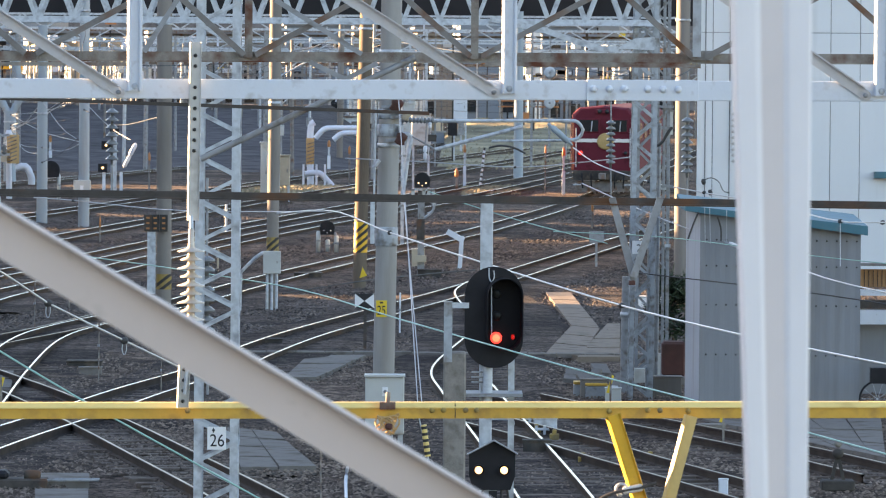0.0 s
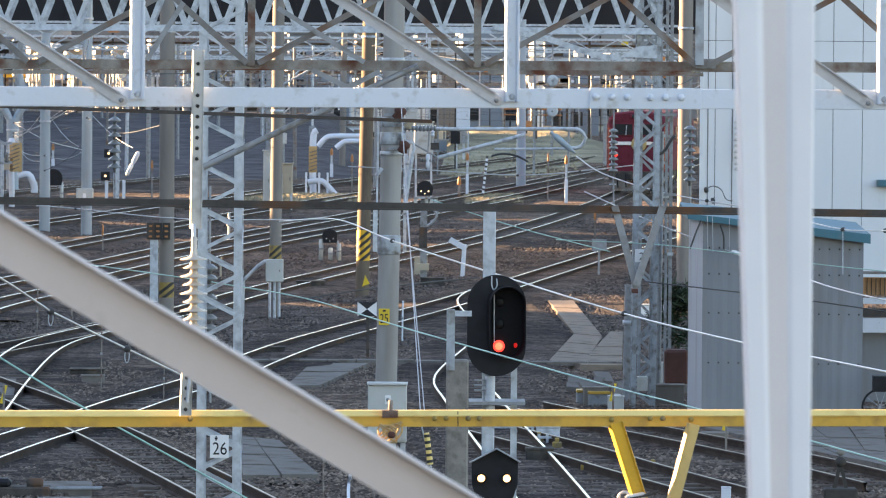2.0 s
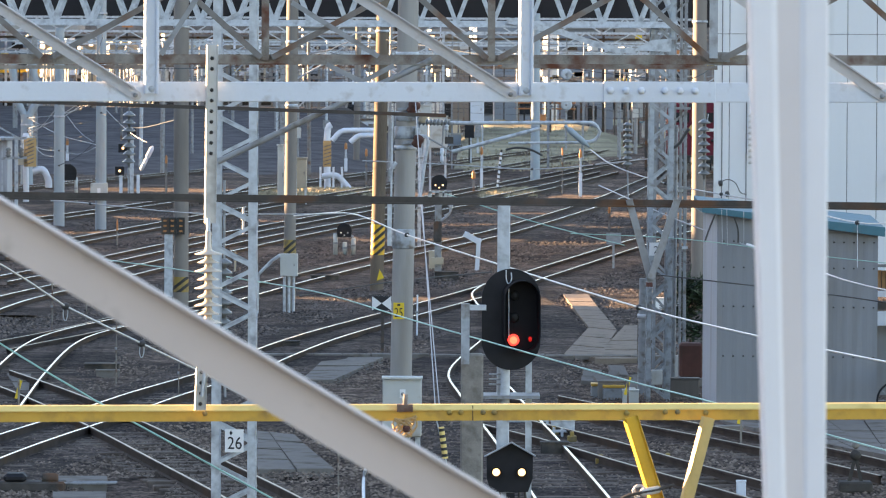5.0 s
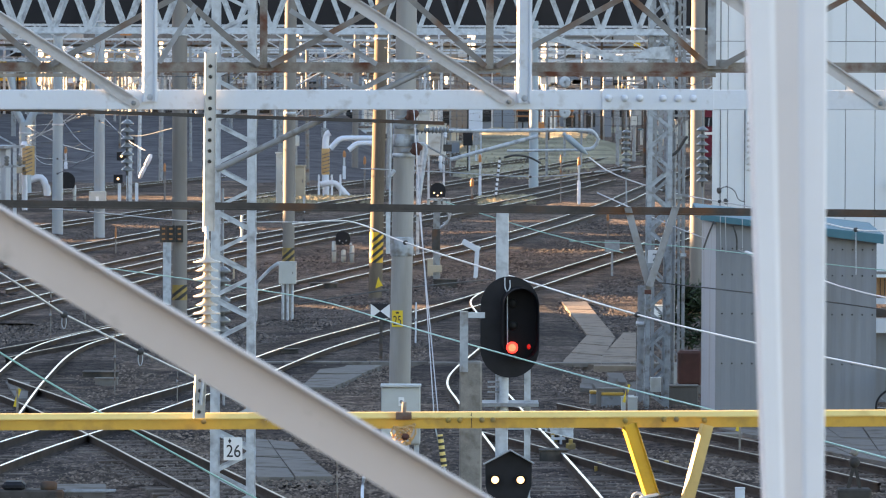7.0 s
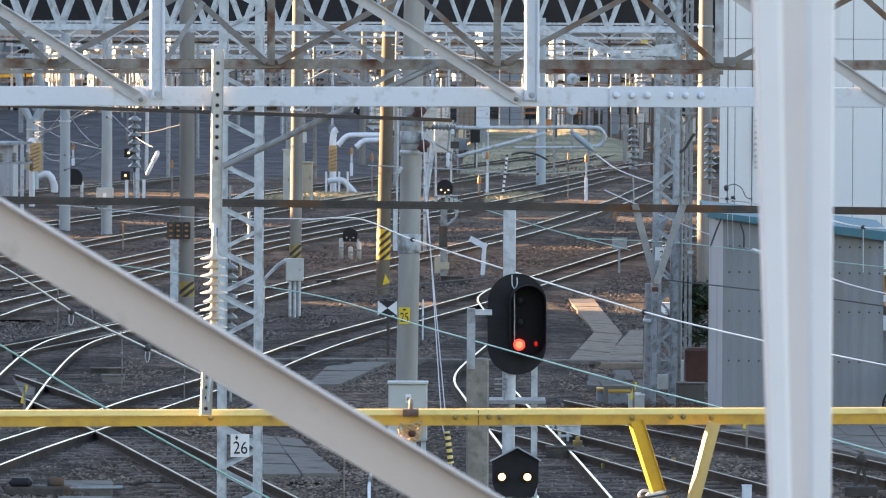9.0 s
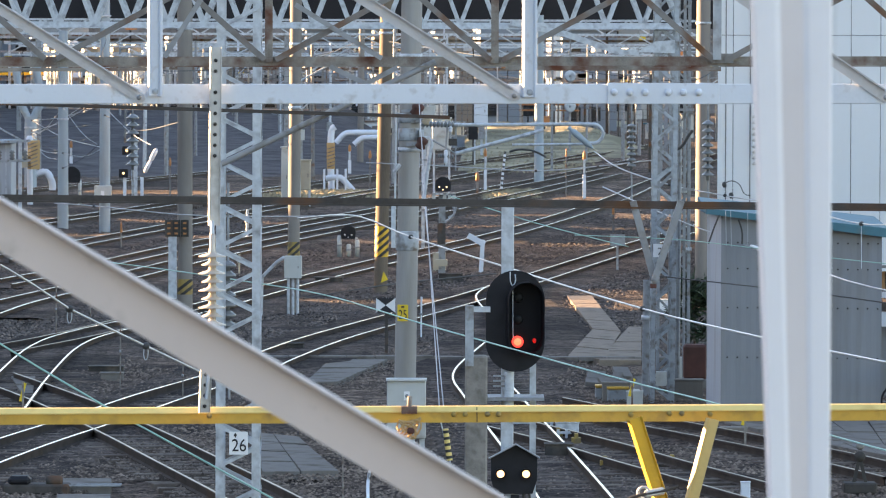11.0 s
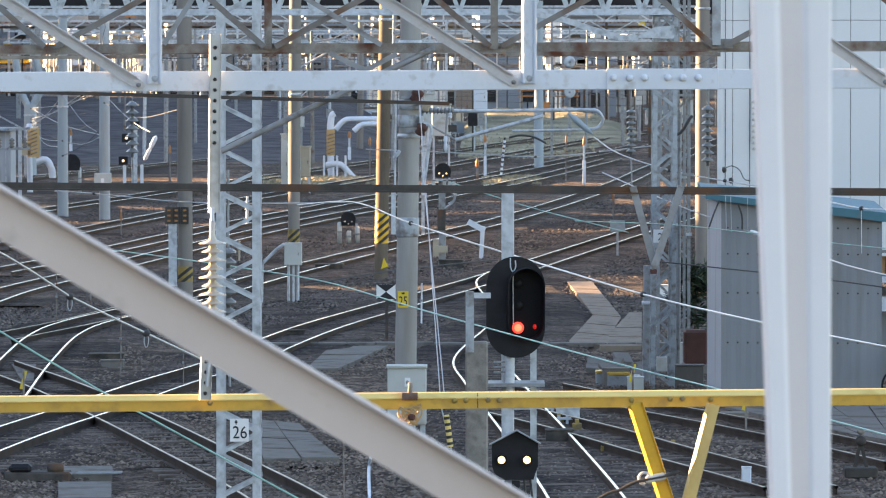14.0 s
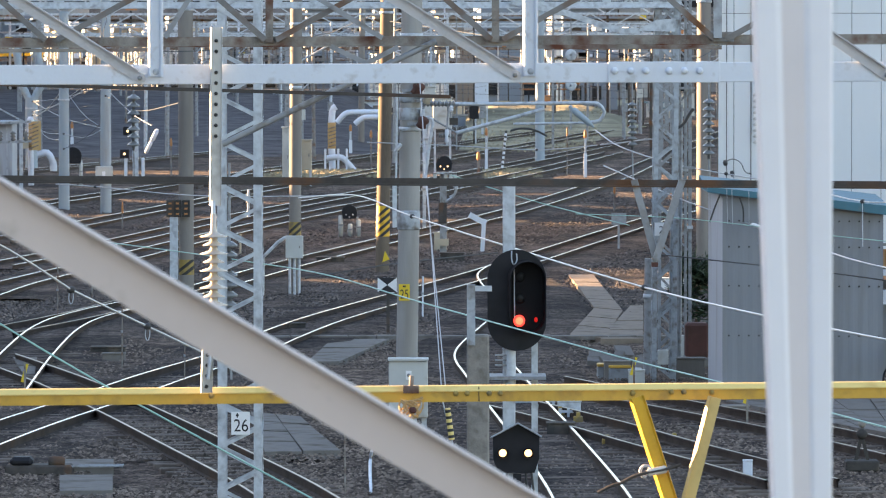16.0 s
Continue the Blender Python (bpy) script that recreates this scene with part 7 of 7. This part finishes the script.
def sunlit_gear():
    """Cabinets, tanks and racks at the sunny end of the yard, turned to the low sun."""
    rnd = random.Random(41)
    for i in range(64):
        y = rnd.uniform(418, 462)
        x = rnd.uniform(-0.088, -0.048) * y if i % 2 else rnd.uniform(-0.088, 0.036) * y
        z0 = 4.2 + rnd.uniform(-0.3, 3.6)
        w, h = rnd.uniform(0.35, 1.0), rnd.uniform(0.4, 1.2)
        th = thing("yard_beacon", "distant sunlit box on a mast at the end of the yard", "box", "distant boxes")
        Shape().box((0, 0, z0 + h / 2), (w, w, h)).done("housing", rnd.choice((white_paint, white_paint, cabinet, tan_cab, loco_white)), th)
        Shape().box((0, 0.1, z0 / 2), (0.12, 0.12, z0)).done("mast", galv_dark, th)
        if i % 3 == 0:
            Shape().box((0, 0, z0 + h + 0.05), (w * 1.2, w * 1.2, 0.08)).done("lid", galv_dark, th)
        th.matrix_basis = pose(x, y, 0, 0, 0, rnd.uniform(-70, -42))
    for i in range(30):
        x, y, z0 = rnd.uniform(-35, -26), rnd.uniform(417, 438), rnd.uniform(4.2, 7.7)
        w, h = rnd.uniform(0.5, 1.5), rnd.uniform(0.35, 1.1)
        th = thing("sunlit_rack", "distant sunlit cabinet on a steel rack", "cabinet", "distant racks")
        Shape().box((0, 0, z0 + h / 2), (w, w * 0.8, h)).done("housing", rnd.choice((loco_white, tan_cab, white_paint, yellow_pale)), th)
        for dx in (-0.35, 0.35):
            Shape().box((dx * w, 0, z0 / 2), (0.1, 0.1, z0)).done("leg", galv_dark, th)
        Shape().box((0, -w * 0.41, z0 + h * 0.5), (w * 0.9, 0.05, 0.08)).done("rail", stripe_black, th)
        th.matrix_basis = pose(x, y, 0, 0, 0, rnd.uniform(-75, -50))
    th = thing("sunlit_tower", "slender cream tower catching the low sun far off", "tower")
    Shape().box((0, 0, 4.7), (0.95, 0.95, 9.6)).done("shaft", loco_white, th, bevel=0.05)
    for k in range(5):
        Shape().box((0, 0, 5.2 + 0.9 * k), (1.0, 1.0, 0.09)).done("band", rusty, th)
    th.matrix_basis = pose(7.75, 441, 0, 0, 0, -55)
    th = thing("yellow_crossbeam", "distant yellow steel beam across the yard end", "gantry")
    Shape().bar((-42.5, 440, 5.31), (-34.5, 440, 5.46), 0.3, 0.26).done("beam", yellow, th)
    for x in (-42, -38.2, -35):
        Shape().box((x, 440.25, 2.65), (0.25, 0.2, 5.4)).done("leg", old_steel, th)


sunlit_gear()


def signal_yard_bits():
    """Small gear beside the turnout and the lattice masts."""
    for px, py, w in ((2.94, 96.44, 0.42), (2.62, 96.9, 0.2)):
        th = thing("point_motor", "grey point motor with a yellow lid beside the track", "point motor", "point motors")
        b = Shape().box((px, py, 0.08), (w, 0.4, 0.24)).done("housing", galv_dark, th, bevel=0.02)
        Shape().box((px, py, 0.225), (w * 1.02, 0.42, 0.05)).done("lid", yellow_shade, th, "worn yellow lid", bevel=0.01)
    th = thing("pale_block", "pale concrete block by the point motor", "block")
    Shape().box((3.24, 96.6, 0.08), (0.26, 0.3, 0.2)).done("block", cabinet, th, bevel=0.015)
    rnd = random.Random(6)
    for k in range(9):
        th = thing("concrete_offcut", "tilted grey concrete slab piece lying on ballast", "slab", "concrete offcuts")
        Shape().box((0, 0, 0), (rnd.uniform(0.18, 0.42), 0.5, 0.09)).done("slab", slab_mat, th, bevel=0.01)
        th.matrix_basis = pose(2.55 + 0.14 * k + rnd.uniform(-0.1, 0.1), 99.0 + rnd.uniform(0, 4), 0.02 + rnd.uniform(0, 0.1), rnd.uniform(8, 30), rnd.uniform(-10, 10), rnd.uniform(-30, 30))
    for px, py in ((2.25, 80.34), (3.33, 80.62), (1.62, 86.5), (1.9, 85.2)):
        th = thing("rail_brace", "small rusty yellow rail chair beside the rail", "rail chair", "rail chairs")
        Shape().box((px, py, 0.05), (0.16, 0.2, 0.1)).box((px, py, 0.13), (0.07, 0.16, 0.08)).done("chair", yellow_faded, th, bevel=0.01)
    for px, py, n in ((1.4, 88.5, 3), (1.75, 86.0, 3)):
        th = thing("stretcher_clamp", "pale stretcher clamps on the turnout", "clamp", "turnout clamps")
        Shape().bar((px - 0.17, py, 0.12), (px + 0.17, py, 0.12), 0.05, 0.04).done("bar", galv, th)
        for k in range(n):
            Shape().box((px - 0.14 + 0.14 * k, py - 0.03, 0.09), (0.045, 0.06, 0.18)).done("pin", galv, th)


signal_yard_bits()


def rods_and_plates():
    """Thin rods, stakes and small boards standing in the ballast."""
    for px, py, h, r, mt in ((-6.77, 99.6, 1.25, 0.012, rusty), (-5.26, 94.6, 0.95, 0.010, rusty), (-9.4, 116.5, 1.25, 0.014, rusty), (-9.11, 123.3, 1.05, 0.014, rusty), (-1.0, 118.0, 0.95, 0.02, white_paint), (-6.83, 153.5, 0.6, 0.03, tan_cab), (-7.9, 184.2, 1.05, 0.045, galv)):
        th = thing("ground_rod", "thin upright rod standing in the ballast", "rod", "ground rods")
        Shape().tube([(px, py, -0.1), (px + 0.01, py, h)], r, 8).done("rod", mt, th)
        Shape().lathe([(r * 1.8, 0), (r * 1.8, 0.05)], (px, py, h * 0.55), n=8).done("collar", galv_dark, th)
    th = thing("notice_board", "small blank grey board on a steel stake", "sign")
    Shape().box((4.73, 156.0, 0.96), (0.46, 0.02, 0.36)).done("board", galv_dark, th)
    Shape().box((4.73, 156.05, 0.45), (0.07, 0.05, 1.1)).done("stake", galv_dark, th)
    for px, w in ((5.2, 0.3), (5.62, 0.42)):
        th = thing("cable_case", "low white cable case behind the masts", "box", "cable cases")
        Shape().box((px, 131.5, 0.1), (w, 0.4, 0.3)).done("body", sign_white, th, bevel=0.02)
        Shape().box((px, 131.5, 0.27), (w * 1.04, 0.44, 0.03)).done("lid", cabinet, th)
    th = thing("tension_pulley", "pale round tension pulleys on a hanger rod", "pulley")
    for z in (6.107, 5.401):
        w = Shape().lathe([(0.135, -0.02), (0.12, 0.0), (0.135, 0.02), (0.10, 0.025), (0.03, 0.03)], (2.46, 118, z), (0, -1, 0), 22).done("wheel", galv, th)
        Shape().lathe([(0.03, 0), (0.025, 0.03)], (2.46, 117.97, z), (0, -1, 0), 10).done("hub", galv_dark, w)
    Shape().tube([(2.46, 118.06, 4.99), (2.46, 118.06, 7.2)], 0.012, 6).done("rod", galv_dark, th)
    th = thing("point_machine", "dark low point machine with rods beside the crossing", "point machine")
    Shape().box((-6.35, 75.2, 0.05), (1.0, 0.42, 0.16)).done("bed", dark_bar, th, bevel=0.03)
    Shape().box((-6.6, 75.15, 0.18), (0.34, 0.34, 0.14)).done("motor", black, th, bevel=0.05)
    Shape().lathe([(0.07, 0), (0.075, 0.03), (0.075, 0.2), (0.05, 0.24)], (-6.2, 75.1, 0.18), (1, 0, 0), 12).done("cylinder", dark_bar, th)
    for dy in (-0.12, 0.1):
        Shape().tube([(-5.9, 75.2 + dy, 0.1), (-5.1, 75.3 + dy, 0.1)], 0.018, 6).done("rod", galv_dark, th)


rods_and_plates()


# ---- the red locomotive, which leaves ----
def locomotive():
    """Built round its tail end: x across, +y towards its head, z from the rail."""
    th = thing("red_locomotive", "red locomotive with white band and round brass crest, leaving", "locomotive")
    L = 17.0
    s = Shape()
    prof = [(-1.40, 1.05), (1.40, 1.05), (1.42, 3.15), (1.36, 3.5), (1.08, 3.78), (0.0, 3.88), (-1.08, 3.78), (-1.36, 3.5), (-1.42, 3.15)]
    n = len(prof)
    rows = [(0.0, 0.90, 0.97), (0.07, 0.95, 0.985), (0.2, 1.0, 1.0), (L - 0.2, 1.0, 1.0), (L, 0.9, 0.97)]
    pts = [(x * k, y, 1.05 + (z - 1.05) * q) for y, k, q in rows for x, z in prof]
    f = [(i * n + j, i * n + (j + 1) % n, (i + 1) * n + (j + 1) % n, (i + 1) * n + j) for i in range(len(rows) - 1) for j in range(n)]
    f += [tuple(range(n))[::-1], tuple(range((len(rows) - 1) * n, len(rows) * n))]
    body = s.add(pts, f).done("body", red_paint, th)
    Shape().box((0, -0.012, 2.36), (2.5, 0.03, 0.15)).done("white_band", loco_white, body, "white painted band")
    for x in (-0.62, 0.62):
        Shape().box((x, -0.02, 3.0), (0.95, 0.05, 0.62)).done("window_frame", red_paint, body, bevel=0.02)
        Shape().box((x, -0.045, 3.0), (0.8, 0.03, 0.5)).done("windscreen", glass, body, "dark windscreen")
        Shape().tube([(x + 0.1, -0.08, 2.75), (x + 0.14, -0.08, 3.2)], 0.02, 6).done("wiper", galv, body)
    for x in (-0.98, 0.98):
        Shape().lathe([(0.15, 0), (0.14, 0.05)], (x, 0.0, 1.82), (0, -1, 0), 16).done("lamp_rim", red_paint, body)
        Shape().lathe([(0.085, 0), (0.075, 0.02), (0.001, 0.03)], (x, -0.055, 1.82), (0, -1, 0), 16).done("tail_lamp", red_glow if x < 0 else glass, body, "red tail lamp" if x < 0 else "dark tail lamp")
        Shape().tube([(x * 1.2, -0.06, 1.2), (x * 1.2, -0.06, 2.9)], 0.022, 6).done("handrail", galv, body)
    # Strips added in brighter, glossier red for the sunlit body edge.
    for x in (-1, 1):
        cp = [(x * 1.27, -0.012), (x * 1.36, 0.06), (x * 1.435, 0.2), (x * 1.40, 0.22), (x * 1.25, 0.02)]
        Shape().add([(a, b, z) for z in (1.08, 3.12) for a, b in cp], [(i, (i + 1) % 5, 5 + (i + 1) % 5, 5 + i) for i in range(5)] + [(0, 1, 2, 3, 4), (5, 6, 7, 8, 9)]).done("corner_strip", red_gloss, body, "glossy brighter red corner strip, added for the sunlit edge")
    Shape().lathe([(0.36, 0), (0.36, 0.05), (0.30, 0.06), (0.001, 0.062)], (0.1, -0.03, 2.33), (0, -1, 0), 28).done("crest", gold, body, "round brass crest")
    Shape().box((0.92, -0.03, 2.36), (0.55, 0.02, 0.1)).done("number_bar", loco_white, body)
    Shape().box((0, 0.06, 3.62), (0.7, 0.3, 0.2)).done("headlamp_box", red_paint, body, bevel=0.03)
    for x in (-0.16, 0.16):
        Shape().lathe([(0.1, 0), (0.08, 0.03)], (x, -0.09, 3.62), (0, -1, 0), 14).done("headlamp", glass, body)
    for k in range(5):
        Shape().box((1.425, 2.6 + k * 2.8, 2.75), (0.03, 1.5, 0.7)).done("side_window", glass, body)
    Shape().box((0, L / 2, 0.9), (2.5, L - 0.6, 0.32)).done("underframe", under, th)
    Shape().box((0, -0.05, 0.85), (2.6, 0.25, 0.42)).done("buffer_beam", under, th, bevel=0.02)
    Shape().box((0, -0.3, 0.82), (0.3, 0.5, 0.28)).done("coupler", old_steel, th, bevel=0.03)
    Shape().plate([(-1.15, 0.14), (1.15, 0.14), (1.2, 0.6), (-1.2, 0.6)], 0.05, 0.03).done("rail_guard", old_steel, th)
    for x in (-0.9, -0.5, 0.55, 0.95):
        Shape().tube([(x, -0.2, 0.95), (x * 0.97, -0.3, 0.6), (x * 0.95, -0.2, 0.3)], 0.03, 6).done("brake_hose", black, th)
    Shape().box((-1.1, -0.28, 0.45), (0.3, 0.35, 0.05)).done("step", galv, th)
    Shape().box((1.1, -0.28, 0.45), (0.3, 0.35, 0.05)).done("step", galv, th)
    wheels = []
    for y in (2.0, 4.3, 7.8, 9.8, 13.0, 15.2):
        for x in (-0.53, 0.53):
            w = new("wheel")
            w.parent = th
            w.location = (x, y, 0.47)
            t = Shape().lathe([(0.2, -0.05), (0.43, -0.05), (0.47, -0.03), (0.47, 0.05), (0.2, 0.05)], (0, 0, 0), (1, 0, 0), 24).done("tyre", rail_top, w)
            Shape().lathe([(0.36, -0.055), (0.12, -0.07), (0.12, 0.07), (0.36, 0.055)], (0, 0, 0), (1, 0, 0), 24).done("rim", under, w)
            wheels.append(w)
        Shape().box((0, y, 0.5), (0.95, 0.14, 0.14)).done("axle", under, th)
    th.scale = (1.07, 1.07, 1.07)
    return th, wheels


LOCO, WHEELS = locomotive()


# ---- what moves ----
def motions():
    """The locomotive rolls away along its gently bending track; its wheels turn with it."""
    x0, y0, vx, bend, vy = 7.40, 235.0, 1.03, 0.0117, 8.87
    v = math.hypot(vx, vy)
    rows = []
    for k in range(33):
        t = k * 0.5
        head = -math.degrees(math.atan2(vx + 2 * bend * t, vy))
        rows.append((t, pose(x0 + vx * t + bend * t * t, y0 + vy * t, 0.15, 0, 0, head)))
    walk(LOCO, rows)
    step = 1 / 15
    turn = math.degrees(v * step / 0.503)
    for w in WHEELS:
        p = w.location.copy()
        walk(w, [(min(16.0, k * step), pose(p.x, p.y, p.z, -turn * k, 0, 0)) for k in range(241)])


motions()
